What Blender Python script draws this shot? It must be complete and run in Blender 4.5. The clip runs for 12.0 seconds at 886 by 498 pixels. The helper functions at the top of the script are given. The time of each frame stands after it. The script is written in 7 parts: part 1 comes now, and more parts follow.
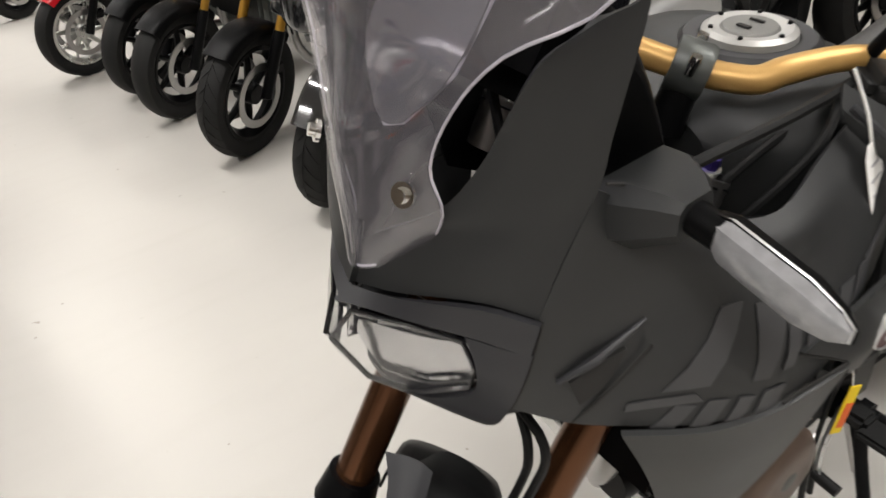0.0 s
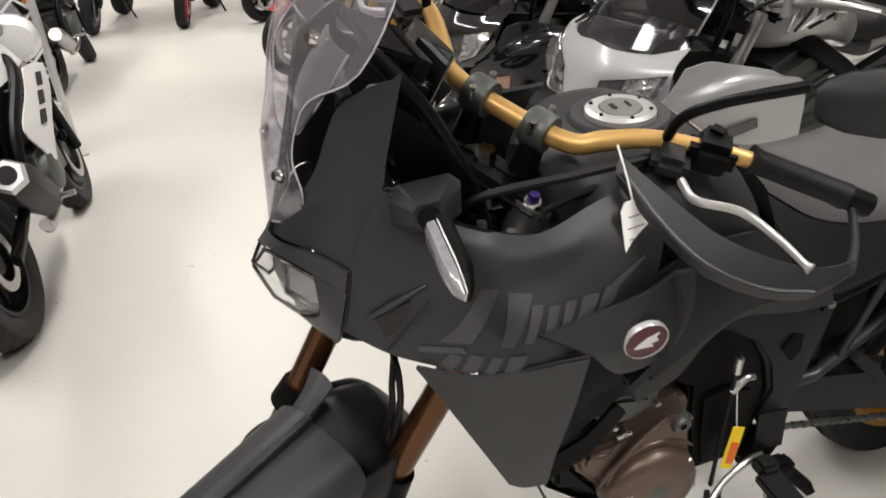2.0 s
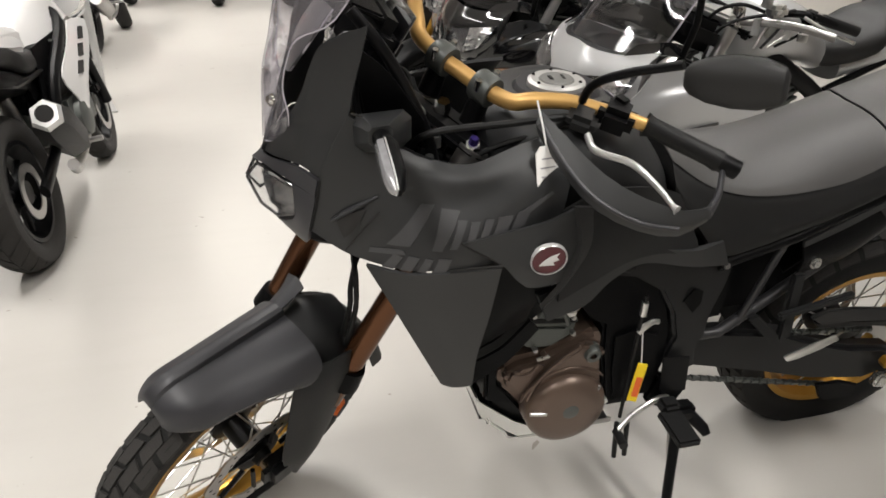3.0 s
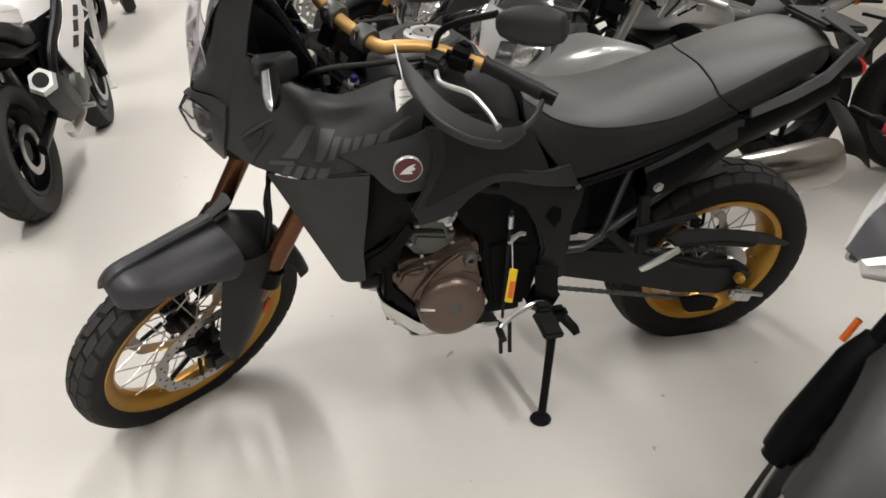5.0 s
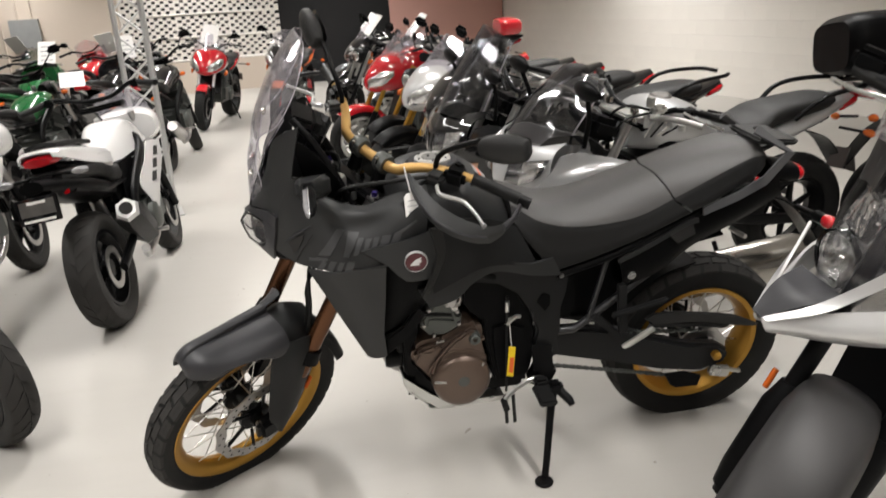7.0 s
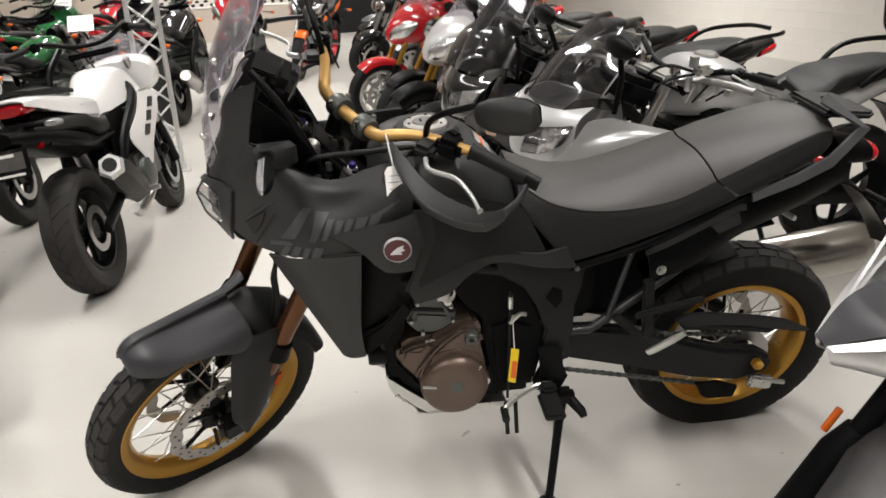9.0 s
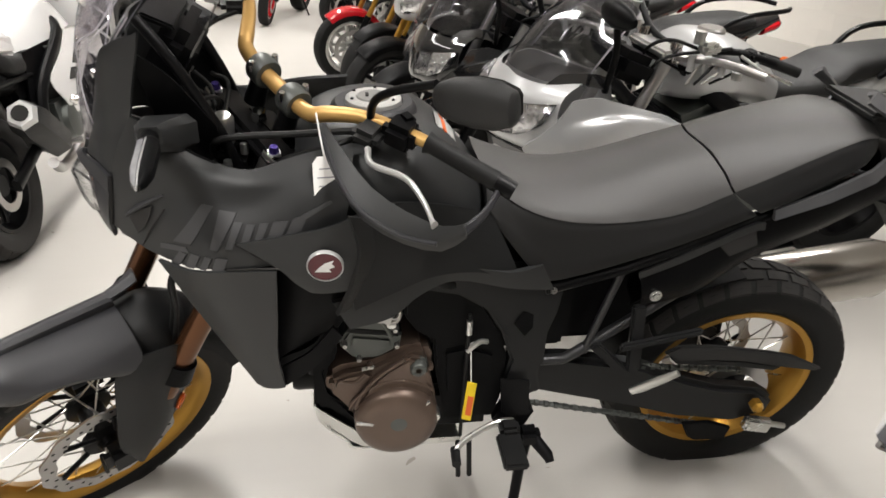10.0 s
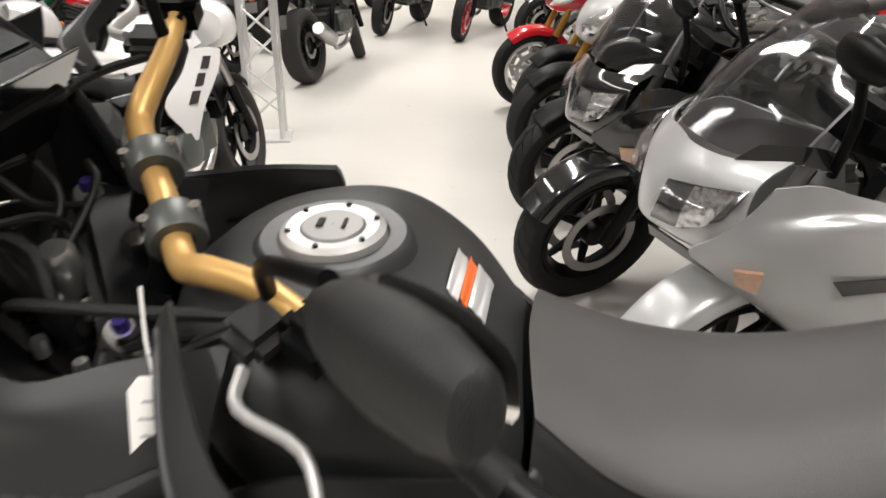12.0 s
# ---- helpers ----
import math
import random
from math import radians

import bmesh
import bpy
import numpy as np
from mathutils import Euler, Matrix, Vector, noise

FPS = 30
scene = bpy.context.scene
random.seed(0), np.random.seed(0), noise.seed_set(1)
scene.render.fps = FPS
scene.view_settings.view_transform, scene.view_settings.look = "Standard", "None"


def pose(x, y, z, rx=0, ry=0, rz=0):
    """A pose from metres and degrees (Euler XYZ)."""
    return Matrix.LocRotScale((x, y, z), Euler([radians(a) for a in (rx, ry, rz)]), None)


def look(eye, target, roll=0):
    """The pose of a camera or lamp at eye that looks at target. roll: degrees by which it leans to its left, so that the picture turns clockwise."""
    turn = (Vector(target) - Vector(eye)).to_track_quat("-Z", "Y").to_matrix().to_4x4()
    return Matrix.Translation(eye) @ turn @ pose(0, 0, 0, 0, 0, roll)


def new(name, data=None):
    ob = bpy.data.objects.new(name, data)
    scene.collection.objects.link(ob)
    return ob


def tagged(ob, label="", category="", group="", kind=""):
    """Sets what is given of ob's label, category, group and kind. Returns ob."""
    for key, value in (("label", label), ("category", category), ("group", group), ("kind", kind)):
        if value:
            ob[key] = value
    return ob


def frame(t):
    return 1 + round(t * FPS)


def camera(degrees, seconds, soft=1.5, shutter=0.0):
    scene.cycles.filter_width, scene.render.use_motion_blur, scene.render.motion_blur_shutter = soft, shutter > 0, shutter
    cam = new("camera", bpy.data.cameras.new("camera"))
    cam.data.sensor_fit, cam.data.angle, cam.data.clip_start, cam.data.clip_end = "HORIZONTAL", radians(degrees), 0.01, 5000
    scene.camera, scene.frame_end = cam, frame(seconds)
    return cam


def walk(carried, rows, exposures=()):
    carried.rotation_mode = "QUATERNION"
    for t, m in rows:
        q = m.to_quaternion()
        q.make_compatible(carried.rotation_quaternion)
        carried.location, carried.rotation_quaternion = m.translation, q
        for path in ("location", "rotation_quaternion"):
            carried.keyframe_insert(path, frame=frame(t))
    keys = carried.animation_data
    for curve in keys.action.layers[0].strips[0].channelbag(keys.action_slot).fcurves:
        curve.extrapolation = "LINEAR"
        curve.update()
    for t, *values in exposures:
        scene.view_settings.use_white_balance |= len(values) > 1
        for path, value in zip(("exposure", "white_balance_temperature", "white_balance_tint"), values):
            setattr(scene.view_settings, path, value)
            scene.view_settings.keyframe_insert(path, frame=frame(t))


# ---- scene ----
cam = camera(60.4, 12.0, soft=1.6, shutter=0.4)
PATH = [
    (0, (-0.058, -0.658, 1.328), (0.819, 0.819, 0.304), -8.8),
    (0.5, (-0.103, -0.766, 1.353), (0.821, 0.703, 0.358), -5.1),
    (1, (-0.04, -0.875, 1.391), (0.829, 0.665, 0.455), -2.7),
    (1.5, (0.108, -1.004, 1.384), (0.687, 0.693, 0.498), -3.4),
    (2, (0.143, -1.11, 1.398), (0.603, 0.616, 0.498), -5.4),
    (2.5, (0.102, -1.274, 1.39), (0.567, 0.455, 0.499), -1.5),
    (2.7, (0.117, -1.334, 1.392), (0.589, 0.393, 0.501), -0.1),
    (4.3, (0.337, -1.714, 1.408), (0.509, 0.075, 0.528), -6.9),
    (4.5, (0.32, -1.762, 1.409), (0.564, 0.01, 0.515), -4.3),
    (5, (0.336, -1.858, 1.41), (0.725, -0.124, 0.493), -0.9),
    (5.5, (0.418, -1.994, 1.447), (0.65, -0.185, 0.626), -3.5),
    (6, (0.445, -2.103, 1.454), (0.565, -0.233, 0.755), -5.0),
    (6.5, (0.39, -2.207, 1.461), (0.594, -0.333, 0.793), -4.2),
    (7, (0.372, -2.289, 1.484), (0.664, -0.41, 0.864), -3.7),
    (7.2, (0.368, -2.306, 1.492), (0.678, -0.417, 0.913), -3.7),
    (8.8, (0.473, -2.017, 1.446), (0.737, -0.159, 0.755), -1.8),
    (9, (0.525, -1.946, 1.43), (0.725, -0.092, 0.708), -2.7),
    (9.5, (0.603, -1.783, 1.409), (0.772, 0.053, 0.633), -2.6),
    (10, (0.614, -1.556, 1.389), (0.889, 0.244, 0.563), 1.4),
    (10.5, (0.685, -1.392, 1.359), (0.927, 0.394, 0.493), 2.4),
    (11, (0.833, -1.206, 1.357), (0.734, 0.611, 0.527), -0.4),
    (11.5, (0.881, -1.027, 1.342), (0.626, 0.795, 0.557), -1.0),
    (12, (0.892, -0.808, 1.337), (0.646, 1.007, 0.534), -0.0),
]
walk(cam, [(t, look(eye, target, roll)) for t, eye, target, roll in PATH],
     [(0, 0.03), (2.0, 0.10), (4.5, 0.07), (7.0, 0.06), (9.0, 0.10), (10.0, 0.28), (10.5, 0.38), (11.0, 0.42), (11.5, 0.36), (12.0, 0.28)])
# ---------------------------------------------------------------- world, exposure, lamps
world = bpy.data.worlds.new("world")
scene.world = world
world.use_nodes = True
world.node_tree.nodes["Background"].inputs["Color"].default_value = (0.9, 0.92, 1.0, 1)
world.node_tree.nodes["Background"].inputs["Strength"].default_value = 0.008

CEIL = 3.3
LAMP_ROWS = [(-4.6, 12.6), (-1.6, 12.6), (1.4, 12.6), (4.6, 8.5), (-2.3, 9.4), (1.4, 9.4), (-4.6, 2.2), (-2.3, 2.2), (0.1, 2.2), (3.0, 2.2), (-4.6, 6.2), (-2.3, 6.2), (0.1, 6.2), (2.9, 6.2),
             (-3.4, -1.8), (-0.9, -1.6), (1.9, -1.6), (0.5, -4.6), (4.2, -4.0)]
LAMP_POWER = 60.0
for i, (lx, ly) in enumerate(LAMP_ROWS):
    lamp = bpy.data.lights.new("strip_light", "AREA")
    lamp.shape, lamp.size, lamp.size_y, lamp.energy = "RECTANGLE", 0.16, 2.3, LAMP_POWER
    lamp.color = (1.0, 0.968, 0.935)
    lamp.spread = radians(128)
    ob = new("strip_light", lamp)
    ob.matrix_world = pose(lx, ly, CEIL - 0.13, 0, 0, 9)

# ---------------------------------------------------------------- materials
def mat(name, rgb, rough=0.5, metal=0.0, var=0.12, scale=9.0, bump=0.05, fine=220.0, coat=0.0, rvar=0.12, transmission=0.0, ior=1.45, alpha=1.0, emit=0.0, random=0.0, spec=0.5, depth=0.002):
    m = bpy.data.materials.new(name)
    m.use_nodes = True
    nt = m.node_tree
    b = nt.nodes["Principled BSDF"]
    tc = nt.nodes.new("ShaderNodeTexCoord")
    n1 = nt.nodes.new("ShaderNodeTexNoise")
    n1.inputs["Scale"].default_value, n1.inputs["Detail"].default_value = scale, 5
    n2 = nt.nodes.new("ShaderNodeTexNoise")
    n2.inputs["Scale"].default_value, n2.inputs["Detail"].default_value = fine, 2
    for n in (n1, n2):
        nt.links.new(tc.outputs["Object"], n.inputs["Vector"])
    mix = nt.nodes.new("ShaderNodeMix")
    mix.data_type = "RGBA"
    lo = [max(0, c * (1 - var)) for c in rgb]
    hi = [min(1, c * (1 + var)) for c in rgb]
    mix.inputs["A"].default_value, mix.inputs["B"].default_value = (*lo, 1), (*hi, 1)
    nt.links.new(n1.outputs["Fac"], mix.inputs["Factor"])
    col = mix.outputs["Result"]
    if random:
        oi = nt.nodes.new("ShaderNodeObjectInfo")
        hs = nt.nodes.new("ShaderNodeHueSaturation")
        mr = nt.nodes.new("ShaderNodeMapRange")
        mr.inputs["To Min"].default_value, mr.inputs["To Max"].default_value = 1 - random, 1 + random
        nt.links.new(oi.outputs["Random"], mr.inputs["Value"])
        nt.links.new(mr.outputs["Result"], hs.inputs["Value"])
        nt.links.new(col, hs.inputs["Color"])
        col = hs.outputs["Color"]
    nt.links.new(col, b.inputs["Base Color"])
    mr = nt.nodes.new("ShaderNodeMapRange")
    mr.inputs["To Min"].default_value, mr.inputs["To Max"].default_value = max(0.02, rough - rvar * rough), min(1, rough + rvar * rough)
    nt.links.new(n1.outputs["Fac"], mr.inputs["Value"])
    nt.links.new(mr.outputs["Result"], b.inputs["Roughness"])
    b.inputs["Metallic"].default_value = metal
    b.inputs["Specular IOR Level"].default_value = spec
    b.inputs["Coat Weight"].default_value = coat
    b.inputs["Coat Roughness"].default_value = 0.06
    b.inputs["Transmission Weight"].default_value = transmission
    b.inputs["IOR"].default_value = ior
    b.inputs["Alpha"].default_value = alpha
    if emit:
        b.inputs["Emission Color"].default_value, b.inputs["Emission Strength"].default_value = (*rgb, 1), emit
    if bump:
        bp = nt.nodes.new("ShaderNodeBump")
        bp.inputs["Strength"].default_value, bp.inputs["Distance"].default_value = bump, depth
        nt.links.new(n2.outputs["Fac"], bp.inputs["Height"])
        nt.links.new(bp.outputs["Normal"], b.inputs["Normal"])
    return m


def clear_sheet(name, rgb, clear=0.75, rough=0.07, haze=(0.3, 0.3, 0.33), gloss=0.045):
    """Thin clear plastic: a see-through sheet with a glossy skin."""
    m = bpy.data.materials.new(name)
    m.use_nodes = True
    nt = m.node_tree
    nt.nodes.remove(nt.nodes["Principled BSDF"])
    out = nt.nodes["Material Output"]
    tr = nt.nodes.new("ShaderNodeBsdfTransparent")
    tr.inputs["Color"].default_value = (*rgb, 1)
    gl = nt.nodes.new("ShaderNodeBsdfGlossy")
    gl.inputs["Roughness"].default_value = rough
    df = nt.nodes.new("ShaderNodeBsdfDiffuse")
    df.inputs["Color"].default_value = (*haze, 1)
    lw = nt.nodes.new("ShaderNodeLayerWeight")
    lw.inputs["Blend"].default_value = 0.5
    pw = nt.nodes.new("ShaderNodeMath")
    pw.operation = "POWER"
    pw.inputs[1].default_value = 4.0
    nt.links.new(lw.outputs["Facing"], pw.inputs[0])
    fr = nt.nodes.new("ShaderNodeMath")
    fr.operation = "MULTIPLY_ADD"
    fr.inputs[1].default_value, fr.inputs[2].default_value = 0.60, gloss
    nt.links.new(pw.outputs[0], fr.inputs[0])
    a = nt.nodes.new("ShaderNodeMixShader")
    a.inputs["Fac"].default_value = 1 - clear
    nt.links.new(tr.outputs[0], a.inputs[1])
    nt.links.new(df.outputs[0], a.inputs[2])
    b = nt.nodes.new("ShaderNodeMixShader")
    nt.links.new(fr.outputs[0], b.inputs["Fac"])
    nt.links.new(a.outputs[0], b.inputs[1])
    nt.links.new(gl.outputs[0], b.inputs[2])
    nt.links.new(b.outputs[0], out.inputs["Surface"])
    return m


M = {}
M["matte_black"] = mat("matte_black", (0.0182, 0.0189, 0.0194), 0.47, var=0.14, bump=0.06, fine=500, spec=0.46)
M["matte_grey"] = mat("matte_grey", (0.027, 0.027, 0.030), 0.42, var=0.1, bump=0.05, fine=500, spec=0.4)
M["guard_plastic"] = mat("guard_plastic", (0.0105, 0.0108, 0.0110), 0.50, var=0.12, bump=0.08, fine=600, spec=0.28)
# on the inner filler parts this near-black also stands in for recess shade
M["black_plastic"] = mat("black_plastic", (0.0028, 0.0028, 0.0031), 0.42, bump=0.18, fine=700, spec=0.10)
M["grained_plastic"] = mat("grained_plastic", (0.0155, 0.0155, 0.0155), 0.52, bump=0.3, fine=800, spec=0.4)
M["gloss_black"] = mat("gloss_black", (0.008, 0.008, 0.009), 0.12, coat=1.0, bump=0.0, rvar=0.4)
M["black_metal"] = mat("black_metal", (0.0040, 0.0040, 0.0044), 0.36, metal=0.05, bump=0.1, spec=0.16)
M["tyre"] = mat("tyre_rubber", (0.008, 0.0078, 0.0075), 0.7, var=0.35, scale=14, bump=0.35, fine=320, spec=0.3)
M["tyre_dusty"] = mat("dusty_rubber", (0.022, 0.0205, 0.019), 0.85, var=0.4, scale=16, bump=0.4, fine=260)
M["gold_rim"] = mat("gold_anodised", (0.42, 0.23, 0.045), 0.30, metal=0.9, var=0.1, bump=0.02)
M["gold_bar"] = mat("gold_bar", (0.56, 0.34, 0.115), 0.40, metal=0.45, var=0.08, bump=0.03)
M["gold_fork"] = mat("gold_fork", (0.55, 0.30, 0.05), 0.3, metal=0.8)
M["bronze_engine"] = mat("bronze_cover", (0.118, 0.084, 0.066), 0.34, metal=0.5, var=0.22, bump=0.12, fine=380)
M["bronze_fork"] = mat("bronze_tube", (0.11, 0.048, 0.022), 0.22, metal=0.75, var=0.15)
M["dark_alloy"] = mat("dark_alloy", (0.092, 0.098, 0.092), 0.42, metal=0.5, var=0.2, bump=0.1)
M["alloy"] = mat("alloy", (0.62, 0.62, 0.60), 0.28, metal=0.95, var=0.1, bump=0.04)
M["chrome"] = mat("chrome", (0.78, 0.77, 0.75), 0.10, metal=1.0, var=0.05, bump=0)
M["steel"] = mat("steel", (0.42, 0.41, 0.40), 0.3, metal=0.95, var=0.15, bump=0.03)
M["muffler_steel"] = mat("muffler_steel", (0.38, 0.36, 0.33), 0.24, metal=0.95, var=0.2, scale=6, bump=0.02)
M["spoke"] = mat("spoke_steel", (0.50, 0.49, 0.46), 0.28, metal=0.9, bump=0)
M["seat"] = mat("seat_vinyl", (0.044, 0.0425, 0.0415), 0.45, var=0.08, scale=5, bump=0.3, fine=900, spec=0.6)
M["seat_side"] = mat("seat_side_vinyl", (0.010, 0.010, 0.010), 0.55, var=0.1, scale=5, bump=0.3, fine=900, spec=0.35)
M["seat_dark"] = mat("seat_vinyl_dark", (0.013, 0.013, 0.013), 0.55, bump=0.3, fine=900, spec=0.35)
M["rubber"] = mat("grip_rubber", (0.006, 0.006, 0.006), 0.55, bump=0.2, spec=0.3)
M["white_paint"] = mat("white_paint", (0.66, 0.65, 0.64), 0.2, coat=0.8, var=0.03, bump=0)
M["silver_paint"] = mat("silver_paint", (0.50, 0.505, 0.51), 0.34, metal=0.40, coat=0.6, var=0.06, bump=0.02)
M["light_silver"] = mat("light_silver", (0.60, 0.60, 0.60), 0.3, metal=0.4, coat=0.7, var=0.05, bump=0.02)
M["grey_paint"] = mat("grey_paint", (0.10, 0.10, 0.105), 0.35, metal=0.3, coat=0.5, var=0.1, bump=0.02)
M["dark_grey_paint"] = mat("dark_grey_paint", (0.024, 0.023, 0.023), 0.52, spec=0.4, var=0.1, bump=0.03)
M["cap_alloy"] = mat("cap_alloy", (0.46, 0.455, 0.44), 0.46, metal=0.55, var=0.06, bump=0.05)
M["cap_grey"] = mat("cap_grey", (0.20, 0.198, 0.19), 0.5, metal=0.5, var=0.08, bump=0.05)
M["adjuster_blue"] = mat("adjuster_blue", (0.06, 0.04, 0.22), 0.3, metal=0.7, bump=0)
M["frame_black"] = mat("frame_black", (0.0110, 0.0112, 0.0116), 0.42, var=0.12, bump=0.08, fine=400, spec=0.30)
M["subframe_grey"] = mat("subframe_grey", (0.035, 0.035, 0.037), 0.36, metal=0.2, var=0.1, bump=0.02)
M["red_paint"] = mat("red_paint", (0.50, 0.012, 0.02), 0.18, coat=1.0, var=0.08, bump=0)
M["green_paint"] = mat("green_paint", (0.010, 0.105, 0.028), 0.2, coat=0.9, var=0.1, bump=0)
M["blue_paint"] = mat("blue_paint", (0.015, 0.02, 0.07), 0.2, coat=0.9, var=0.1, bump=0)
M["orange_paint"] = mat("orange_paint", (0.65, 0.12, 0.01), 0.3, coat=0.5, var=0.08, bump=0)
M["red_lens"] = mat("red_lens", (0.42, 0.006, 0.012), 0.08, coat=1.0, var=0.2, scale=60, bump=0)
M["orange_lens"] = mat("orange_lens", (0.65, 0.13, 0.02), 0.12, coat=1.0, bump=0)
M["clear_lens"] = clear_sheet("clear_lens", (0.97, 0.97, 0.97), 0.96)
M["signal_lens"] = mat("signal_lens", (0.24, 0.24, 0.25), 0.18, var=0.4, scale=70, coat=1.0, bump=0.3, fine=150)
M["reflector"] = mat("headlight_reflector", (0.82, 0.82, 0.83), 0.16, metal=0.95, var=0.25, scale=55, bump=1.0, fine=38, depth=0.008)
# the pale lilac haze colour stands in for room reflections on the screen
M["screen"] = clear_sheet("smoked_screen", (0.955, 0.945, 0.97), 0.93, 0.05, haze=(0.62, 0.60, 0.66), gloss=0.085)
# pale colour that paints the bright highlight along screen edges
M["screen_edge"] = mat("screen_edge", (0.50, 0.48, 0.53), 0.12, var=0.2, scale=40, coat=1.0, bump=0)
M["amber_clear"] = mat("amber_clear", (0.50, 0.30, 0.20), 0.15, var=0.35, scale=60, coat=1.0, bump=0.3, fine=120)
M["bowl_chrome"] = mat("bowl_chrome", (0.72, 0.72, 0.73), 0.16, metal=1.0, var=0.15, scale=30, bump=0.12, fine=120)
M["lever_alloy"] = mat("lever_alloy", (0.72, 0.72, 0.71), 0.36, metal=0.6, var=0.06, bump=0.03)
M["screen_dark"] = clear_sheet("dark_screen", (0.66, 0.66, 0.68), 0.985, gloss=0.06)
M["paper"] = mat("paper", (0.80, 0.79, 0.77), 0.75, var=0.03, bump=0.03)
M["ink"] = mat("ink", (0.28, 0.28, 0.30), 0.7)
M["decal"] = mat("grey_decal", (0.044, 0.044, 0.046), 0.45, var=0.08, bump=0.02)
M["badge_red"] = mat("badge_red", (0.075, 0.006, 0.011), 0.4, coat=0.15, bump=0)
M["yellow"] = mat("yellow_label", (0.85, 0.62, 0.01), 0.5, var=0.03, bump=0)
M["label_red"] = mat("label_red", (0.75, 0.13, 0.02), 0.5, var=0.03, bump=0)
M["wall_white"] = mat("painted_block", (0.86, 0.83, 0.78), 0.6, var=0.05, scale=2.5, bump=0.4, fine=70)
M["wall_block"] = mat("painted_block_face", (0.86, 0.83, 0.78), 0.55, var=0.04, scale=2.5, bump=0.4, fine=70, random=0.012)
M["truss_alloy"] = mat("truss_alloy", (0.66, 0.66, 0.65), 0.38, metal=0.75, var=0.1)
M["wall_beige"] = mat("beige_wall", (0.62, 0.54, 0.46), 0.65, var=0.05, scale=1.5, bump=0.25, fine=80)
M["wall_pink"] = mat("pink_panel", (0.62, 0.36, 0.31), 0.6, var=0.05, scale=2, bump=0.15)
# near-black that stands in for the shade inside gaps, slots and holes
M["gap_shade"] = mat("gap_shade", (0.02, 0.019, 0.018), 0.9)
M["curtain"] = mat("black_curtain", (0.012, 0.012, 0.013), 0.85, var=0.3, scale=4, bump=0.3)
M["ceiling_paint"] = mat("ceiling_paint", (0.60, 0.58, 0.54), 0.8, var=0.06, scale=1.0, bump=0.2)
M["grey_box"] = mat("grey_enamel", (0.30, 0.31, 0.31), 0.5)
M["plate"] = mat("plate_plastic", (0.09, 0.085, 0.08), 0.3, var=0.4, scale=25)


def floor_material():
    m = mat("epoxy_floor", (0.418, 0.402, 0.374), 0.37, var=0.05, scale=1.1, bump=0.03, fine=40, rvar=0.35)
    nt = m.node_tree
    b = nt.nodes["Principled BSDF"]
    base = b.inputs["Base Color"].links[0].from_socket
    tc = nt.nodes.new("ShaderNodeTexCoord")
    vo = nt.nodes.new("ShaderNodeTexNoise")
    vo.inputs["Scale"].default_value, vo.inputs["Detail"].default_value, vo.inputs["Distortion"].default_value = 16.0, 2, 0.4
    nt.links.new(tc.outputs["Object"], vo.inputs["Vector"])
    ramp = nt.nodes.new("ShaderNodeValToRGB")
    ramp.color_ramp.elements[0].position, ramp.color_ramp.elements[1].position = 0.745, 0.765
    nt.links.new(vo.outputs["Fac"], ramp.inputs["Fac"])
    mx = nt.nodes.new("ShaderNodeMix")
    mx.data_type = "RGBA"
    mx.inputs["B"].default_value = (0.26, 0.235, 0.205, 1)
    nt.links.new(ramp.outputs["Color"], mx.inputs["Factor"])
    nt.links.new(base, mx.inputs["A"])
    sc = nt.nodes.new("ShaderNodeTexNoise")
    sc.inputs["Scale"].default_value, sc.inputs["Detail"].default_value = 2.2, 8
    mp = nt.nodes.new("ShaderNodeMapping")
    mp.inputs["Rotation"].default_value, mp.inputs["Scale"].default_value = (0, 0, 0.6), (1, 5, 1)
    nt.links.new(tc.outputs["Object"], mp.inputs["Vector"])
    nt.links.new(mp.outputs["Vector"], sc.inputs["Vector"])
    r2 = nt.nodes.new("ShaderNodeValToRGB")
    r2.color_ramp.elements[0].position, r2.color_ramp.elements[1].position = 0.5, 0.8
    r2.color_ramp.elements[1].color = (0.12, 0.12, 0.12, 1)
    nt.links.new(sc.outputs["Fac"], r2.inputs["Fac"])
    m2 = nt.nodes.new("ShaderNodeMix")
    m2.data_type = "RGBA"
    m2.inputs["B"].default_value = (0.32, 0.295, 0.26, 1)
    nt.links.new(r2.outputs["Color"], m2.inputs["Factor"])
    nt.links.new(mx.outputs["Result"], m2.inputs["A"])
    nt.links.new(m2.outputs["Result"], b.inputs["Base Color"])
    return m


M["floor"] = floor_material()

# ---------------------------------------------------------------- mesh helpers
def finish(bm, angle=38):
    bmesh.ops.remove_doubles(bm, verts=bm.verts[:], dist=1e-5)
    bmesh.ops.recalc_face_normals(bm, faces=bm.faces[:])
    for f in bm.faces:
        f.smooth = True
    lim = radians(angle)
    for e in bm.edges:
        e.smooth = not (len(e.link_faces) == 2 and e.calc_face_angle(0) > lim)


def part(name, bm, material, parent=None, label="", m=None, angle=38):
    """Links a bmesh as one mesh object under a thing or a part."""
    if m is not None:
        bm.transform(m)
    finish(bm, angle)
    me = bpy.data.meshes.new(name)
    bm.to_mesh(me)
    bm.free()
    me.materials.append(M[material] if isinstance(material, str) else material)
    ob = new(name, me)
    if parent is not None:
        ob.parent = parent
    if label:
        ob["label"] = label
    return ob


def thing(name, m, label, category, group="", kind=""):
    e = new(name)
    e.empty_display_size = 0.1
    e.matrix_world = m
    return tagged(e, label, category, group, kind)


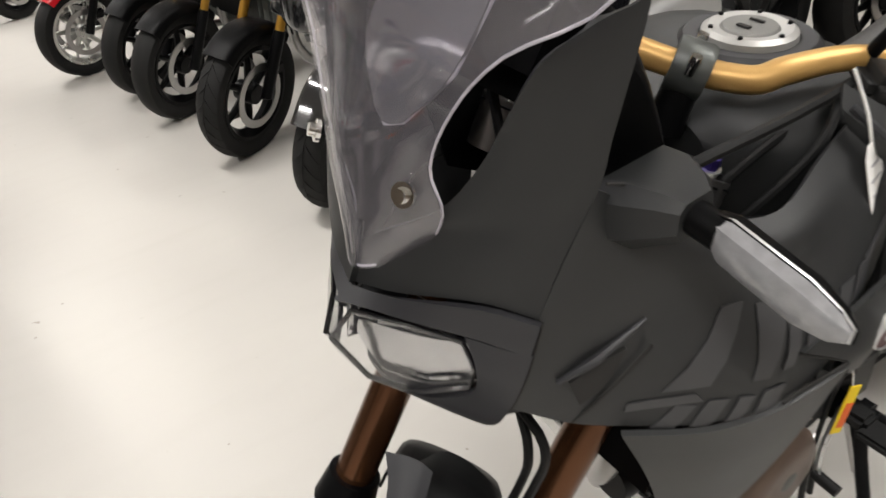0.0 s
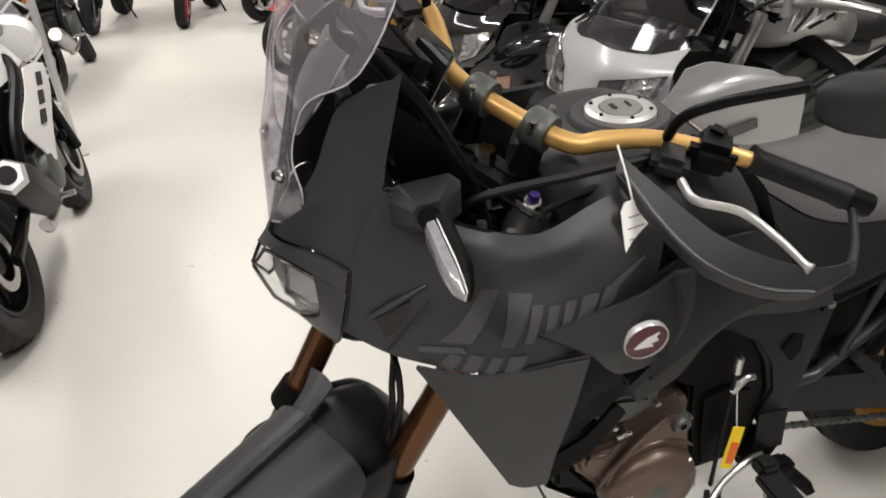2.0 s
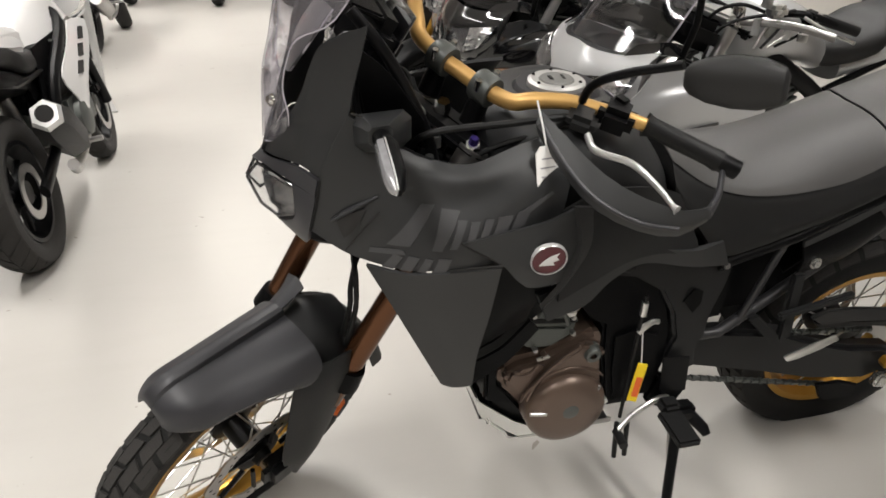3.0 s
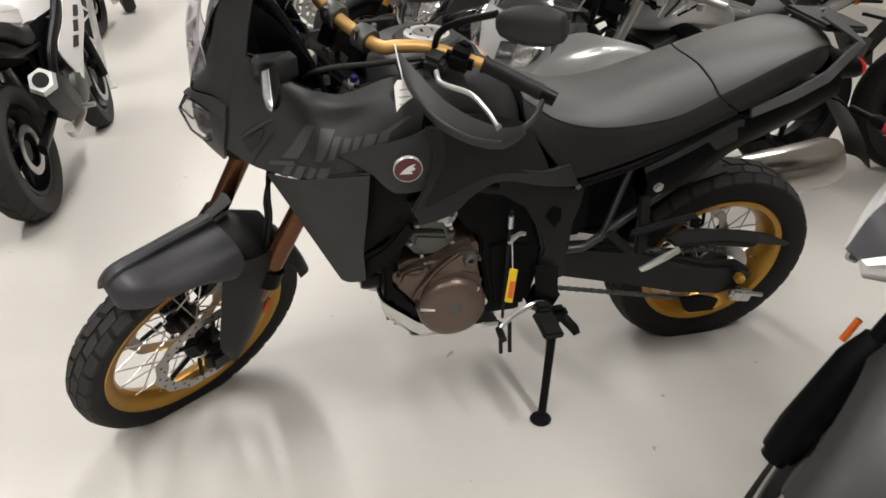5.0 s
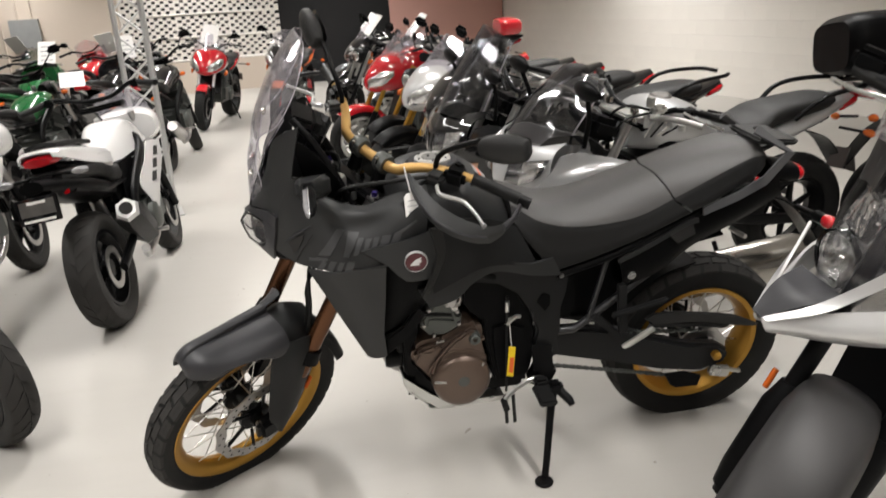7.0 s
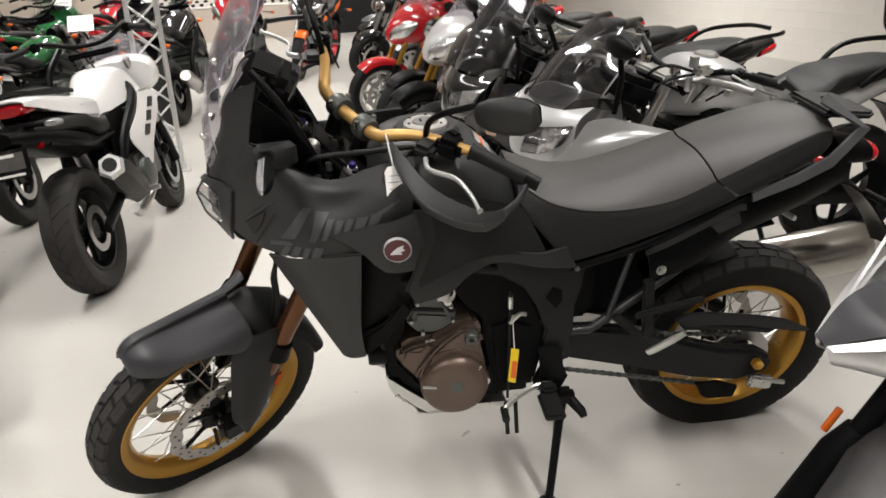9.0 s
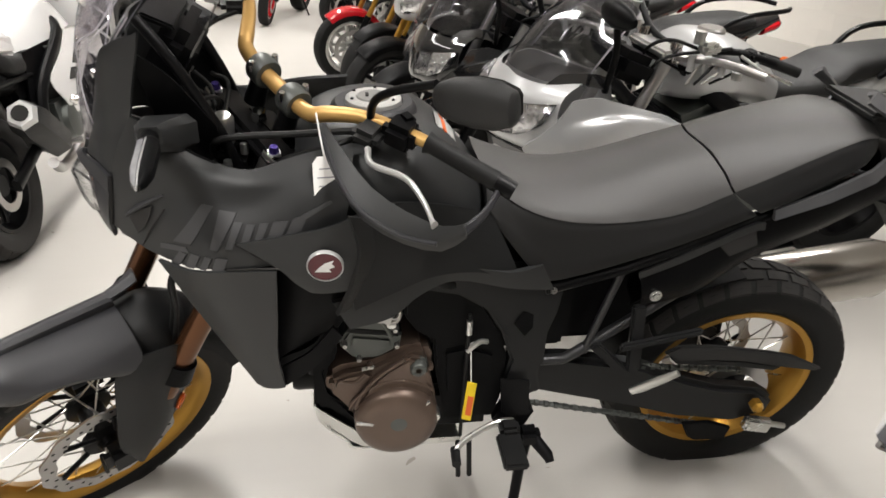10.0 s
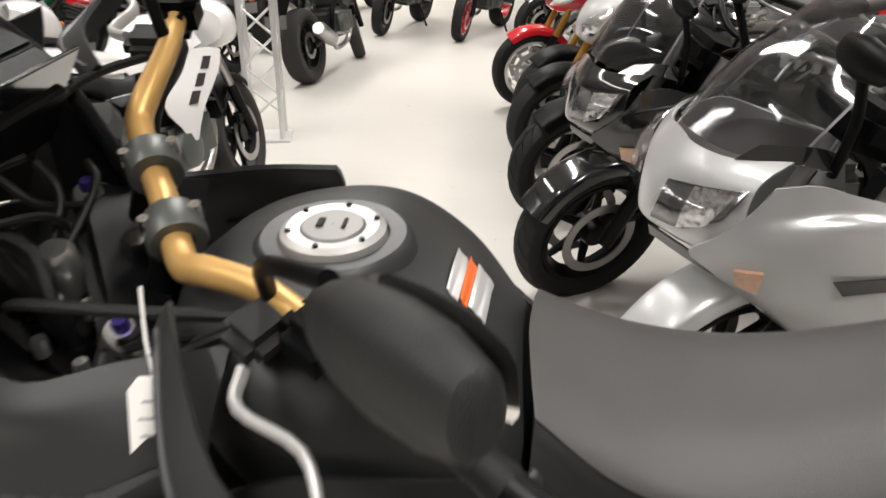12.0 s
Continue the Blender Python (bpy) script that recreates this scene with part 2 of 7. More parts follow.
def spline(pts, n=6, closed=False):
    """Catmull-Rom through points (Vectors), n steps a span."""
    pts = [Vector(p) for p in pts]
    if len(pts) < 3 and not closed:
        return [pts[0].lerp(pts[1], i / n) for i in range(n + 1)]
    out, k = [], len(pts)
    for i in range(k if closed else k - 1):
        if closed:
            a, b, c, d = pts[i - 1], pts[i], pts[(i + 1) % k], pts[(i + 2) % k]
        else:
            b, c = pts[i], pts[i + 1]
            a = pts[i - 1] if i else b * 2 - c
            d = pts[i + 2] if i + 2 < k else c * 2 - b
        for s in range(n):
            t = s / n
            out.append(0.5 * ((2 * b) + (c - a) * t + (2 * a - 5 * b + 4 * c - d) * t * t + (3 * b - a - 3 * c + d) * t ** 3))
    if not closed:
        out.append(pts[-1])
    return out


def loft(loops, caps=True, closed=True, bm=None):
    bm = bm or bmesh.new()
    vs = [[bm.verts.new(p) for p in lp] for lp in loops]
    n = len(loops[0])
    for a, b in zip(vs, vs[1:]):
        for i in range(n if closed else n - 1):
            j = (i + 1) % n
            bm.faces.new((a[i], a[j], b[j], b[i]))
    if caps and closed:
        bm.faces.new(vs[0][::-1])
        bm.faces.new(vs[-1])
    return bm


def tube(path, r, seg=10, smooth=0, bm=None, flat=1.0, caps=True):
    """A swept round bar; r is one radius or one a point; flat squeezes it across."""
    pts = [Vector(p) for p in path]
    rs = [r] * len(pts) if not hasattr(r, "__len__") else list(r)
    if smooth:
        k = len(pts)
        pts = spline(pts, smooth)
        rs = [rs[min(k - 1, i // smooth)] * (1 - (i % smooth) / smooth) + rs[min(k - 1, i // smooth + 1)] * ((i % smooth) / smooth) for i in range(len(pts))]
    loops, up = [], None
    for i, p in enumerate(pts):
        d = (pts[min(i + 1, len(pts) - 1)] - pts[max(i - 1, 0)]).normalized()
        if up is None:
            up = d.orthogonal().normalized() if abs(d.y) > 0.9 else d.cross(Vector((0, 1, 0))).normalized()
        up = (up - d * up.dot(d)).normalized()
        side = d.cross(up)
        loops.append([p + (up * math.cos(a) + side * math.sin(a) * flat) * rs[i] for a in [2 * math.pi * s / seg for s in range(seg)]])
    return loft(loops, caps, bm=bm)


def lathe(profile, seg=40, axis="y", centre=(0, 0, 0), closed=False, bm=None):
    """profile: (radius, along) pairs turned round the axis."""
    c = Vector(centre)
    loops = []
    for s in range(seg):
        a = 2 * math.pi * s / seg
        ca, sa = math.cos(a), math.sin(a)
        lp = []
        for r, h in profile:
            v = {"y": (r * ca, h, r * sa), "z": (r * ca, r * sa, h), "x": (h, r * ca, r * sa)}[axis]
            lp.append(c + Vector(v))
        loops.append(lp)
    return loft(loops + [loops[0]], caps=False, closed=closed, bm=bm)


def box(cx, cy, cz, sx, sy, sz, bev=0.006, m=None, bm=None, seg=2):
    b = bmesh.new()
    bmesh.ops.create_cube(b, size=1)
    bmesh.ops.scale(b, vec=(sx, sy, sz), verts=b.verts[:])
    if bev:
        bmesh.ops.bevel(b, geom=b.edges[:], offset=bev, segments=seg, affect="EDGES")
    if m is not None:
        b.transform(m)
    b.transform(Matrix.Translation((cx, cy, cz)))
    if bm is None:
        return b
    me = bpy.data.meshes.new("tmp")
    b.to_mesh(me)
    b.free()
    bm.from_mesh(me)
    bpy.data.meshes.remove(me)
    return bm


def join(*bms):
    base = bms[0]
    for b in bms[1:]:
        me = bpy.data.meshes.new("tmp")
        b.to_mesh(me)
        b.free()
        base.from_mesh(me)
        bpy.data.meshes.remove(me)
    return base


def body(sections, seg=20, smooth=3):
    """A skin along x: (x, y, z, half width, half height, power) sections."""
    secs = [Vector(s[:3]) for s in sections]
    whp = [Vector(s[3:6]) for s in sections]
    if smooth:
        secs, whp = spline(secs, smooth), spline(whp, smooth)
    loops = []
    for c, (w, h, p) in zip(secs, whp):
        lp = []
        for s in range(seg):
            a = 2 * math.pi * s / seg
            ca, sa = math.cos(a), math.sin(a)
            lp.append(c + Vector((0, w * math.copysign(abs(ca) ** (2 / p), ca), h * math.copysign(abs(sa) ** (2 / p), sa))))
        loops.append(lp)
    return loft(loops)


def net(rows, thick=0.004, n=4, m=4, mirror=False):
    """A smooth curved panel through a net of points, with real thickness."""
    rows = [spline(r, n) for r in rows]
    cols = [spline([r[i] for r in rows], m) for i in range(len(rows[0]))]
    g = [[cols[i][j] for i in range(len(cols))] for j in range(len(cols[0]))]
    if mirror:
        g = [[Vector((p.x, -p.y, p.z)) for p in r] for r in g]
    J, I = len(g), len(g[0])
    nor = [[None] * I for _ in range(J)]
    for j in range(J):
        for i in range(I):
            du = g[j][min(i + 1, I - 1)] - g[j][max(i - 1, 0)]
            dv = g[min(j + 1, J - 1)][i] - g[max(j - 1, 0)][i]
            c = du.cross(dv)
            nor[j][i] = c.normalized() if c.length > 1e-12 else Vector((0, 0, 1))
    bm = bmesh.new()
    A = [[bm.verts.new(g[j][i]) for i in range(I)] for j in range(J)]
    B = [[bm.verts.new(g[j][i] - nor[j][i] * thick) for i in range(I)] for j in range(J)]
    for j in range(J - 1):
        for i in range(I - 1):
            bm.faces.new((A[j][i], A[j][i + 1], A[j + 1][i + 1], A[j + 1][i]))
            bm.faces.new((B[j][i], B[j + 1][i], B[j + 1][i + 1], B[j][i + 1]))
    for j in range(J - 1):
        for i, s in ((0, 1), (I - 1, -1)):
            q = (A[j][i], A[j + 1][i], B[j + 1][i], B[j][i])
            bm.faces.new(q if s > 0 else q[::-1])
    for i in range(I - 1):
        for j, s in ((0, -1), (J - 1, 1)):
            q = (A[j][i], A[j][i + 1], B[j][i + 1], B[j][i])
            bm.faces.new(q[::-1] if s < 0 else q)
    return bm


def plate(outline, thick, to=None, bev=0.0):
    """A flat piece: an outline (Vectors in one plane) given thickness along its normal."""
    pts = [Vector(p) for p in outline]
    nrm = Vector((0, 0, 0))
    for a, b in zip(pts, pts[1:] + pts[:1]):
        nrm += a.cross(b)
    nrm.normalize()
    bm = bmesh.new()
    top = [bm.verts.new(p) for p in pts]
    bot = [bm.verts.new(p - nrm * thick) for p in pts]
    k = len(pts)
    bm.faces.new(top)
    bm.faces.new(bot[::-1])
    for i in range(k):
        j = (i + 1) % k
        bm.faces.new((top[j], top[i], bot[i], bot[j]))
    if bev:
        finish(bm)
        bmesh.ops.bevel(bm, geom=[e for e in bm.edges if e.calc_face_angle(0) > 0.5], offset=bev, segments=2, affect="EDGES")
    return bm


def ball(c, rx, ry, rz, seg=14, rings=10, m=None):
    b = bmesh.new()
    bmesh.ops.create_uvsphere(b, u_segments=seg, v_segments=rings, radius=1)
    bmesh.ops.scale(b, vec=(rx, ry, rz), verts=b.verts[:])
    if m is not None:
        b.transform(m)
    b.transform(Matrix.Translation(c))
    return b


def arc(cx, cz, r, a0, a1, n, y=0.0):
    """Points on a circle in the xz plane; degrees, 0 to the rear, 90 up."""
    return [Vector((cx + r * math.cos(radians(a0 + (a1 - a0) * i / (n - 1))), y, cz + r * math.sin(radians(a0 + (a1 - a0) * i / (n - 1))))) for i in range(n)]
# ---------------------------------------------------------------- the room
def structure(name, bm, material, label, category, angle=38):
    return tagged(part(name, bm, material, None, label, angle=angle), label, category, "", "structure")


YAW = 8.5                                   # the building stands a little askew to the bike
FAR = pose(-1.0, 14.2, 0, 0, 0, YAW)        # far wall: local x along it, local y away from the room
structure("floor", box(-1.0, 4.5, -0.05, 20, 25, 0.1, 0), "floor", "pale grey glossy epoxy-coated concrete floor with scuffs", "floor")
structure("ceiling", box(-1.0, 4.5, CEIL + 0.06, 20.5, 25.5, 0.12, 0), "ceiling_paint", "off-white painted ceiling above the showroom", "ceiling")


def far_box(name, x0, x1, z0, z1, depth, material, label, category, y=0.0):
    b = box((x0 + x1) / 2, y + depth / 2, (z0 + z1) / 2, x1 - x0, depth, z1 - z0, 0)
    b.transform(FAR)
    return structure(name, b, material, label, category)


far_box("wall_north_left", -9.6, -2.15, 0, CEIL, 0.2, "wall_beige", "beige painted wall with conduits", "wall")
far_box("wall_north_base", -2.15, 0.90, 0, 0.62, 0.2, "wall_beige", "cream painted low wall below a pierced block screen", "wall")
far_box("wall_north_right", 0.90, 6.1, 0, CEIL, 0.2, "curtain", "black curtain hung over the far wall", "curtain", 0.06)
far_box("door_1", 3.23, 5.83, 0, 2.60, 0.05, "wall_pink", "pink painted panel door in the far wall", "door", 0.0)
# dark sheet closes the openings; the shade behind them is its colour
far_box("shade_backing", -2.15, 0.90, 0.62, CEIL, 0.1, "gap_shade", "dark sheet standing in for the shade behind the pierced block screen", "wall", 0.16)


def breeze_screen():
    """Pierced blocks: chequered openings in framed fields, seven rows of blocks."""
    bm = bmesh.new()
    W, H, nx, ny = 1.01, 0.44, 12, 6
    for bx in range(3):
        for bz in range(6):
            x0, z0 = -2.14 + bx * W, 0.62 + bz * H
            fx, fz = 0.035, 0.055
            box(x0 + W / 2, 0.07, z0 + fz / 2, W, 0.14, fz, 0, bm=bm)
            box(x0 + fx / 2, 0.07, z0 + H / 2 + fz / 2, fx, 0.138, H - fz, 0, bm=bm)
            cw, ch = (W - fx) / nx, (H - fz) / ny
            for i in range(nx):
                for k in range(ny):
                    if (i + k) % 2:
                        box(x0 + fx + (i + .5) * cw, 0.075, z0 + fz + (k + .5) * ch, cw * 1.10, 0.12, ch * 1.24, 0, bm=bm)
    bm.transform(FAR)
    return structure("wall_breeze_block", bm, "wall_white", "cream pierced breeze-block screen wall with chequered openings", "wall")


breeze_screen()

# right-hand wall of painted blocks, running back to the far corner
RW = FAR @ pose(5.86, 0, 0, 0, 0, 90)       # local x along the wall towards the far end, local y to the room
wall = structure("wall_east", (lambda b: (b.transform(RW), b)[1])(box(-10.5, -0.1, CEIL / 2, 22.5, 0.2, CEIL, 0)), "wall_white", "white painted concrete block wall", "wall")
structure("wall_west", box(-10.9, 4.5, CEIL / 2, 0.2, 25, CEIL, 0), "wall_beige", "beige painted wall", "wall")
structure("wall_south", box(-1.0, -7.9, CEIL / 2, 20, 0.2, CEIL, 0), "wall_beige", "beige painted wall behind the bikes", "wall")
# ---------------------------------------------------------------- the black adventure motorcycle
# Upright coordinates: x to the rear from the front tyre, y to the bike's right, z up. It leans on its stand.
LEAN = 7.1
STEER = 37.0
hero = thing("adventure_motorcycle", pose(0, 0, 0, LEAN, 0, 0), "matte black adventure motorcycle with gold rims on its stand", "motorcycle")
RAKE = radians(27.5)
AXIS = Vector((math.sin(RAKE), 0, math.cos(RAKE)))
ST = Matrix.Translation((-0.05, 0, 0)) @ Matrix.Rotation(radians(STEER), 4, AXIS) @ Matrix.Translation((0.05, 0, 0))
AXLE = Vector((0.040, 0, 0.312))
# the wheels and fork lean a little more than the bodywork, which sits high on its mounts
WH = pose(0, 0, 0, LEAN, 0, 0).inverted() @ pose(0, .08, 0, 11.5, 0, 0)
WS = WH @ Matrix.Translation((0, -.012, 0)) @ ST


def mid(z):
    """The bike's middle plane at height z."""
    return .092 * max(0, 1 - z / .93)


def yy(sy, y, z):
    """y metres out from the left side's zero, or as far out on the right of the middle plane."""
    return -y if sy < 0 else y + 2 * mid(z)


def V(*rows):
    return [[Vector(p) for p in r] for r in rows]


def mir(rows):
    return [[Vector((p[0], 2 * mid(p[2]) - p[1], p[2])) for p in r] for r in rows]


def both(name, rows, material, thick=0.005, label="", n=4, m=4):
    part(name, net(V(*rows), thick, n, m), material, hero, label)
    part(name, net(mir(rows), thick, n, m), material, hero, label)


def dense(rows, n=10):
    rows = [spline(r, n) for r in V(*rows)]
    return [p for i in range(len(rows[0])) for p in spline([r[i] for r in rows], n)]


def drop_on(cloud, pts, axis, off):
    """Lays points (the two other coordinates given) on a cloud of surface points, off metres proud."""
    a = [0, 1, 2]
    a.remove(axis)
    out = []
    for u, v in pts:
        near = sorted(cloud, key=lambda q: (q[a[0]] - u) ** 2 + (q[a[1]] - v) ** 2)[:4]
        w = [1 / (1e-6 + (q[a[0]] - u) ** 2 + (q[a[1]] - v) ** 2) for q in near]
        c = [0, 0, 0]
        c[a[0]], c[a[1]] = u, v
        c[axis] = sum(q[axis] * k for q, k in zip(near, w)) / sum(w) + off
        out.append(Vector(c))
    return out


def strip(cloud, quad, axis, off, nu=6, nv=3, thick=0.0012):
    """A thin printed patch that follows a surface: quad is four corners in the two other coordinates."""
    q = [Vector((*p, 0)) for p in quad]
    rows = []
    for j in range(nv + 1):
        a, b = q[0].lerp(q[3], j / nv), q[1].lerp(q[2], j / nv)
        rows.append(drop_on(cloud, [tuple(a.lerp(b, i / nu)[:2]) for i in range(nu + 1)], axis, off))
    return net(rows, thick, 1, 1)


# --- wheels -------------------------------------------------------------------
def laced_wheel(name, c, r, w, rim_r, T, discs, tread_rows, blocks, twist):
    T = T @ Matrix.Translation(c)
    rim = lathe([(rim_r, -w * .40), (rim_r + .004, -w * .36), (rim_r - .012, -w * .33), (rim_r - .030, -w * .18), (rim_r - .036, 0), (rim_r - .030, w * .18), (rim_r - .012, w * .33), (rim_r + .004, w * .36),
                 (rim_r, w * .40), (rim_r - .016, w * .38), (rim_r - .034, w * .22), (rim_r - .041, 0), (rim_r - .034, -w * .22), (rim_r - .016, -w * .38)], 72, closed=True)
    wh = part(name, rim, "gold_rim", hero, "gold anodised wire-spoked wheel", m=T)
    prof = [(rim_r - .004, -w * .34), (rim_r + .006, -w * .42), (rim_r + .022, -w * .485), (r - .034, -w * .50), (r - .020, -w * .475), (r - .011, -w * .38), (r - .0065, -w * .2), (r - .006, 0)]
    prof = prof + [(a, -b) for a, b in prof[-2::-1]]
    part("tyre", lathe(prof, 84), "tyre", wh, m=T)
    tb = bmesh.new()
    for k in range(blocks):
        for row, (y0, y1, ph) in enumerate(tread_rows):
            a0 = 2 * math.pi * (k + ph) / blocks
            da = 2 * math.pi / blocks * .80
            q = []
            for (yy, sgn) in ((y0, -1), (y0, 1), (y1, 1), (y1, -1)):
                a = a0 + sgn * da / 2 + twist * abs(yy) / (w * .5) * (2 * math.pi / blocks)
                q.append((a, yy))
            low = [r - .0065 - .030 * max(0, abs(y) / (w * .5) - .42) for _, y in q]
            lo = [tb.verts.new(((l - .004) * math.cos(a), y, (l - .004) * math.sin(a))) for l, (a, y) in zip(low, q)]
            hi = [tb.verts.new(((l + .0065) * math.cos(a), y * .985, (l + .0065) * math.sin(a))) for l, (a, y) in zip(low, q)]
            tb.faces.new(hi)
            for i in range(4):
                j = (i + 1) % 4
                tb.faces.new((lo[i], lo[j], hi[j], hi[i]))
    tr = part("tread", tb, "tyre_dusty", wh, m=T, angle=20)
    tr["kind"] = "stuff"
    part("hub", lathe([(.001, -.075), (.020, -.075), (.024, -.06), (.052, -.055), (.052, -.040), (.030, -.034), (.030, .034), (.052, .040), (.052, .055), (.024, .06), (.020, .075), (.001, .075)], 28), "black_metal", wh, m=T)
    part("axle_nut", lathe([(.001, -.100), (.011, -.100), (.016, -.094), (.016, -.078), (.001, -.078)], 16), "steel", wh, m=T)
    for k in range(32):
        a = 2 * math.pi * k / 32
        side = -1 if k % 2 else 1
        sw = (1 if (k // 2) % 2 else -1) * 0.62
        p0 = Vector((.050 * math.cos(a + sw), side * .046, .050 * math.sin(a + sw)))
        p1 = Vector(((rim_r - .036) * math.cos(a), side * w * .10, (rim_r - .036) * math.sin(a)))
        part("spoke", tube([p0, p1], .0021, 5), "spoke", wh, m=T)
    for sy, rr, mt in discs:
        ring = []
        for k in range(96):
            a = 2 * math.pi * k / 96
            ro = rr * (1 + .022 * math.sin(a * 12))
            ri = rr * (.78 + .022 * math.sin(a * 12 + 1))
            ring.append([Vector((x * math.cos(a), sy + dy, x * math.sin(a))) for x, dy in ((ro, -.0022), (ro, .0022), (ri, .0022), (ri, -.0022))])
        d = part("brake_disc", loft(ring + [ring[0]], caps=False), mt, wh, "perforated steel brake disc", m=T)
        for k in range(6):
            a = 2 * math.pi * k / 6
            part("disc_arm", tube([(.048 * math.cos(a), sy * .9, .048 * math.sin(a)), (rr * .79 * math.cos(a + .3), sy, rr * .79 * math.sin(a + .3))], .006, 6), "black_metal", d, m=T)
        ho = bmesh.new()
        for k in range(36):
            a = 2 * math.pi * k / 36
            q = rr * (.84 if k % 2 else .93)
            cc = Vector((q * math.cos(a), sy, q * math.sin(a)))
            v = [ho.verts.new(cc + Vector((.0045 * math.cos(b), math.copysign(.0027, sy), .0045 * math.sin(b)))) for b in [2 * math.pi * i / 6 for i in range(6)]]
            ho.faces.new(v)
        hh = part("disc_hole", ho, "gap_shade", d, m=T)
        hh["kind"] = "stuff"
    return wh


laced_wheel("front_wheel", AXLE, 0.336, 0.092, 0.266, WS, [(-.072, .152, "steel"), (.072, .152, "steel")], [(-.046, -.026, 0.0), (-.024, -.003, .5), (.003, .024, 0.0), (.026, .046, .5)], 30, .35)
laced_wheel("rear_wheel", Vector((1.590, 0, .306)), 0.320, 0.145, 0.228, WH, [(.080, .125, "steel")], [(-.070, -.040, 0.0), (-.036, -.004, .5), (.004, .036, 0.0), (.040, .070, .5)], 30, .35)

# --- fork, fender and steering --------------------------------------------------
for sy in (-1, 1):
    base = Vector((0.080, sy * .112, .317))
    part("fork_tube", tube([base + AXIS * .20, base + AXIS * .66], .0255, 20), "bronze_fork", hero, "bronze anodised upper fork tube", m=WS)
    part("fork_slider", tube([base + AXIS * .02, base + AXIS * .25], .021, 16), "steel", hero, m=WS)
    part("axle_clamp", box(0.055, sy * .105, .312, .085, .045, .085, .016), "black_metal", hero, m=WS)
    g = V([(.072, sy * .126, .286), (.080, sy * .133, .279), (.090, sy * .131, .279), (.100, sy * .122, .290)],
          [(.050, sy * .122, .370), (.090, sy * .142, .370), (.132, sy * .139, .368), (.165, sy * .118, .362)],
          [(.066, sy * .112, .490), (.115, sy * .138, .490), (.170, sy * .135, .480), (.212, sy * .112, .462)],
          [(.085, sy * .100, .600), (.132, sy * .126, .605), (.195, sy * .129, .585), (.250, sy * .108, .555)],
          [(.112, sy * .088, .648), (.152, sy * .106, .652), (.205, sy * .112, .645), (.250, sy * .100, .612)])
    part("fork_guard", net(g if sy < 0 else g[:3], .005), "guard_plastic", hero, "matte black plastic fork guard", m=WS)
    part("guard_collar", tube([base + AXIS * .255, base + AXIS * .30], [.040, .034], 18), "black_plastic", hero, m=WS)
    cal = part("brake_caliper", join(box(0.150, sy * .082, .365, .060, .050, .115, .014, pose(0, 0, 0, 0, 28, 0)), box(0.143, sy * .098, .365, .045, .03, .07, .01, pose(0, 0, 0, 0, 28, 0))), "black_metal", hero, m=WS)
    for dz in (-.03, .03):
        part("caliper_bolt", lathe([(.001, sy * .116), (.006, sy * .116), (.007, sy * .110)], 10, centre=(.150 + dz * .5, 0, .365 + dz)), "steel", cal, m=WS)
    part("fork_reflector", box(0.196, sy * .122, .435, .010, .014, .050, .004, pose(0, 0, 0, 0, 28, 0)), "orange_lens", hero, "orange side reflector", m=WS)
    top = Vector((0.105, sy * .105, .352)) + AXIS * .74
    part("fork_cap", lathe([(.001, .028), (.012, .028), (.013, .014), (.022, .012), (.024, -.02)], 18, "z", top), "alloy", hero, "silver fork cap with blue adjuster", m=ST)
    part("damping_adjuster", lathe([(.001, .040), (.007, .040), (.009, .034), (.009, .024)], 8, "z", top), "adjuster_blue", hero, "blue adjuster screw", m=ST)
# front fender: a narrow raised centre with a groove beside it, full rounded sides and deep skirts
rows = []
for x, ys, zs, dip, drop in ((-.130, -.010, .628, .001, .040), (-.124, -.026, .616, .002, .024), (-.106, -.044, .618, .003, .009), (-.080, -.060, .622, .004, .001), (-.030, -.072, .641, .007, 0), (.030, -.085, .641, .011, -.001), (.090, -.098, .614, .015, -.002), (.150, -.106, .572, .019, -.003)):
    e = min(1.0, .45 + .55 * (-ys) / .05)
    pts = [(ys, zs), (ys - .005 * e, zs * .45 + .662 * .55 - drop * .5), (ys * .80, .668 - drop), (ys * .42, .679 - drop), (.008, .684 - dip * .6 - drop), (.0175, .685 - dip - drop), (.0205, .689 - drop), (.036, .687 - drop), (.050, .671 - drop), (.050 + .028 * e, .634 - drop), (.050 + .036 * e, .585)]
    rows.append([Vector((x + (.012 if k in (0, 10) else 0), y, z)) for k, (y, z) in enumerate(pts)])
part("front_fender", net(rows, .005, 3, 4), "matte_grey", hero, "matte black front fender with raised centre", m=WS, angle=30)
part("fender_crest", net(V([(.146, .0195, .693), (.147, .036, .692), (.148, .052, .675)], [(.180, .022, .698), (.183, .042, .697), (.186, .064, .676)], [(.206, .026, .704), (.212, .050, .702), (.218, .082, .676)]), .005), "matte_grey", hero, m=WS)
rows = []
for ang, rad in ((58, .366), (50, .362), (42, .359), (28, .352), (12, .350)):
    c, s = math.cos(radians(ang)), math.sin(radians(ang))
    rows.append([AXLE + Vector(((rad - d) * c, y, (rad - d) * s)) for y, d in ((-.074, .040), (-.066, .008), (0, 0), (.066, .008), (.074, .040))])
part("fender_rear", net(rows, .004), "black_plastic", hero, "black rear half of the front fender", m=WS)
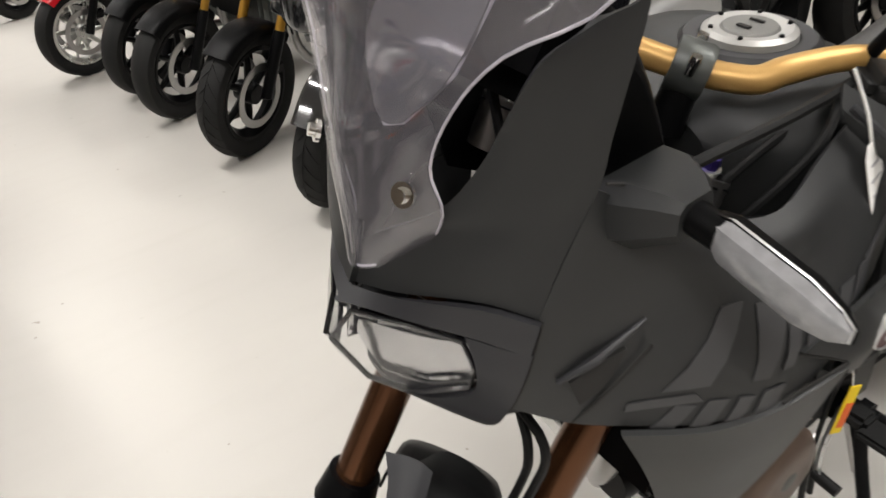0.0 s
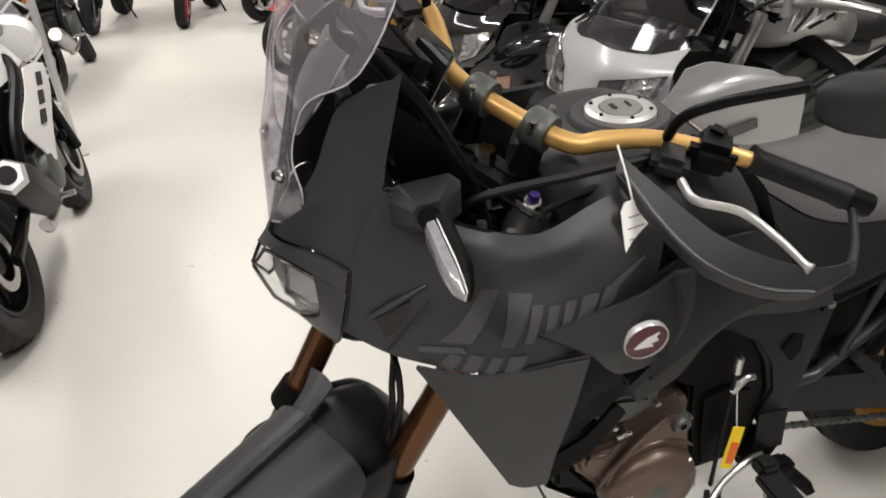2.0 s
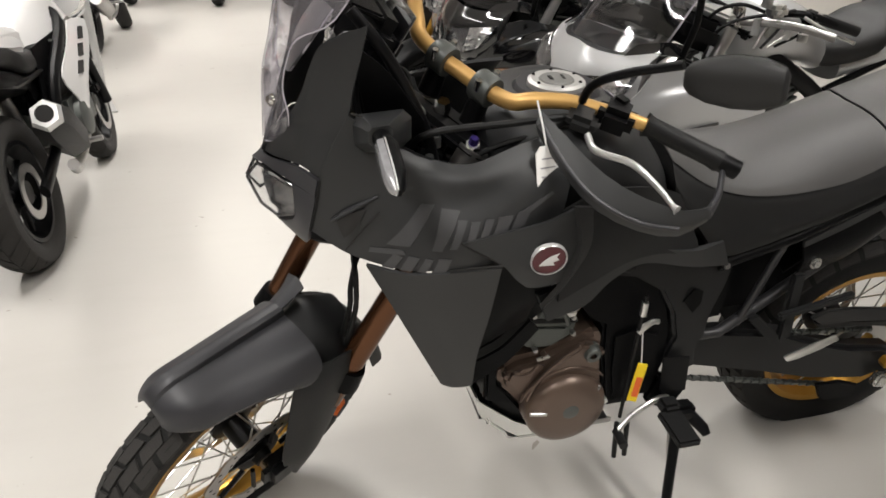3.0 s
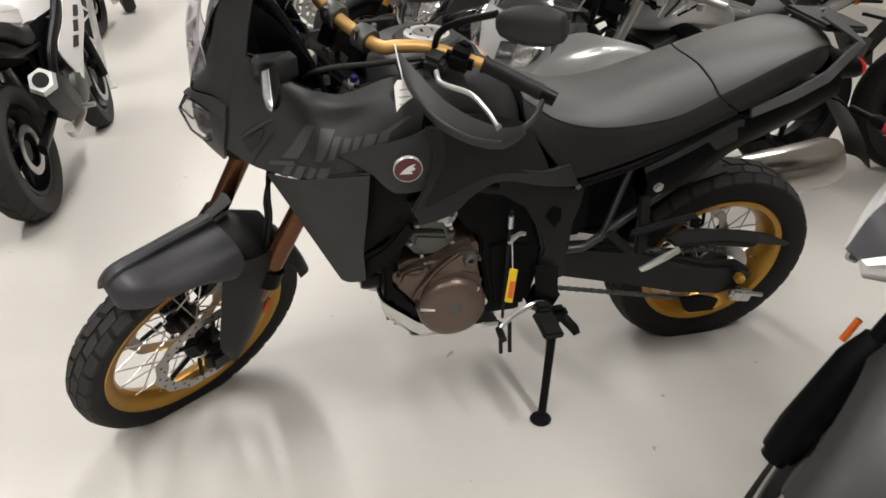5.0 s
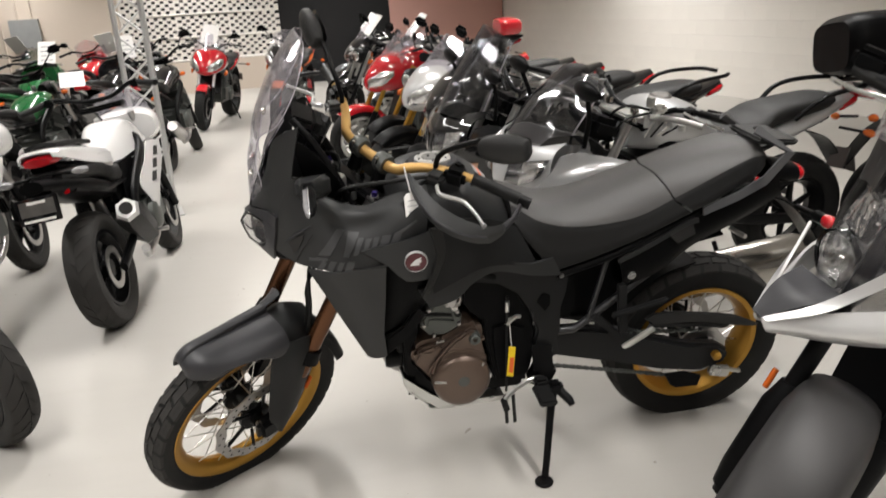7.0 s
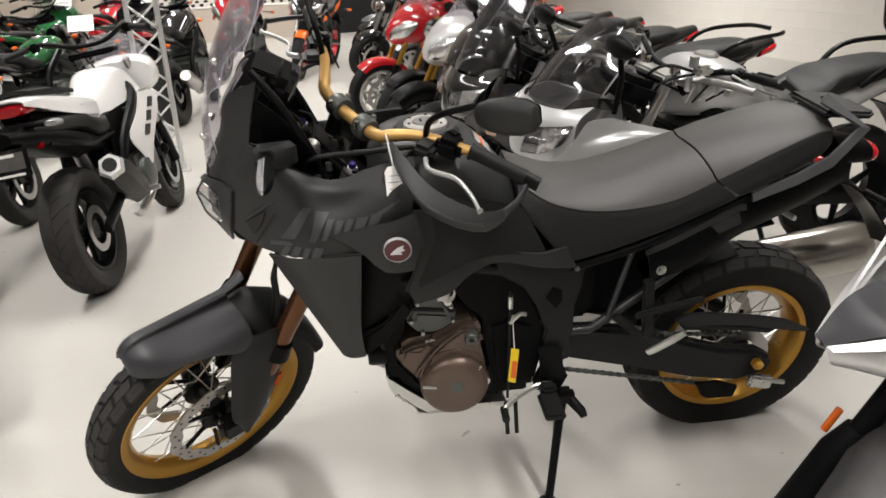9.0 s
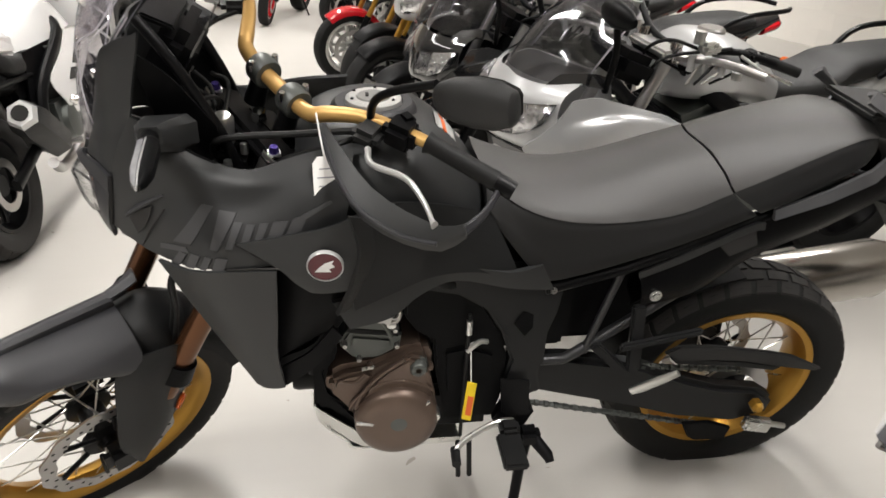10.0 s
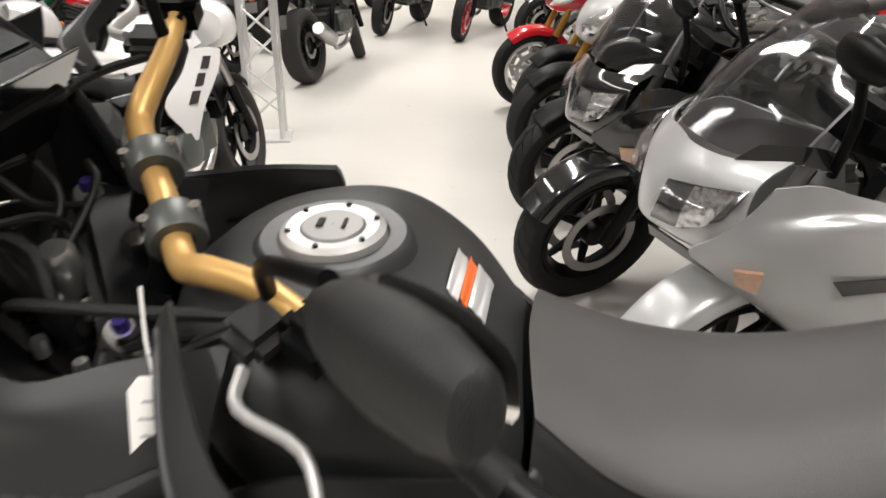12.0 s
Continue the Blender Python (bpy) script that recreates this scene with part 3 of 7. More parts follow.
part("fender_brace", net(V([(.150, -.104, .600), (.198, -.108, .618), (.236, -.082, .600)], [(.150, -.062, .664), (.205, -.060, .668), (.262, -.050, .630)], [(.152, .012, .668), (.212, .014, .672), (.276, .014, .632)], [(.152, .040, .655), (.205, .046, .655), (.250, .046, .620)]), .005), "guard_plastic", hero, "black bridge between fender and fork", m=WS)
for k, (y0, y1) in enumerate(((-.03, -.07), (.0, -.085))):
    part("brake_hose", tube([(.36, y0, .86), (.30, y0 * .6, .80), (.245, y1 * .8, .775 + .02 * k), (.235, y1, .70), (.19, y1 * 1.1, .48), (.16, y1, .40)], .0055, 8, 5), "rubber", hero, m=WS)
part("lower_yoke", join(box(0.36, 0, .80, .10, .27, .045, .014, pose(0, 0, 0, 0, 27, 0)), box(0.40, 0, .80, .07, .09, .05, .02, pose(0, 0, 0, 0, 27, 0))), "black_metal", hero, m=ST)
yoke = join(box(0.462, 0, 1.010, .085, .262, .026, .012, pose(0, 0, 0, 0, 27, 0)), box(0.505, 0, .992, .08, .12, .024, .012, pose(0, 0, 0, 0, 27, 0)))
part("top_yoke", yoke, "black_metal", hero, "black alloy top yoke", m=ST)
part("stem_nut", lathe([(.001, .020), (.013, .020), (.016, .008), (.016, -.014)], 6, "z", (.478, 0, 1.024)), "chrome", hero, m=ST)
part("ignition_lock", lathe([(.001, .030), (.014, .030), (.020, .022), (.021, -.03)], 20, "z", (.405, 0, 1.03)), "alloy", hero, m=ST)
# handlebar
BAR = [(.640, .350, 1.132), (.610, .285, 1.136), (.572, .195, 1.128), (.535, .140, 1.112), (.518, .112, 1.098), (.517, .060, 1.088), (.518, .0, 1.086)]
BARL = BAR + [(x, -y, z) for x, y, z in BAR[-2::-1]]
part("handlebar", tube(BARL, [.0115, .0115, .0128, .0146, .0146, .0146, .0146, .0146, .0146, .0146, .0128, .0115, .0115], 18, 5), "gold_bar", hero, "gold anodised tapered handlebar", m=ST)
for sy in (-1, 1):
    part("bar_riser", tube([(.498, sy * .052, 1.022), (.516, sy * .052, 1.080)], [.021, .018], 16), "black_metal", hero, m=ST)
    cl = join(lathe([(.0150, -.019), (.027, -.019), (.029, -.014), (.029, .014), (.027, .019), (.0150, .019)], 24, centre=(.519, sy * .052, 1.087), closed=True))
    cp = part("bar_clamp", cl, "dark_alloy", hero, m=ST)
    for dx in (-.024, .024):
        part("clamp_bolt", lathe([(.001, .016), (.0055, .016), (.0062, .012), (.0062, -.004)], 10, "z", (.519 + dx, sy * .052, 1.098)), "chrome", cp, m=ST)
    gp = [(.620, sy * .305, 1.136), (.675, sy * .425, 1.118)]
    part("grip", tube([gp[0], (.625, sy * .315, 1.135), (.668, sy * .41, 1.121), gp[1]], [.0205, .0165, .0165, .0185], 16), "rubber", hero, "black rubber grip", m=ST)
    part("bar_end", tube([gp[1], (.690, sy * .455, 1.112)], .0165, 14), "black_metal", hero, "black bar-end weight", m=ST)
    part("switch_box", join(box(.598, sy * .262, 1.132, .052, .062, .048, .012, pose(0, 0, 0, 0, 0, -sy * 24)), box(.612, sy * .255, 1.152, .026, .03, .018, .006)), "black_plastic", hero, m=ST)
    part("lever_perch", box(.560, sy * .225, 1.122, .060, .050, .030, .010, pose(0, 0, 0, 0, 0, -sy * 24)), "grained_plastic", hero, m=ST)
    part("lever", tube([(.535, sy * .255, 1.118), (.522, sy * .285, 1.113), (.555, sy * .335, 1.107), (.550, sy * .390, 1.103), (.536, sy * .430, 1.101), (.533, sy * .440, 1.101)], [.008, .0075, .0075, .0065, .006, .0095], 10, 4, flat=.7), "lever_alloy", hero, "polished alloy lever", m=ST)
    # wind guard in front of the lever
    flip = Matrix.Identity(4) if sy < 0 else ST @ Matrix.Scale(-1, 4, (0, 1, 0)) @ ST.inverted()
    g = V([(.600, -.168, 1.083), (.590, -.178, 1.064), (.594, -.186, 1.046)],
          [(.634, -.230, 1.050), (.616, -.246, 1.022), (.622, -.248, .998)],
          [(.672, -.280, 1.016), (.648, -.298, .988), (.658, -.294, .962)],
          [(.724, -.316, .990), (.708, -.332, .958), (.720, -.324, .934)],
          [(.778, -.346, .978), (.768, -.354, .952), (.780, -.342, .928)],
          [(.816, -.360, .988), (.816, -.362, .974), (.818, -.355, .960)])
    part("wind_guard", net(g, .005, 2, 2), "matte_black", hero, "black plastic lever guard with a paler edge", m=flip)
    part("guard_ridge", tube([(.596, -.184, 1.066), (.620, -.249, 1.020), (.652, -.300, .986), (.712, -.334, .957), (.770, -.356, .951)], .0042, 8, 4), "matte_grey", hero, m=flip)
    part("guard_strut", tube([(.812, -.360, .976), (.850, -.322, .984), (.884, -.272, 1.000), (.900, -.246, 1.006)], [.010, .0085, .008, .009], 10, 4, flat=.6), "matte_grey", hero, "black guard strut to the bar end", m=flip)
    # mirror
    part("mirror_stalk", tube([(.575, sy * .205, 1.120), (.570, sy * .215, 1.175), (.574, sy * .255, 1.222), (.592, sy * .330, 1.278)], .0075, 10, 4), "black_metal", hero, m=ST)
    sec = [(-.084, .020, .008), (-.077, .031, .019), (-.043, .043, .027), (0.0, .045, .030), (.043, .039, .026), (.073, .027, .017), (.083, .015, .007)]
    lp = []
    for s, hh, dd in sec:
        lp.append([Vector((dd * .9 * math.cos(a) - (.010 if math.cos(a) < 0 else 0), s, hh * math.sin(a))) for a in [2 * math.pi * i / 20 for i in range(20)]])
    T = ST @ pose(.606, sy * .404, 1.290, sy * 20, 8, sy * -14) @ Matrix.Scale(.84, 4)
    part("mirror", loft(lp), "grained_plastic", hero, "black plastic mirror housing", m=T)
    T2 = T @ Matrix.Translation((.026, 0, 0))
    part("mirror_glass", loft([[Vector((.0, s * .92, hh * .86 * math.sin(a))) for a in (math.pi / 2, -math.pi / 2)] for s, hh, dd in sec], caps=False, closed=False), "chrome", hero, m=T2)
for k, pts in enumerate(([(.575, -.215, 1.115), (.47, -.15, 1.10), (.36, -.06, 1.06), (.40, -.02, .93)], [(.59, -.24, 1.115), (.52, -.17, 1.065), (.44, -.12, 1.02), (.42, -.08, .90)], [(.575, .215, 1.115), (.46, .17, 1.12), (.35, .09, 1.06), (.38, .05, .92)],
                         [(.40, .10, 1.10), (.37, .05, 1.12), (.36, -.02, 1.07), (.40, -.03, .95)], [(.56, -.20, 1.10), (.48, -.19, 1.075), (.43, -.15, .99), (.47, -.13, .90)])):
    part("control_cable", tube(pts, .0052 if k else .0062, 8, 6), "rubber", hero, m=ST)

# --- headlights and front cowl --------------------------------------------------
COWL = [[(.166, 0, .972), (.180, -.050, .984), (.215, -.120, 1.000), (.243, -.158, .992)], [(.178, 0, 1.012), (.200, -.060, 1.036), (.226, -.126, 1.046), (.264, -.162, 1.045)],
        [(.208, -.074, 1.066), (.222, -.108, 1.074), (.252, -.146, 1.085), (.292, -.166, 1.096)], [(.228, -.106, 1.112), (.240, -.127, 1.118), (.268, -.152, 1.125), (.300, -.167, 1.132)],
        [(.243, -.125, 1.160), (.256, -.139, 1.164), (.282, -.157, 1.169), (.310, -.168, 1.170)], [(.260, -.140, 1.197), (.275, -.150, 1.201), (.298, -.161, 1.205), (.320, -.169, 1.208)],
        [(.292, -.155, 1.218), (.302, -.159, 1.222), (.314, -.164, 1.226), (.325, -.169, 1.232)]]
both("front_cowl", COWL, "matte_black", .006, "matte black front cowl running up beside the screen")
both("brow_panel", [[(.162, .002, .968), (.177, -.050, .981), (.216, -.121, .997), (.245, -.160, .990)], [(.147, .002, .957), (.168, -.050, .968), (.207, -.113, .968), (.239, -.156, .958)]], "matte_grey", .007)
both("cheek_panel", [[(.206, -.112, .966), (.222, -.136, .962), (.240, -.157, .958)], [(.207, -.124, .936), (.220, -.140, .934), (.233, -.153, .930)], [(.206, -.116, .904), (.216, -.130, .898), (.226, -.143, .890)], [(.190, -.074, .874), (.204, -.096, .864), (.222, -.116, .852)], [(.166, -.030, .874), (.184, -.040, .858), (.205, -.052, .842)]], "matte_grey", .006)
SIDE = [[(.224, -.141, .888), (.272, -.168, .858), (.312, -.196, .850), (.370, -.243, .854), (.430, -.271, .866), (.515, -.270, .870), (.620, -.236, .880)],
        [(.233, -.152, .935), (.280, -.176, .922), (.325, -.199, .912), (.385, -.238, .914), (.445, -.263, .920), (.525, -.262, .926), (.630, -.236, .930)],
        [(.243, -.158, .990), (.285, -.177, .984), (.335, -.193, .974), (.398, -.216, .966), (.460, -.234, .967), (.550, -.240, .978), (.640, -.226, .985)],
        [(.265, -.163, 1.046), (.302, -.174, 1.044), (.350, -.188, 1.028), (.412, -.204, 1.002), (.476, -.228, .998), (.560, -.216, 1.010), (.645, -.200, 1.020)],
        [(.292, -.166, 1.096), (.320, -.168, 1.075), (.362, -.174, 1.048), (.416, -.180, 1.020), (.476, -.204, 1.016), (.560, -.188, 1.034), (.648, -.170, 1.045)]]
both("side_fairing", SIDE, "matte_black", .006, "matte black side fairing with grey slanted decals")
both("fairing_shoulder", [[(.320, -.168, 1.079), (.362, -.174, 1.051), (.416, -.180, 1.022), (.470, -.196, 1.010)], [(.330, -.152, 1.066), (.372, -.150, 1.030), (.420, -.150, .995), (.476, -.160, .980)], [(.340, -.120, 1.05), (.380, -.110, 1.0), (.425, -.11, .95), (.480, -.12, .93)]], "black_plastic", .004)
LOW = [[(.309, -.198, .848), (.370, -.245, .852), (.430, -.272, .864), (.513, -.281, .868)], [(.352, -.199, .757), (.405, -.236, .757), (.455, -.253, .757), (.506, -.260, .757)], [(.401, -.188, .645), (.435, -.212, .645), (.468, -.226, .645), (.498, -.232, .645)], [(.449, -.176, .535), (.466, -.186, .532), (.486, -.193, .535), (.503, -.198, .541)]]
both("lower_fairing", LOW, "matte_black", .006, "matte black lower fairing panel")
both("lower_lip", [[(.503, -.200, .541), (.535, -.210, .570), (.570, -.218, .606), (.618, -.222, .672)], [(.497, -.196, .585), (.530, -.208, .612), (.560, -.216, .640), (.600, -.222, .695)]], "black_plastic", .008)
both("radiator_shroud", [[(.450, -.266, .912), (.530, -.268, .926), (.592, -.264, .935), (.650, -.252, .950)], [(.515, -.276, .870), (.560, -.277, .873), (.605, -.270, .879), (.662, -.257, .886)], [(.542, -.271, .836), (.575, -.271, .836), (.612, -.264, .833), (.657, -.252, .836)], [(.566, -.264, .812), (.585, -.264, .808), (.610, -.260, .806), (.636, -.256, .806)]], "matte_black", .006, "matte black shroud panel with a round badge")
# black inner panel, added so the gap behind the shroud reads dark
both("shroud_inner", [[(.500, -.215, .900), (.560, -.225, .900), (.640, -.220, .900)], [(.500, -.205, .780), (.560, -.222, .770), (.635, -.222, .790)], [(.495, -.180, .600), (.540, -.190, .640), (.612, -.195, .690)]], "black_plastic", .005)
both("shroud_trim", [[(.632, -.266, .958), (.668, -.250, .945)], [(.648, -.266, .885), (.674, -.250, .875)], [(.630, -.262, .812), (.652, -.246, .815)], [(.606, -.236, .740), (.630, -.226, .750)]], "grained_plastic", .009)
for pts in ([(.244, -.161, .990), (.234, -.155, .932), (.225, -.144, .888)], [(.330, -.203, .945), (.300, -.190, .902), (.276, -.170, .858)], [(.184, -.016, 1.000), (.166, -.004, .968)], [(.297, -.168, 1.100), (.340, -.177, 1.086), (.372, -.178, 1.070)], [(.448, -.269, .911), (.512, -.281, .872), (.513, -.283, .868)], [(.430, -.275, .866), (.470, -.279, .869), (.513, -.285, .871)]):
    for sy in (-1, 1):
        part("panel_gap", tube([p if sy < 0 else (p[0], 2 * mid(p[2]) - p[1], p[2]) for p in pts], .0016, 6, 3), "gap_shade", hero)
for sy in (-1, 1):
    # headlight: dark bowl, bright reflector, clear lens
    lens = V([(.150, sy * .016, .957), (.179, sy * .068, .961), (.205, sy * .107, .953)], [(.131, sy * .005, .928), (.166, sy * .064, .926), (.205, sy * .122, .934)], [(.150, sy * .030, .886), (.176, sy * .070, .881), (.204, sy * .113, .904)])
    part("headlight_lens", net(lens, .003), "clear_lens", hero, "clear headlight lens")
    off = Vector((.030, 0, 0))
    part("headlight_reflector", net([[lens[2][i] + off * .5 for i in range(3)], [lens[1][i] + off * .9 + Vector((0, 0, -.012)) for i in range(3)], [lens[1][i] + off * 1.0 + Vector((0, 0, .006)) for i in range(3)]], .003), "bowl_chrome", hero)
    part("headlight_bowl", net([[lens[0][i] + off * .3 for i in range(3)], [lens[1][i] + off * 1.2 + Vector((0, 0, .004)) for i in range(3)], [lens[2][i] + off * .6 for i in range(3)]], .003), "gloss_black", hero)
    part("headlight_bezel", tube([lens[0][0], lens[0][1], lens[0][2], lens[1][2], lens[2][2], lens[2][1], lens[2][0], lens[1][0], lens[0][0]], .0028, 8), "gloss_black", hero)
    part("daylight_bar", tube([lens[0][0] + Vector((.020, sy * .012, -.014)), lens[0][1] + Vector((.020, 0, -.014)), lens[0][2] + Vector((.022, -sy * .030, -.018))], .0035, 8), "light_silver", hero)
    # side intake: a dark plate painted as the slot's shade, with a grey fin
    side = dense([[(x, y if sy < 0 else 2 * mid(z) - y, z) for x, y, z in r] for r in SIDE])
    part("intake", (lambda pts: plate(pts if sy < 0 else pts[::-1], .003))(drop_on(side, [(.266, .918), (.284, .936), (.310, .947), (.302, .925), (.290, .903), (.276, .888)], 1, sy * .003)), "gap_shade", hero, "dark triangular air slot")
    part("intake_fin", tube([drop_on(side, [(.258, .918)], 1, sy * .003)[0], drop_on(side, [(.284, .942)], 1, sy * .006)[0], drop_on(side, [(.330, .968)], 1, sy * .001)[0]], [.003, .005, .002], 8), "matte_grey", hero)
    # turn signal on its pod
    lp = [[Vector((cx + a * wx, sy * y, cz + b * hz)) for a, b in ((-1, -.5), (-1, .5), (-.7, .9), (.7, 1), (1, .6), (1, -.5), (.6, -1), (-.6, -1))] for cx, y, cz, wx, hz in ((.345, .150, 1.060, .048, .034), (.342, .180, 1.070, .042, .031), (.336, .205, 1.080, .030, .024), (.332, .222, 1.084, .018, .017))]
    part("signal_pod", loft(lp), "matte_black", hero, "moulded signal pod")
    part("signal_stalk", tube([(.332, sy * .216, 1.084), (.332, sy * .246, 1.081)], .0135, 14), "black_plastic", hero)
    sg = [[Vector((.334 + dd * a, sy * (.238 + s), 1.082 - .22 * s + hh * b)) for a, b in ((-.2, -1), (-.2, 1), (.5, .9), (1, .45), (1, -.45), (.5, -.9))] for s, hh, dd in ((0, .013, .014), (.012, .017, .018), (.075, .017, .017), (.098, .012, .011), (.110, .005, .004))]
    part("signal_body", loft(sg), "black_plastic", hero, "black signal housing")
    lf = [[Vector((.331 - dd * a, sy * (.238 + s), 1.082 - .22 * s + hh * b)) for a, b in ((0, -1), (.8, -.8), (1, -.5), (1, .5), (.8, .8), (0, 1))] for s, hh, dd in ((.004, .0125, .008), (.014, .0165, .013), (.075, .0165, .013), (.097, .0115, .009), (.108, .005, .003))]
    part("signal_lens", loft(lf), "signal_lens", hero, "clear turn signal lens")
    part("signal_bezel", tube([v[1] + Vector((.002, 0, 0)) for v in lf] + [v[5] + Vector((.002, 0, .0)) for v in lf[::-1]], .0013, 6), "light_silver", hero)
# chin under the headlights
part("chin_panel", net(V([(.206, -.060, .846), (.180, -.03, .846), (.180, .03, .846), (.206, .060, .846)], [(.240, -.118, .846), (.232, -.04, .832), (.232, .05, .832), (.240, .140, .846)], [(.330, -.13, .838), (.330, -.04, .82), (.330, .05, .82), (.330, .15, .838)]), .004), "matte_black", hero)
# windscreen with its mount
HALF = [[(.205, -.056, 1.020), (.186, -.030, 1.002), (.168, 0, .992)], [(.208, -.086, 1.070), (.186, -.046, 1.062), (.173, 0, 1.056)], [(.203, -.081, 1.112), (.189, -.046, 1.116), (.179, 0, 1.116)], [(.212, -.101, 1.162), (.202, -.056, 1.166), (.194, 0, 1.168)],
        [(.228, -.137, 1.207), (.215, -.076, 1.216), (.207, 0, 1.220)], [(.278, -.184, 1.246), (.242, -.106, 1.264), (.227, 0, 1.270)], [(.332, -.174, 1.330), (.290, -.100, 1.348), (.272, 0, 1.355)], [(.362, -.122, 1.418), (.350, -.064, 1.440), (.342, 0, 1.446)]]
SC = [[Vector(p) for p in r] + [Vector((p[0], -p[1], p[2])) for p in r[-2::-1]] for r in HALF]
part("windscreen", net(SC, .004, 6, 6), "screen", hero, "lightly smoked windscreen")
rim_pts = [r[0] for r in SC] + SC[-1][1:] + [r[-1] for r in SC[-2::-1]] + SC[0][3:0:-1]
part("screen_edge", tube(spline(rim_pts, 4, True) + [Vector(rim_pts[0])], .0013, 6), "screen_edge", hero)
for x, y, z in ((.203, .068, 1.089), (.203, -.068, 1.089), (.262, .120, 1.268), (.262, -.120, 1.268)):
    n = Vector((-.85, .35 * (1 if y > 0 else -1), .35)).normalized()
    p = Vector((x - .016, y, z))
    part("screen_bolt", tube([p, p + n * .004, p + n * .0042, p + n * .010], [.0105, .0105, .0065, .006], 14), "chrome", hero)
part("screen_panel", net(V([(.222, -.020, 1.118), (.218, 0, 1.112), (.222, .020, 1.118)], [(.245, -.060, 1.165), (.236, 0, 1.160), (.245, .060, 1.165)], [(.290, -.062, 1.225), (.282, 0, 1.225), (.290, .062, 1.225)]), .004), "grey_paint", hero, "matte grey inner screen panel")
part("panel_edge", tube([(.290, -.063, 1.226), (.244, -.061, 1.166), (.221, -.020, 1.119), (.215, 0, 1.112), (.221, .020, 1.119), (.244, .061, 1.166), (.290, .063, 1.226)], .0018, 6), "screen_edge", hero)
part("instrument_housing", join(box(.350, 0, 1.160, .07, .20, .115, .025, pose(0, 0, 0, 0, 32, 0)), box(.338, 0, 1.225, .06, .17, .010, .004, pose(0, 0, 0, 0, 25, 0))), "black_plastic", hero)
part("instrument_glass", box(.392, 0, 1.178, .004, .17, .085, .003, pose(0, 0, 0, 0, 32, 0)), "gloss_black", hero)
for sy in (-1, 1):
    part("screen_stay", tube([(.31, sy * .10, 1.235), (.36, sy * .115, 1.17), (.42, sy * .11, 1.05), (.45, sy * .09, .95)], .010, 10, 3), "black_metal", hero)
    part("inner_cowl", net(V([(.30, sy * .150, 1.205), (.36, sy * .135, 1.15), (.42, sy * .12, 1.06)], [(.32, sy * .125, 1.10), (.37, sy * .115, 1.06), (.42, sy * .10, 1.0)], [(.34, sy * .10, .98), (.38, sy * .09, .96), (.43, sy * .08, .94)]), .004), "black_plastic", hero)
for k, (ya, yb) in enumerate(((-.02, .07), (.03, -.05), (-.10, .02), (.08, -.10))):
    part("wiring_cable", tube([(.355 + .012 * k, ya, 1.115 - .01 * k), (.385 + .014 * k, ya * .3, 1.075), (.405, yb, 1.03 - .015 * k), (.44, yb * .8, .955)], .0045, 8, 5), "rubber", hero)
for x, y, z in ((.420, -.100, 1.000), (.445, -.045, .985), (.405, .050, 1.015)):
    part("connector", box(x, y, z, .030, .022, .016, .004, pose(0, 0, 0, 12, 20, 30)), "black_plastic", hero)
for x, y, z in ((.430, -.120, .985), (.455, -.070, .995), (.470, -.125, .965)):
    part("frame_bolt", lathe([(.001, .010), (.007, .010), (.008, .004), (.008, -.01)], 8, "z", (x, y, z)), "alloy", hero)
for sy in (-1, 1):
    part("fork_top", tube([Vector((0.105, sy * .105, .352)) + AXIS * .70, Vector((0.105, sy * .105, .352)) + AXIS * .755], .027, 20), "steel", hero, m=ST)
part("wiring_loom", tube([(.36, -.09, 1.10), (.40, -.06, 1.05), (.43, -.09, .99), (.41, -.02, .94)], .011, 8, 4), "rubber", hero)
part("fuse_box", box(.44, -.075, .955, .06, .06, .05, .01), "black_plastic", hero)
part("steering_head", tube([(.36, 0, .80), (.47, 0, 1.0)], .040, 18), "black_metal", hero)

# --- tank, seat, tail -------------------------------------------------------------
TANK = [(.545, 0, .955, .085, .065, 2.4), (.590, 0, .955, .150, .092, 2.6), (.660, 0, .945, .200, .112, 2.7), (.740, 0, .930, .205, .124, 2.7), (.815, 0, .895, .180, .122, 2.6), (.870, 0, .862, .140, .096, 2.5), (.905, 0, .84, .105, .070, 2.4)]
tank = body(TANK, 32, 5)
tank_pts = [v.co.copy() for v in tank.verts if v.co.z > .86]
part("fuel_tank", tank, "matte_black", hero, "matte black fuel tank")
CAPP = Vector((.692, -.004, 1.058))
part("filler_ring", lathe([(.030, .008), (.046, .010), (.0525, .006), (.054, -.004), (.054, -.02)], 40, "z", CAPP), "cap_alloy", hero, "brushed alloy filler cap ring")
part("filler_cap", lathe([(.001, .011), (.030, .011), (.033, .008), (.034, .0)], 36, "z", CAPP), "cap_grey", hero)
part("cap_keyhole", join(box(CAPP.x - .012, CAPP.y, CAPP.z + .0125, .006, .016, .002, 0), box(CAPP.x + .012, CAPP.y, CAPP.z + .0125, .003, .018, .002, 0)), "gap_shade", hero)
for k in range(6):
    a = 2 * math.pi * k / 6 + .4
    part("cap_bolt", lathe([(.001, .0125), (.0028, .0125), (.0032, .008)], 8, "z", CAPP + Vector((.044 * math.cos(a), .044 * math.sin(a), 0))), "black_metal", hero)
part("tank_collar", lathe([(.056, .000), (.072, .001), (.080, -.006), (.084, -.022)], 40, "z", CAPP), "matte_grey", hero)
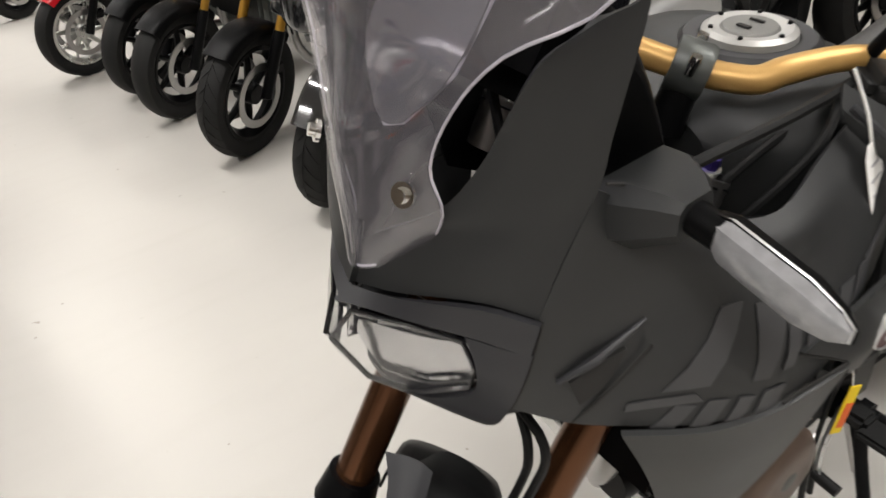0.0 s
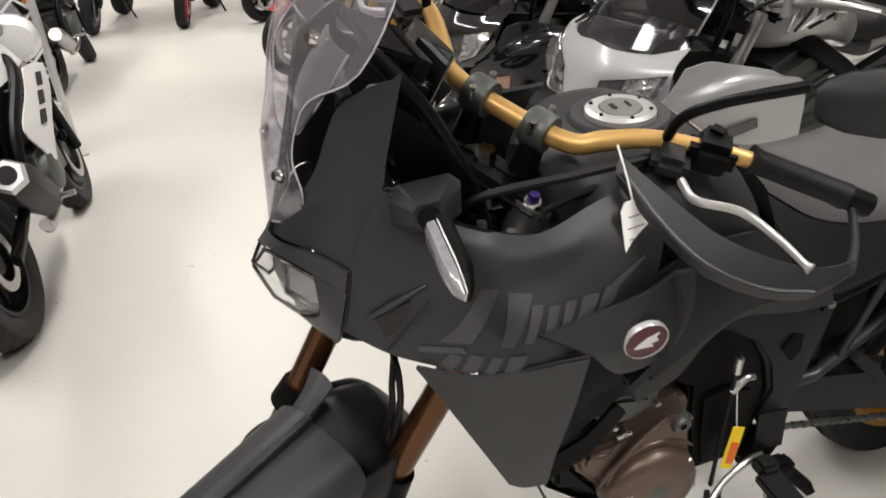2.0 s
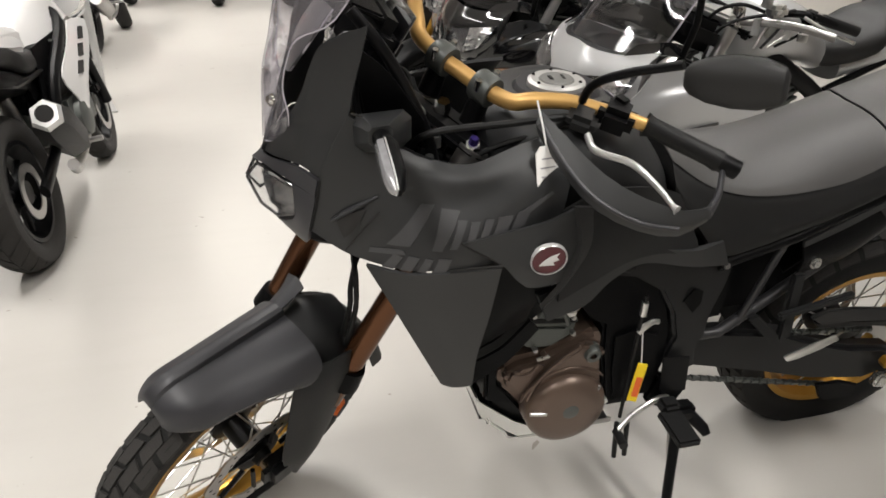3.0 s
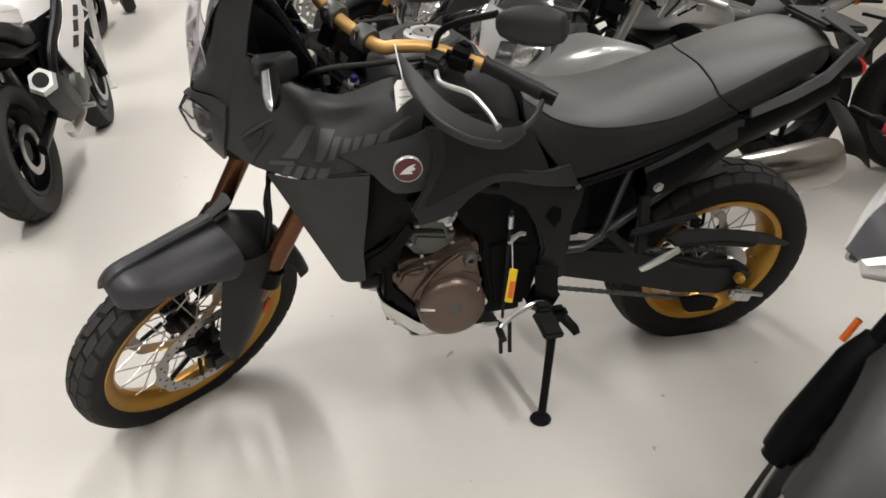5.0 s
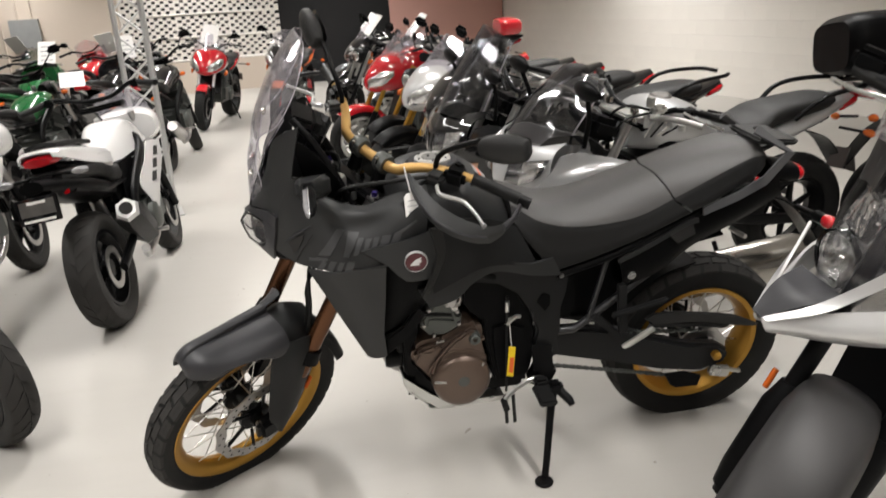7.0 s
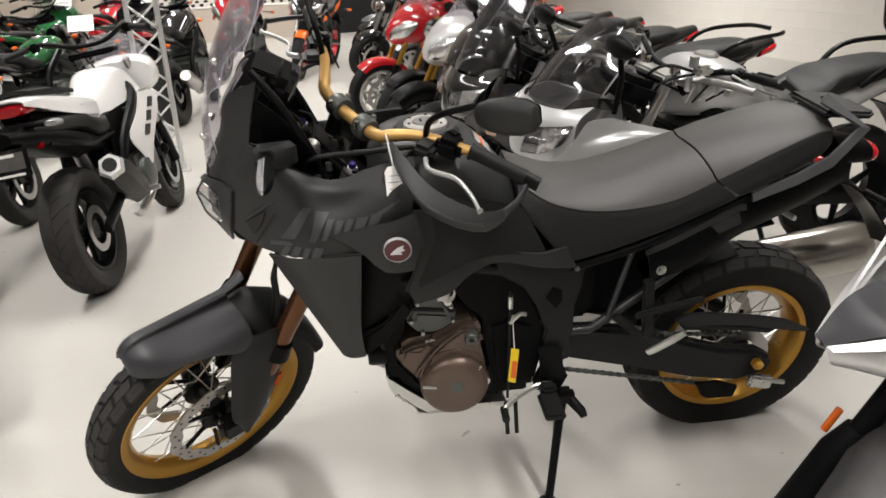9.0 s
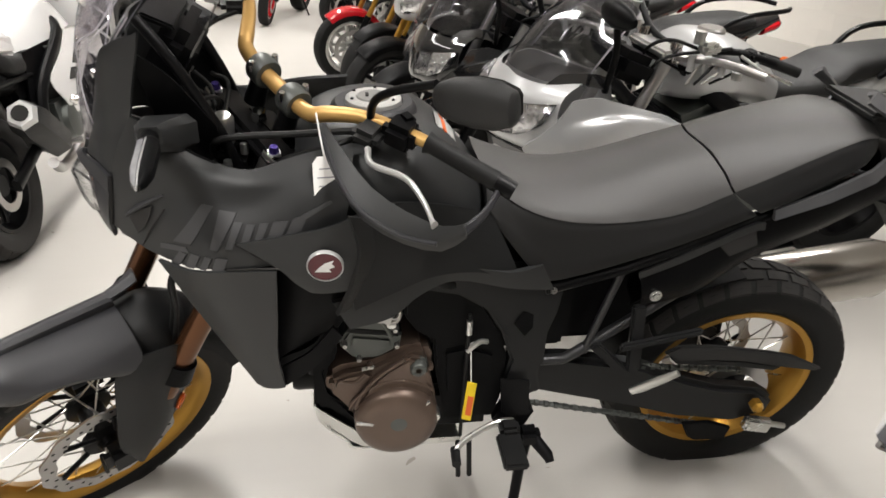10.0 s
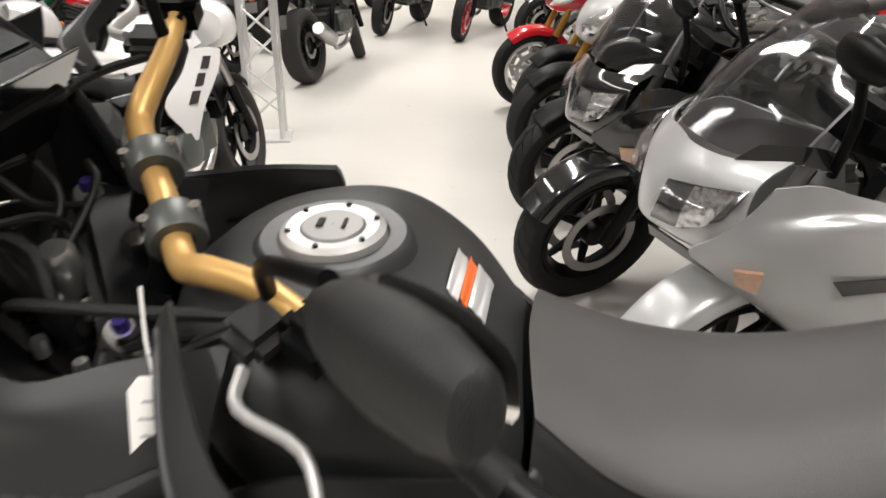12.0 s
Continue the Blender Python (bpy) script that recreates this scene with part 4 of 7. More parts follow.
for (x0, x1), mt in (((.808, .820), "light_silver"), ((.8208, .8285), "label_red"), ((.8293, .846), "light_silver")):
    part("tank_stripe", strip(tank_pts, [(x0, -.036), (x1, -.044), (x1 + .003, .034), (x0 + .003, .042)], 2, .0055), mt, hero, "printed warning stripe" if mt == "label_red" else "")
both("knee_cover", [[(.625, -.232, .930), (.700, -.222, .955), (.780, -.205, .945), (.860, -.160, .905), (.905, -.135, .875)], [(.632, -.240, .850), (.710, -.228, .865), (.790, -.208, .860), (.880, -.168, .830), (.945, -.150, .795)], [(.640, -.234, .745), (.715, -.218, .770), (.790, -.200, .790), (.880, -.172, .775), (.975, -.150, .735)]], "guard_plastic", .006, "black plastic knee cover under the tank")
both("frame_cover", [[(.600, -.228, .762), (.685, -.207, .773), (.747, -.192, .806), (.820, -.178, .806), (.944, -.158, .767), (1.012, -.150, .775)], [(.630, -.216, .692), (.710, -.196, .700), (.765, -.180, .738), (.840, -.164, .758), (.955, -.148, .722), (1.045, -.141, .708)]], "matte_black", .010)


def seat_piece(rows, material, name, label):
    """rows: (x top, z top, x edge, y edge, z edge, x bottom, y bottom, z bottom)"""
    cols = []
    for xt, zt, xe, ye, ze, xb, yb, zb in rows:
        half = [Vector((xb, -yb * .55, zb - .004)), Vector((xb, -yb, zb)), Vector((xb * .4 + xe * .6, -(yb * .35 + ye * .65) - .004, zb * .4 + ze * .6)), Vector((xe, -ye, ze)), Vector((xe * .7 + xt * .3, -ye * .82, ze * .55 + zt * .45)), Vector((xe * .3 + xt * .7, -ye * .48, ze * .12 + zt * .88)), Vector((xt, 0, zt))]
        cols.append(half + [Vector((p.x, -p.y, p.z)) for p in half[-2::-1]])
    lp = [spline(c, 3) for c in cols]
    dense_rows = [spline([c[i] for c in lp], 4) for i in range(len(lp[0]))]
    loops = [[dense_rows[i][j] for i in range(len(dense_rows))] for j in range(len(dense_rows[0]))]
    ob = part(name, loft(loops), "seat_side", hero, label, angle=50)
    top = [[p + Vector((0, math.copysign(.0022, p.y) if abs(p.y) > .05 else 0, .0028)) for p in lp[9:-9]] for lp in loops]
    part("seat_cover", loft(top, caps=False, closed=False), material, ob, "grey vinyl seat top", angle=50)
    return ob


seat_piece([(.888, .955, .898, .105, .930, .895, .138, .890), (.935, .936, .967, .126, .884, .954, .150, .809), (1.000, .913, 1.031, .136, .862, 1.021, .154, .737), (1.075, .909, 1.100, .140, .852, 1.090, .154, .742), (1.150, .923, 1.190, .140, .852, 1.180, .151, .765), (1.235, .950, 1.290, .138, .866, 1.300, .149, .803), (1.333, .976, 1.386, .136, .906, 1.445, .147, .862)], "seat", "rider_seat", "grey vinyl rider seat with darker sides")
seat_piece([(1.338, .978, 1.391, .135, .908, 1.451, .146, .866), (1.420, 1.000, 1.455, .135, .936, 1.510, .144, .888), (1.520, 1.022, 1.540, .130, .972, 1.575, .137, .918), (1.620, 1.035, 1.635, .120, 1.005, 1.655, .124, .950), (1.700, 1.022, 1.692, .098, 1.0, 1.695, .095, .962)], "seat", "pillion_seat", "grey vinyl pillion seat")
both("tail_side", [[(1.233, -.120, .722), (1.310, -.122, .758), (1.435, -.124, .826), (1.600, -.114, .905), (1.740, -.098, .950)], [(1.245, -.124, .675), (1.360, -.124, .700), (1.470, -.122, .775), (1.620, -.108, .830), (1.760, -.090, .890)], [(1.257, -.105, .632), (1.365, -.105, .655), (1.480, -.100, .735), (1.640, -.090, .800), (1.780, -.070, .860)]], "black_plastic", .006, "black plastic tail panel")
# dark plates on the tail side, painted as the shade of a recess
both("tail_recess", [[(1.384, -.131, .791), (1.460, -.129, .824)], [(1.417, -.130, .759), (1.474, -.128, .783)]], "gap_shade", .004)
both("tail_lip", [[(1.228, -.128, .728), (1.310, -.130, .766), (1.440, -.132, .832), (1.476, -.130, .838)], [(1.232, -.126, .712), (1.315, -.128, .748), (1.445, -.130, .814), (1.480, -.128, .820)]], "matte_black", .006)
for sy in (-1, 1):
    part("grab_rail", net(V([(1.485, sy * .134, .868), (1.587, sy * .140, .912), (1.668, sy * .136, .952), (1.735, sy * .128, 1.018), (1.640, sy * .098, 1.074)], [(1.485, sy * .138, .852), (1.590, sy * .144, .892), (1.675, sy * .140, .930), (1.762, sy * .122, 1.008), (1.655, sy * .088, 1.090)], [(1.490, sy * .126, .850), (1.592, sy * .130, .890), (1.675, sy * .126, .930), (1.758, sy * .106, 1.004), (1.650, sy * .078, 1.084)]), .010, 1, 1), "grey_paint", hero, "grey cast grab rail", angle=20)
part("rear_carrier", join(box(1.735, 0, 1.035, .13, .18, .018, .007, pose(0, 0, 0, 0, 6, 0)), box(1.80, 0, 1.020, .05, .12, .020, .007)), "grained_plastic", hero)
part("tail_lamp", body([(1.835, 0, .905, .052, .024, 2.5), (1.865, 0, .905, .050, .025, 2.5), (1.878, 0, .903, .038, .017, 2.3)], 18), "red_lens", hero, "red tail lamp")
part("tail_lamp_housing", body([(1.74, 0, .93, .07, .035, 2.6), (1.80, 0, .915, .064, .034, 2.6), (1.848, 0, .908, .058, .030, 2.5)], 18), "black_plastic", hero)
part("rear_fender", net(V([(1.62, -.07, .86), (1.62, 0, .87), (1.62, .07, .86)], [(1.80, -.065, .83), (1.80, 0, .84), (1.80, .065, .83)], [(1.93, -.06, .70), (1.93, 0, .71), (1.93, .06, .70)], [(1.99, -.05, .60), (1.99, 0, .61), (1.99, .05, .60)]), .006), "black_plastic", hero)
for sy in (-1, 1):
    part("rear_signal", tube([(1.86, sy * .05, .80), (1.87, sy * .12, .80), (1.872, sy * .135, .80), (1.878, sy * .20, .795)], [.010, .010, .020, .014], 12), "black_plastic", hero)
for sy in (-1, 1):
    part("rear_signal_lens", ball((1.880, sy * .185, .797), .022, .034, .022), "red_lens", hero, "red rear signal lens")
part("inner_fender", net(V([(1.26, -.07, .60), (1.26, 0, .62), (1.26, .07, .60)], [(1.40, -.075, .70), (1.40, 0, .715), (1.40, .075, .70)], [(1.60, -.075, .74), (1.60, 0, .755), (1.60, .075, .74)]), .006), "black_plastic", hero)

AX0 = Vector((1.590, 0, .306))
# --- engine, frame, running gear ------------------------------------------------
def flat(pts, y, thick, bev=.006):
    """A side plate of the engine: an outline of (x, z) whose outer face lies at y on the left side."""
    turn = sum(a[0] * b[1] - b[0] * a[1] for a, b in zip(pts, pts[1:] + pts[:1]))
    return plate([Vector((x, y, z)) for x, z in (pts if turn > 0 else pts[::-1])], thick, bev=bev)


CASE = [(.579, .478), (.583, .508), (.612, .527), (.679, .536), (.722, .556), (.758, .577), (.790, .574), (.803, .545), (.801, .490), (.814, .430), (.820, .372), (.803, .330), (.741, .308), (.688, .318), (.648, .352), (.632, .398), (.602, .436), (.584, .455)]
part("crankcase", flat(CASE, -.142, .270, .014), "bronze_engine", hero, "bronze painted crankcase")
part("upper_cover", flat([(.640, .405), (.648, .450), (.672, .492), (.708, .528), (.752, .556), (.782, .550), (.794, .505), (.804, .440), (.810, .380)], -.158, .040, .007), "bronze_engine", hero, "bronze upper case cover")
part("front_cover", flat([(.592, .478), (.598, .502), (.626, .515), (.668, .520), (.682, .508), (.655, .470), (.640, .425), (.612, .440)], -.151, .030, .007), "bronze_engine", hero)
part("stator_cover", lathe([(.001, -.187), (.052, -.187), (.074, -.183), (.086, -.174), (.090, -.164), (.092, -.125)], 48, centre=(.727, 0, .392)), "bronze_engine", hero, "round bronze stator cover")
part("stator_boss", lathe([(.001, -.1885), (.014, -.1885), (.018, -.187), (.018, -.18)], 24, centre=(.730, 0, .400)), "dark_alloy", hero)
for r, y in ((.106, -.158),):
    part("case_rib", tube([(.727 + r * math.cos(radians(a)), y, .392 + r * math.sin(radians(a))) for a in range(42, 172, 10)], [.002] + [.0042] * 11 + [.002], 8, 2), "bronze_engine", hero)
for pts in ([(.640, -.156, .425), (.654, -.160, .470), (.690, -.161, .515), (.742, -.160, .556)], [(.606, -.150, .500), (.640, -.151, .496), (.662, -.150, .516)]):
    part("case_web_rib", tube(pts, .0045, 8, 3), "bronze_engine", hero)
for p, q in (((.640, -.182, .408), (.676, -.185, .404)), ((.776, -.180, .432), (.796, -.172, .448)), ((.655, -.150, .528), (.682, -.150, .533))):
    part("case_lug", tube([p, q], [.004, .004], 8), "alloy", hero)
part("oil_filler", lathe([(.007, -.168), (.015, -.168), (.018, -.164), (.018, -.15), (.021, -.148), (.021, -.13)], 22, centre=(.772, 0, .530)), "dark_alloy", hero, "dark oil filler cap")
part("drain_bolt", lathe([(.004, -.172), (.009, -.172), (.010, -.168), (.010, -.14)], 6, centre=(.812, 0, .398)), "alloy", hero)
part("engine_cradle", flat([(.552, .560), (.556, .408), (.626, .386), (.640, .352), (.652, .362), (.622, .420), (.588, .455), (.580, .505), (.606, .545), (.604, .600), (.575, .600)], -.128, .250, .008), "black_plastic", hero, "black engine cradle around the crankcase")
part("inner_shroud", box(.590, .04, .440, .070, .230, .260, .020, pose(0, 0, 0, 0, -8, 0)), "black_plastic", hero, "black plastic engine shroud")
# plain block added as a dark mass in the shaded space under the seat
part("under_seat_fill", box(1.155, mid(.6), .600, .250, .150, .250, .030), "black_plastic", hero, "black filler block added to darken the space under the seat")
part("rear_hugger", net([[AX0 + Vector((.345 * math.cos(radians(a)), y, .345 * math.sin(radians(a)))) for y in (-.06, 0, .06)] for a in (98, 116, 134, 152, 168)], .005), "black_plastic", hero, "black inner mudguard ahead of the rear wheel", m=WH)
for x, z in ((.592, .492), (.672, .532), (.800, .520), (.806, .340), (.660, .345), (.700, .316)):
    part("case_bolt", lathe([(.001, -.150), (.005, -.150), (.006, -.147), (.006, -.135)], 10, centre=(x, 0, z)), "bronze_engine", hero)
CYL = [(.608, .586), (.641, .545), (.690, .545), (.735, .572), (.738, .606), (.630, .622)]
HEAD = [(.628, .626), (.664, .686), (.688, .690), (.722, .640), (.736, .610)]
part("cylinder", flat(CYL, -.138, .250, .006), "dark_alloy", hero, "grey-green alloy cylinder block")
part("cylinder_head", flat(HEAD, -.142, .250, .006), "dark_alloy", hero, "grey-green alloy cylinder head")
part("head_gasket", flat([(.624, .618), (.630, .628), (.738, .614), (.738, .603)], -.1395, .250, .001), "black_metal", hero)
part("head_cover", flat([(.640, .630), (.668, .676), (.682, .678), (.700, .650), (.704, .622)], -.146, .020, .004), "dark_alloy", hero)
part("cylinder_cover", flat([(.630, .582), (.648, .556), (.686, .556), (.716, .574), (.716, .596), (.636, .610)], -.142, .020, .004), "dark_alloy", hero)
for x, z in ((.640, .640), (.672, .690), (.706, .660), (.622, .590), (.650, .552), (.728, .582), (.724, .624)):
    part("head_bolt", lathe([(.001, -.151), (.0045, -.151), (.0055, -.148), (.0055, -.13)], 10, centre=(x, 0, z)), "steel", hero)
part("head_rail", tube([(.676, -.146, .688), (.702, -.148, .640), (.716, -.146, .606)], .0045, 8, 3), "dark_alloy", hero)
part("coolant_union", join(lathe([(.010, -.160), (.014, -.160), (.017, -.154), (.017, -.10)], 20, centre=(.720, 0, .672)), box(.706, -.146, .662, .034, .022, .040, .006, pose(0, 0, 0, 0, 20, 0)), tube([(.706, -.150, .648), (.726, -.150, .650), (.734, -.148, .668)], .006, 10, 3)), "steel", hero)
part("knock_sensor", box(.716, -.150, .640, .018, .014, .014, .003), "alloy", hero)
part("oil_filter", lathe([(.001, -.055), (.036, -.055), (.040, -.045), (.040, .05), (.001, .05)], 24, "x", (.560, -.03, .430)), "black_metal", hero)
part("exhaust_header", tube([(.600, -.04, .665), (.525, -.05, .600), (.510, -.03, .48), (.545, .02, .36), (.66, .10, .30), (.95, .14, .31), (1.18, .16, .42)], .022, 14, 5), "steel", hero, "steel exhaust header")
part("muffler", tube([(1.18, .165, .42), (1.36, .172, .425), (1.56, .178, .440), (1.62, .18, .445), (2.04, .182, .497), (2.08, .182, .502)], [.03, .034, .060, .082, .086, .072], 26, flat=.8), "muffler_steel", hero, "steel muffler")
part("radiator", box(.470, -.105, .700, .035, .115, .230, .008, pose(0, 0, 0, 0, 16, 0)), "black_metal", hero)
part("radiator", box(.470, .105, .700, .035, .115, .230, .008, pose(0, 0, 0, 0, 16, 0)), "black_metal", hero)
fins = bmesh.new()
for k in range(22):
    box(.497 + .0027 * k * .5, -.105, .602 + .0098 * k, .006, .105, .003, 0, pose(0, 0, 0, 0, 16, 0), bm=fins)
part("radiator_fins", fins, "dark_alloy", hero)["kind"] = "stuff"
for sy in (-1, 1):
    part("radiator_guard", net(V([(.484, sy * .170, .556), (.560, sy * .168, .590), (.628, sy * .215, .715)], [(.498, sy * .172, .590), (.562, sy * .172, .622), (.606, sy * .216, .735)]), .012), "black_plastic", hero)
    part("radiator_hose", tube([(.515, sy * .12, .79), (.57, sy * .15, .77), (.60, sy * .13, .70)], .016, 12, 4), "rubber", hero)
    part("front_downtube", tube([(.44, yy(sy, .05, .88), .88), (.515, yy(sy, .08, .66), .66), (.560, yy(sy, .085, .48), .48)], .019, 12, 4), "black_metal", hero)
    part("main_frame", tube([(.46, yy(sy, .05, .92), .92), (.60, yy(sy, .13, .86), .86), (.80, yy(sy, .125, .74), .74), (.86, yy(sy, .11, .71), .71)], .022, 12, 5), "black_metal", hero)
    o = [(.703, .697), (.753, .730), (.802, .756), (.882, .754), (.966, .716), (1.040, .706), (1.073, .700), (1.066, .638), (1.050, .584), (1.052, .497), (1.043, .467), (1.060, .404), (1.006, .380), (.965, .441), (.975, .515), (.952, .588), (.915, .651), (.855, .692), (.763, .712)]
    pl = [Vector((x, yy(sy, .138 if z > .55 else .112 + .026 * (z - .38) / .17, z), z)) for x, z in o]
    part("pivot_plate", plate(pl if sy > 0 else pl[::-1], .034, bev=.007), "frame_black", hero, "satin black cast frame plate")
    w = [Vector((x, yy(sy, .1395, z), z)) for x, z in ((.972, .618), (.990, .648), (1.012, .640), (1.014, .606), (.998, .584))]
    part("frame_window", plate(w if sy > 0 else w[::-1], .002), "black_plastic", hero)
    part("pivot_cap", lathe([(.001, .014), (.020, .014), (.027, .006), (.028, -.012)], 22, "y", (0, 0, 0)), "black_metal", hero, m=Matrix.Translation((1.006, yy(sy, .112, .43), .428)) @ Matrix.Scale(sy, 4, (0, 1, 0)))
    a = [Vector((x, yy(sy, .126, z), z)) for x, z in ((.748, .728), (.775, .736), (.850, .712), (.905, .668), (.945, .600), (.968, .520), (.968, .430), (.950, .350), (.840, .345), (.826, .420), (.812, .500), (.806, .572), (.770, .600), (.744, .640))]
    part("airbox_cover", plate(a if sy > 0 else a[::-1], .030, bev=.006), "black_plastic", hero, "black moulded airbox cover")
    a = [Vector((x, yy(sy, .134, z), z)) for x, z in ((.826, .548), (.880, .560), (.940, .535), (.950, .440), (.925, .372), (.850, .362), (.834, .440))]
    part("sprocket_guard", plate(a if sy > 0 else a[::-1], .020, bev=.007), "black_plastic", hero, "black plastic sprocket cover")
    part("subframe_tube", tube([(1.030, yy(sy, .104, .49), .486), (1.105, yy(sy, .100, .48), .482), (1.130, yy(sy, .098, .5), .496), (1.351, yy(sy, .088, .64), .646)], .0125, 12), "subframe_grey", hero, "dark grey painted subframe tube")
    part("subframe_stay", tube([(1.150, yy(sy, .100, .50), .500), (1.201, yy(sy, .118, .73), .738)], .0085, 10), "subframe_grey", hero)
    part("seat_rail", tube([(1.03, yy(sy, .135, .69), .700), (1.20, yy(sy, .130, .73), .740), (1.50, yy(sy, .115, .85), .850)], .013, 10), "black_metal", hero)
    for q in ([(1.232, .640), (1.262, .640), (1.278, .462), (1.246, .456)], [(1.150, .535), (1.172, .545), (1.262, .455), (1.240, .440)], [(1.215, .548), (1.215, .530), (1.400, .566), (1.395, .582)]):
        qq = [Vector((x, yy(sy, .135, z), z)) for x, z in q]
        part("peg_bracket", plate(qq if sy > 0 else qq[::-1], .016, bev=.004), "frame_black", hero)
    part("pillion_peg", tube([(1.248, yy(sy, .170, .44), .436), (1.262, yy(sy, .178, .45), .450), (1.300, yy(sy, .195, .49), .488), (1.328, yy(sy, .206, .51), .514)], [.010, .0125, .0125, .009], 10, flat=.6), "alloy", hero, "folded alloy pillion peg")
    part("tail_bolt", lathe([(.001, .012), (.008, .012), (.009, .007), (.014, .006), (.014, -.012)], 16), "alloy", hero, m=Matrix.Translation((1.275, yy(sy, .128, .67), .667)) @ Matrix.Scale(sy, 4, (0, 1, 0)))
    o = [(.985, .488), (1.120, .480), (1.290, .446), (1.420, .395), (1.500, .368), (1.610, .352), (1.660, .318), (1.650, .275), (1.564, .250), (1.420, .275), (1.274, .322), (1.047, .386), (.985, .410)]
    arm = [Vector((x, yy(sy, .096 + .02 * (x - 1.0), .35), z)) for x, z in o]
    part("swingarm", plate(arm if sy > 0 else arm[::-1], .048, bev=.012), "frame_black", hero, "satin black swingarm")
    part("seat_bolt", lathe([(.001, .010), (.006, .010), (.008, .006), (.008, -.02)], 12), "steel", hero, m=Matrix.Translation((1.046, yy(sy, .140, .70), .702)) @ Matrix.Scale(sy, 4, (0, 1, 0)))
    part("rider_peg", join(box(.975, yy(sy, .225, .33), .335, .055, .100, .018, .005), box(.980, yy(sy, .165, .33), .345, .045, .04, .03, .008)), "rubber", hero)
    hg = [Vector((x, yy(sy, .142, z), z)) for x, z in ((.955, .47), (1.02, .46), (1.03, .36), (.965, .37))]
    part("heel_guard", plate(hg if sy > 0 else hg[::-1], .004), "black_metal", hero)
o = [(1.340, .488), (1.375, .505), (1.450, .501), (1.526, .488), (1.600, .474), (1.666, .456), (1.752, .412), (1.735, .406), (1.650, .424), (1.560, .446), (1.470, .458), (1.382, .462)]
part("chain_guard", plate([Vector((x, -.112, z)) for x, z in o][::-1], .012, bev=.003), "grained_plastic", hero, "black plastic chain guard")
part("guard_lip", plate([Vector((x, -.106, z)) for x, z in ((1.36, .468), (1.47, .456), (1.56, .444), (1.65, .420), (1.63, .410), (1.54, .428), (1.45, .440), (1.38, .448))][::-1], .012, bev=.003), "guard_plastic", hero)
o = [(1.430, .262), (1.455, .214), (1.475, .200), (1.555, .196), (1.565, .236), (1.500, .262)]
part("lower_chain_guard", plate([Vector((x, -.100, z)) for x, z in o][::-1], .010, bev=.003), "black_plastic", hero)
part("rear_sprocket", lathe([(.094, -.004), (.094, .003), (.058, .003), (.058, -.004)], 48, closed=True), "steel", hero, m=WH @ Matrix.Translation((1.590, -.088, .306)))
part("chain_adjuster", join(box(1.615, -.128, .262, .075, .026, .040, .007, pose(0, 0, 0, 0, 14, 0)), tube([(1.645, -.130, .262), (1.690, -.130, .250)], .007, 10)), "alloy", hero, "alloy chain adjuster block")
part("axle_washer", lathe([(.001, -.014), (.009, -.014), (.012, -.010), (.016, -.006), (.016, .012)], 6), "gold_fork", hero, "gold axle nut", m=Matrix.Translation((1.600, -.128, .322)))
for a, b in (((1.02, -.086, .468), (1.56, -.082, .400)), ((1.02, -.086, .352), (1.56, -.082, .212))):
    ch = bmesh.new()
    a, b = Vector(a), Vector(b)
    n = 44
    for k in range(n):
        p, q = a.lerp(b, k / n), a.lerp(b, (k + .82) / n)
        tube([p, q], .0078 if k % 2 else .0062, 6, bm=ch, flat=1.1)
    part("chain", ch, "dark_alloy", hero, "drive chain")["kind"] = "stuff"
# filler boxes: added black masses that keep the engine bay's gaps dark
part("gearbox_fill", box(.840, mid(.46), .465, .200, .180, .260, .020), "black_plastic", hero)
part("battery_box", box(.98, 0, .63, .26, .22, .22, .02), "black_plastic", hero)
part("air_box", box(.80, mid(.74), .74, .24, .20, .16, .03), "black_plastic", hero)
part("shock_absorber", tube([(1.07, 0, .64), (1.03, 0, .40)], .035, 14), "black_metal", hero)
# near-black plates added for the shaded gap between lower fairing and engine
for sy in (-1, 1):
    part("radiator_gap_fill", net(V([(.470, sy * .200, .845), (.550, sy * .215, .828), (.612, sy * .215, .785)], [(.470, sy * .165, .700), (.545, sy * .178, .690), (.605, sy * .186, .700)], [(.472, sy * .148, .562), (.520, sy * .152, .580), (.560, sy * .156, .630)]), .006), "black_plastic", hero)
part("belly_pan", box(.765, .01, .335, .39, .185, .13, .02), "black_metal", hero)
# skid plate, lever, stand
for sy in (-1, 1):
    s = [Vector((x, yy(sy, .098, .3), z)) for x, z in ((.549, .388), (.600, .340), (.645, .300), (.690, .274), (.770, .264), (.884, .262), (.884, .250), (.655, .252), (.615, .284), (.562, .340))]
    part("skid_side", plate(s if sy > 0 else s[::-1], .004), "alloy", hero)
part("skid_plate", net(V(*[[(x, yy(-1, w, .3), z), (x - .002, .06, z - .012), (x, yy(1, w, .3), z)] for x, z, w in ((.549, .388, .094), (.562, .336, .100), (.615, .279, .101), (.655, .247, .100), (.884, .245, .096))]), .005), "alloy", hero, "brushed alloy skid plate")
for x in (.672, .704):
    part("skid_slot", plate([Vector((x, -.0915, .274)), Vector((x + .022, -.0915, .268)), Vector((x + .026, -.0915, .260)), Vector((x + .004, -.0915, .262))], .001), "gap_shade", hero)
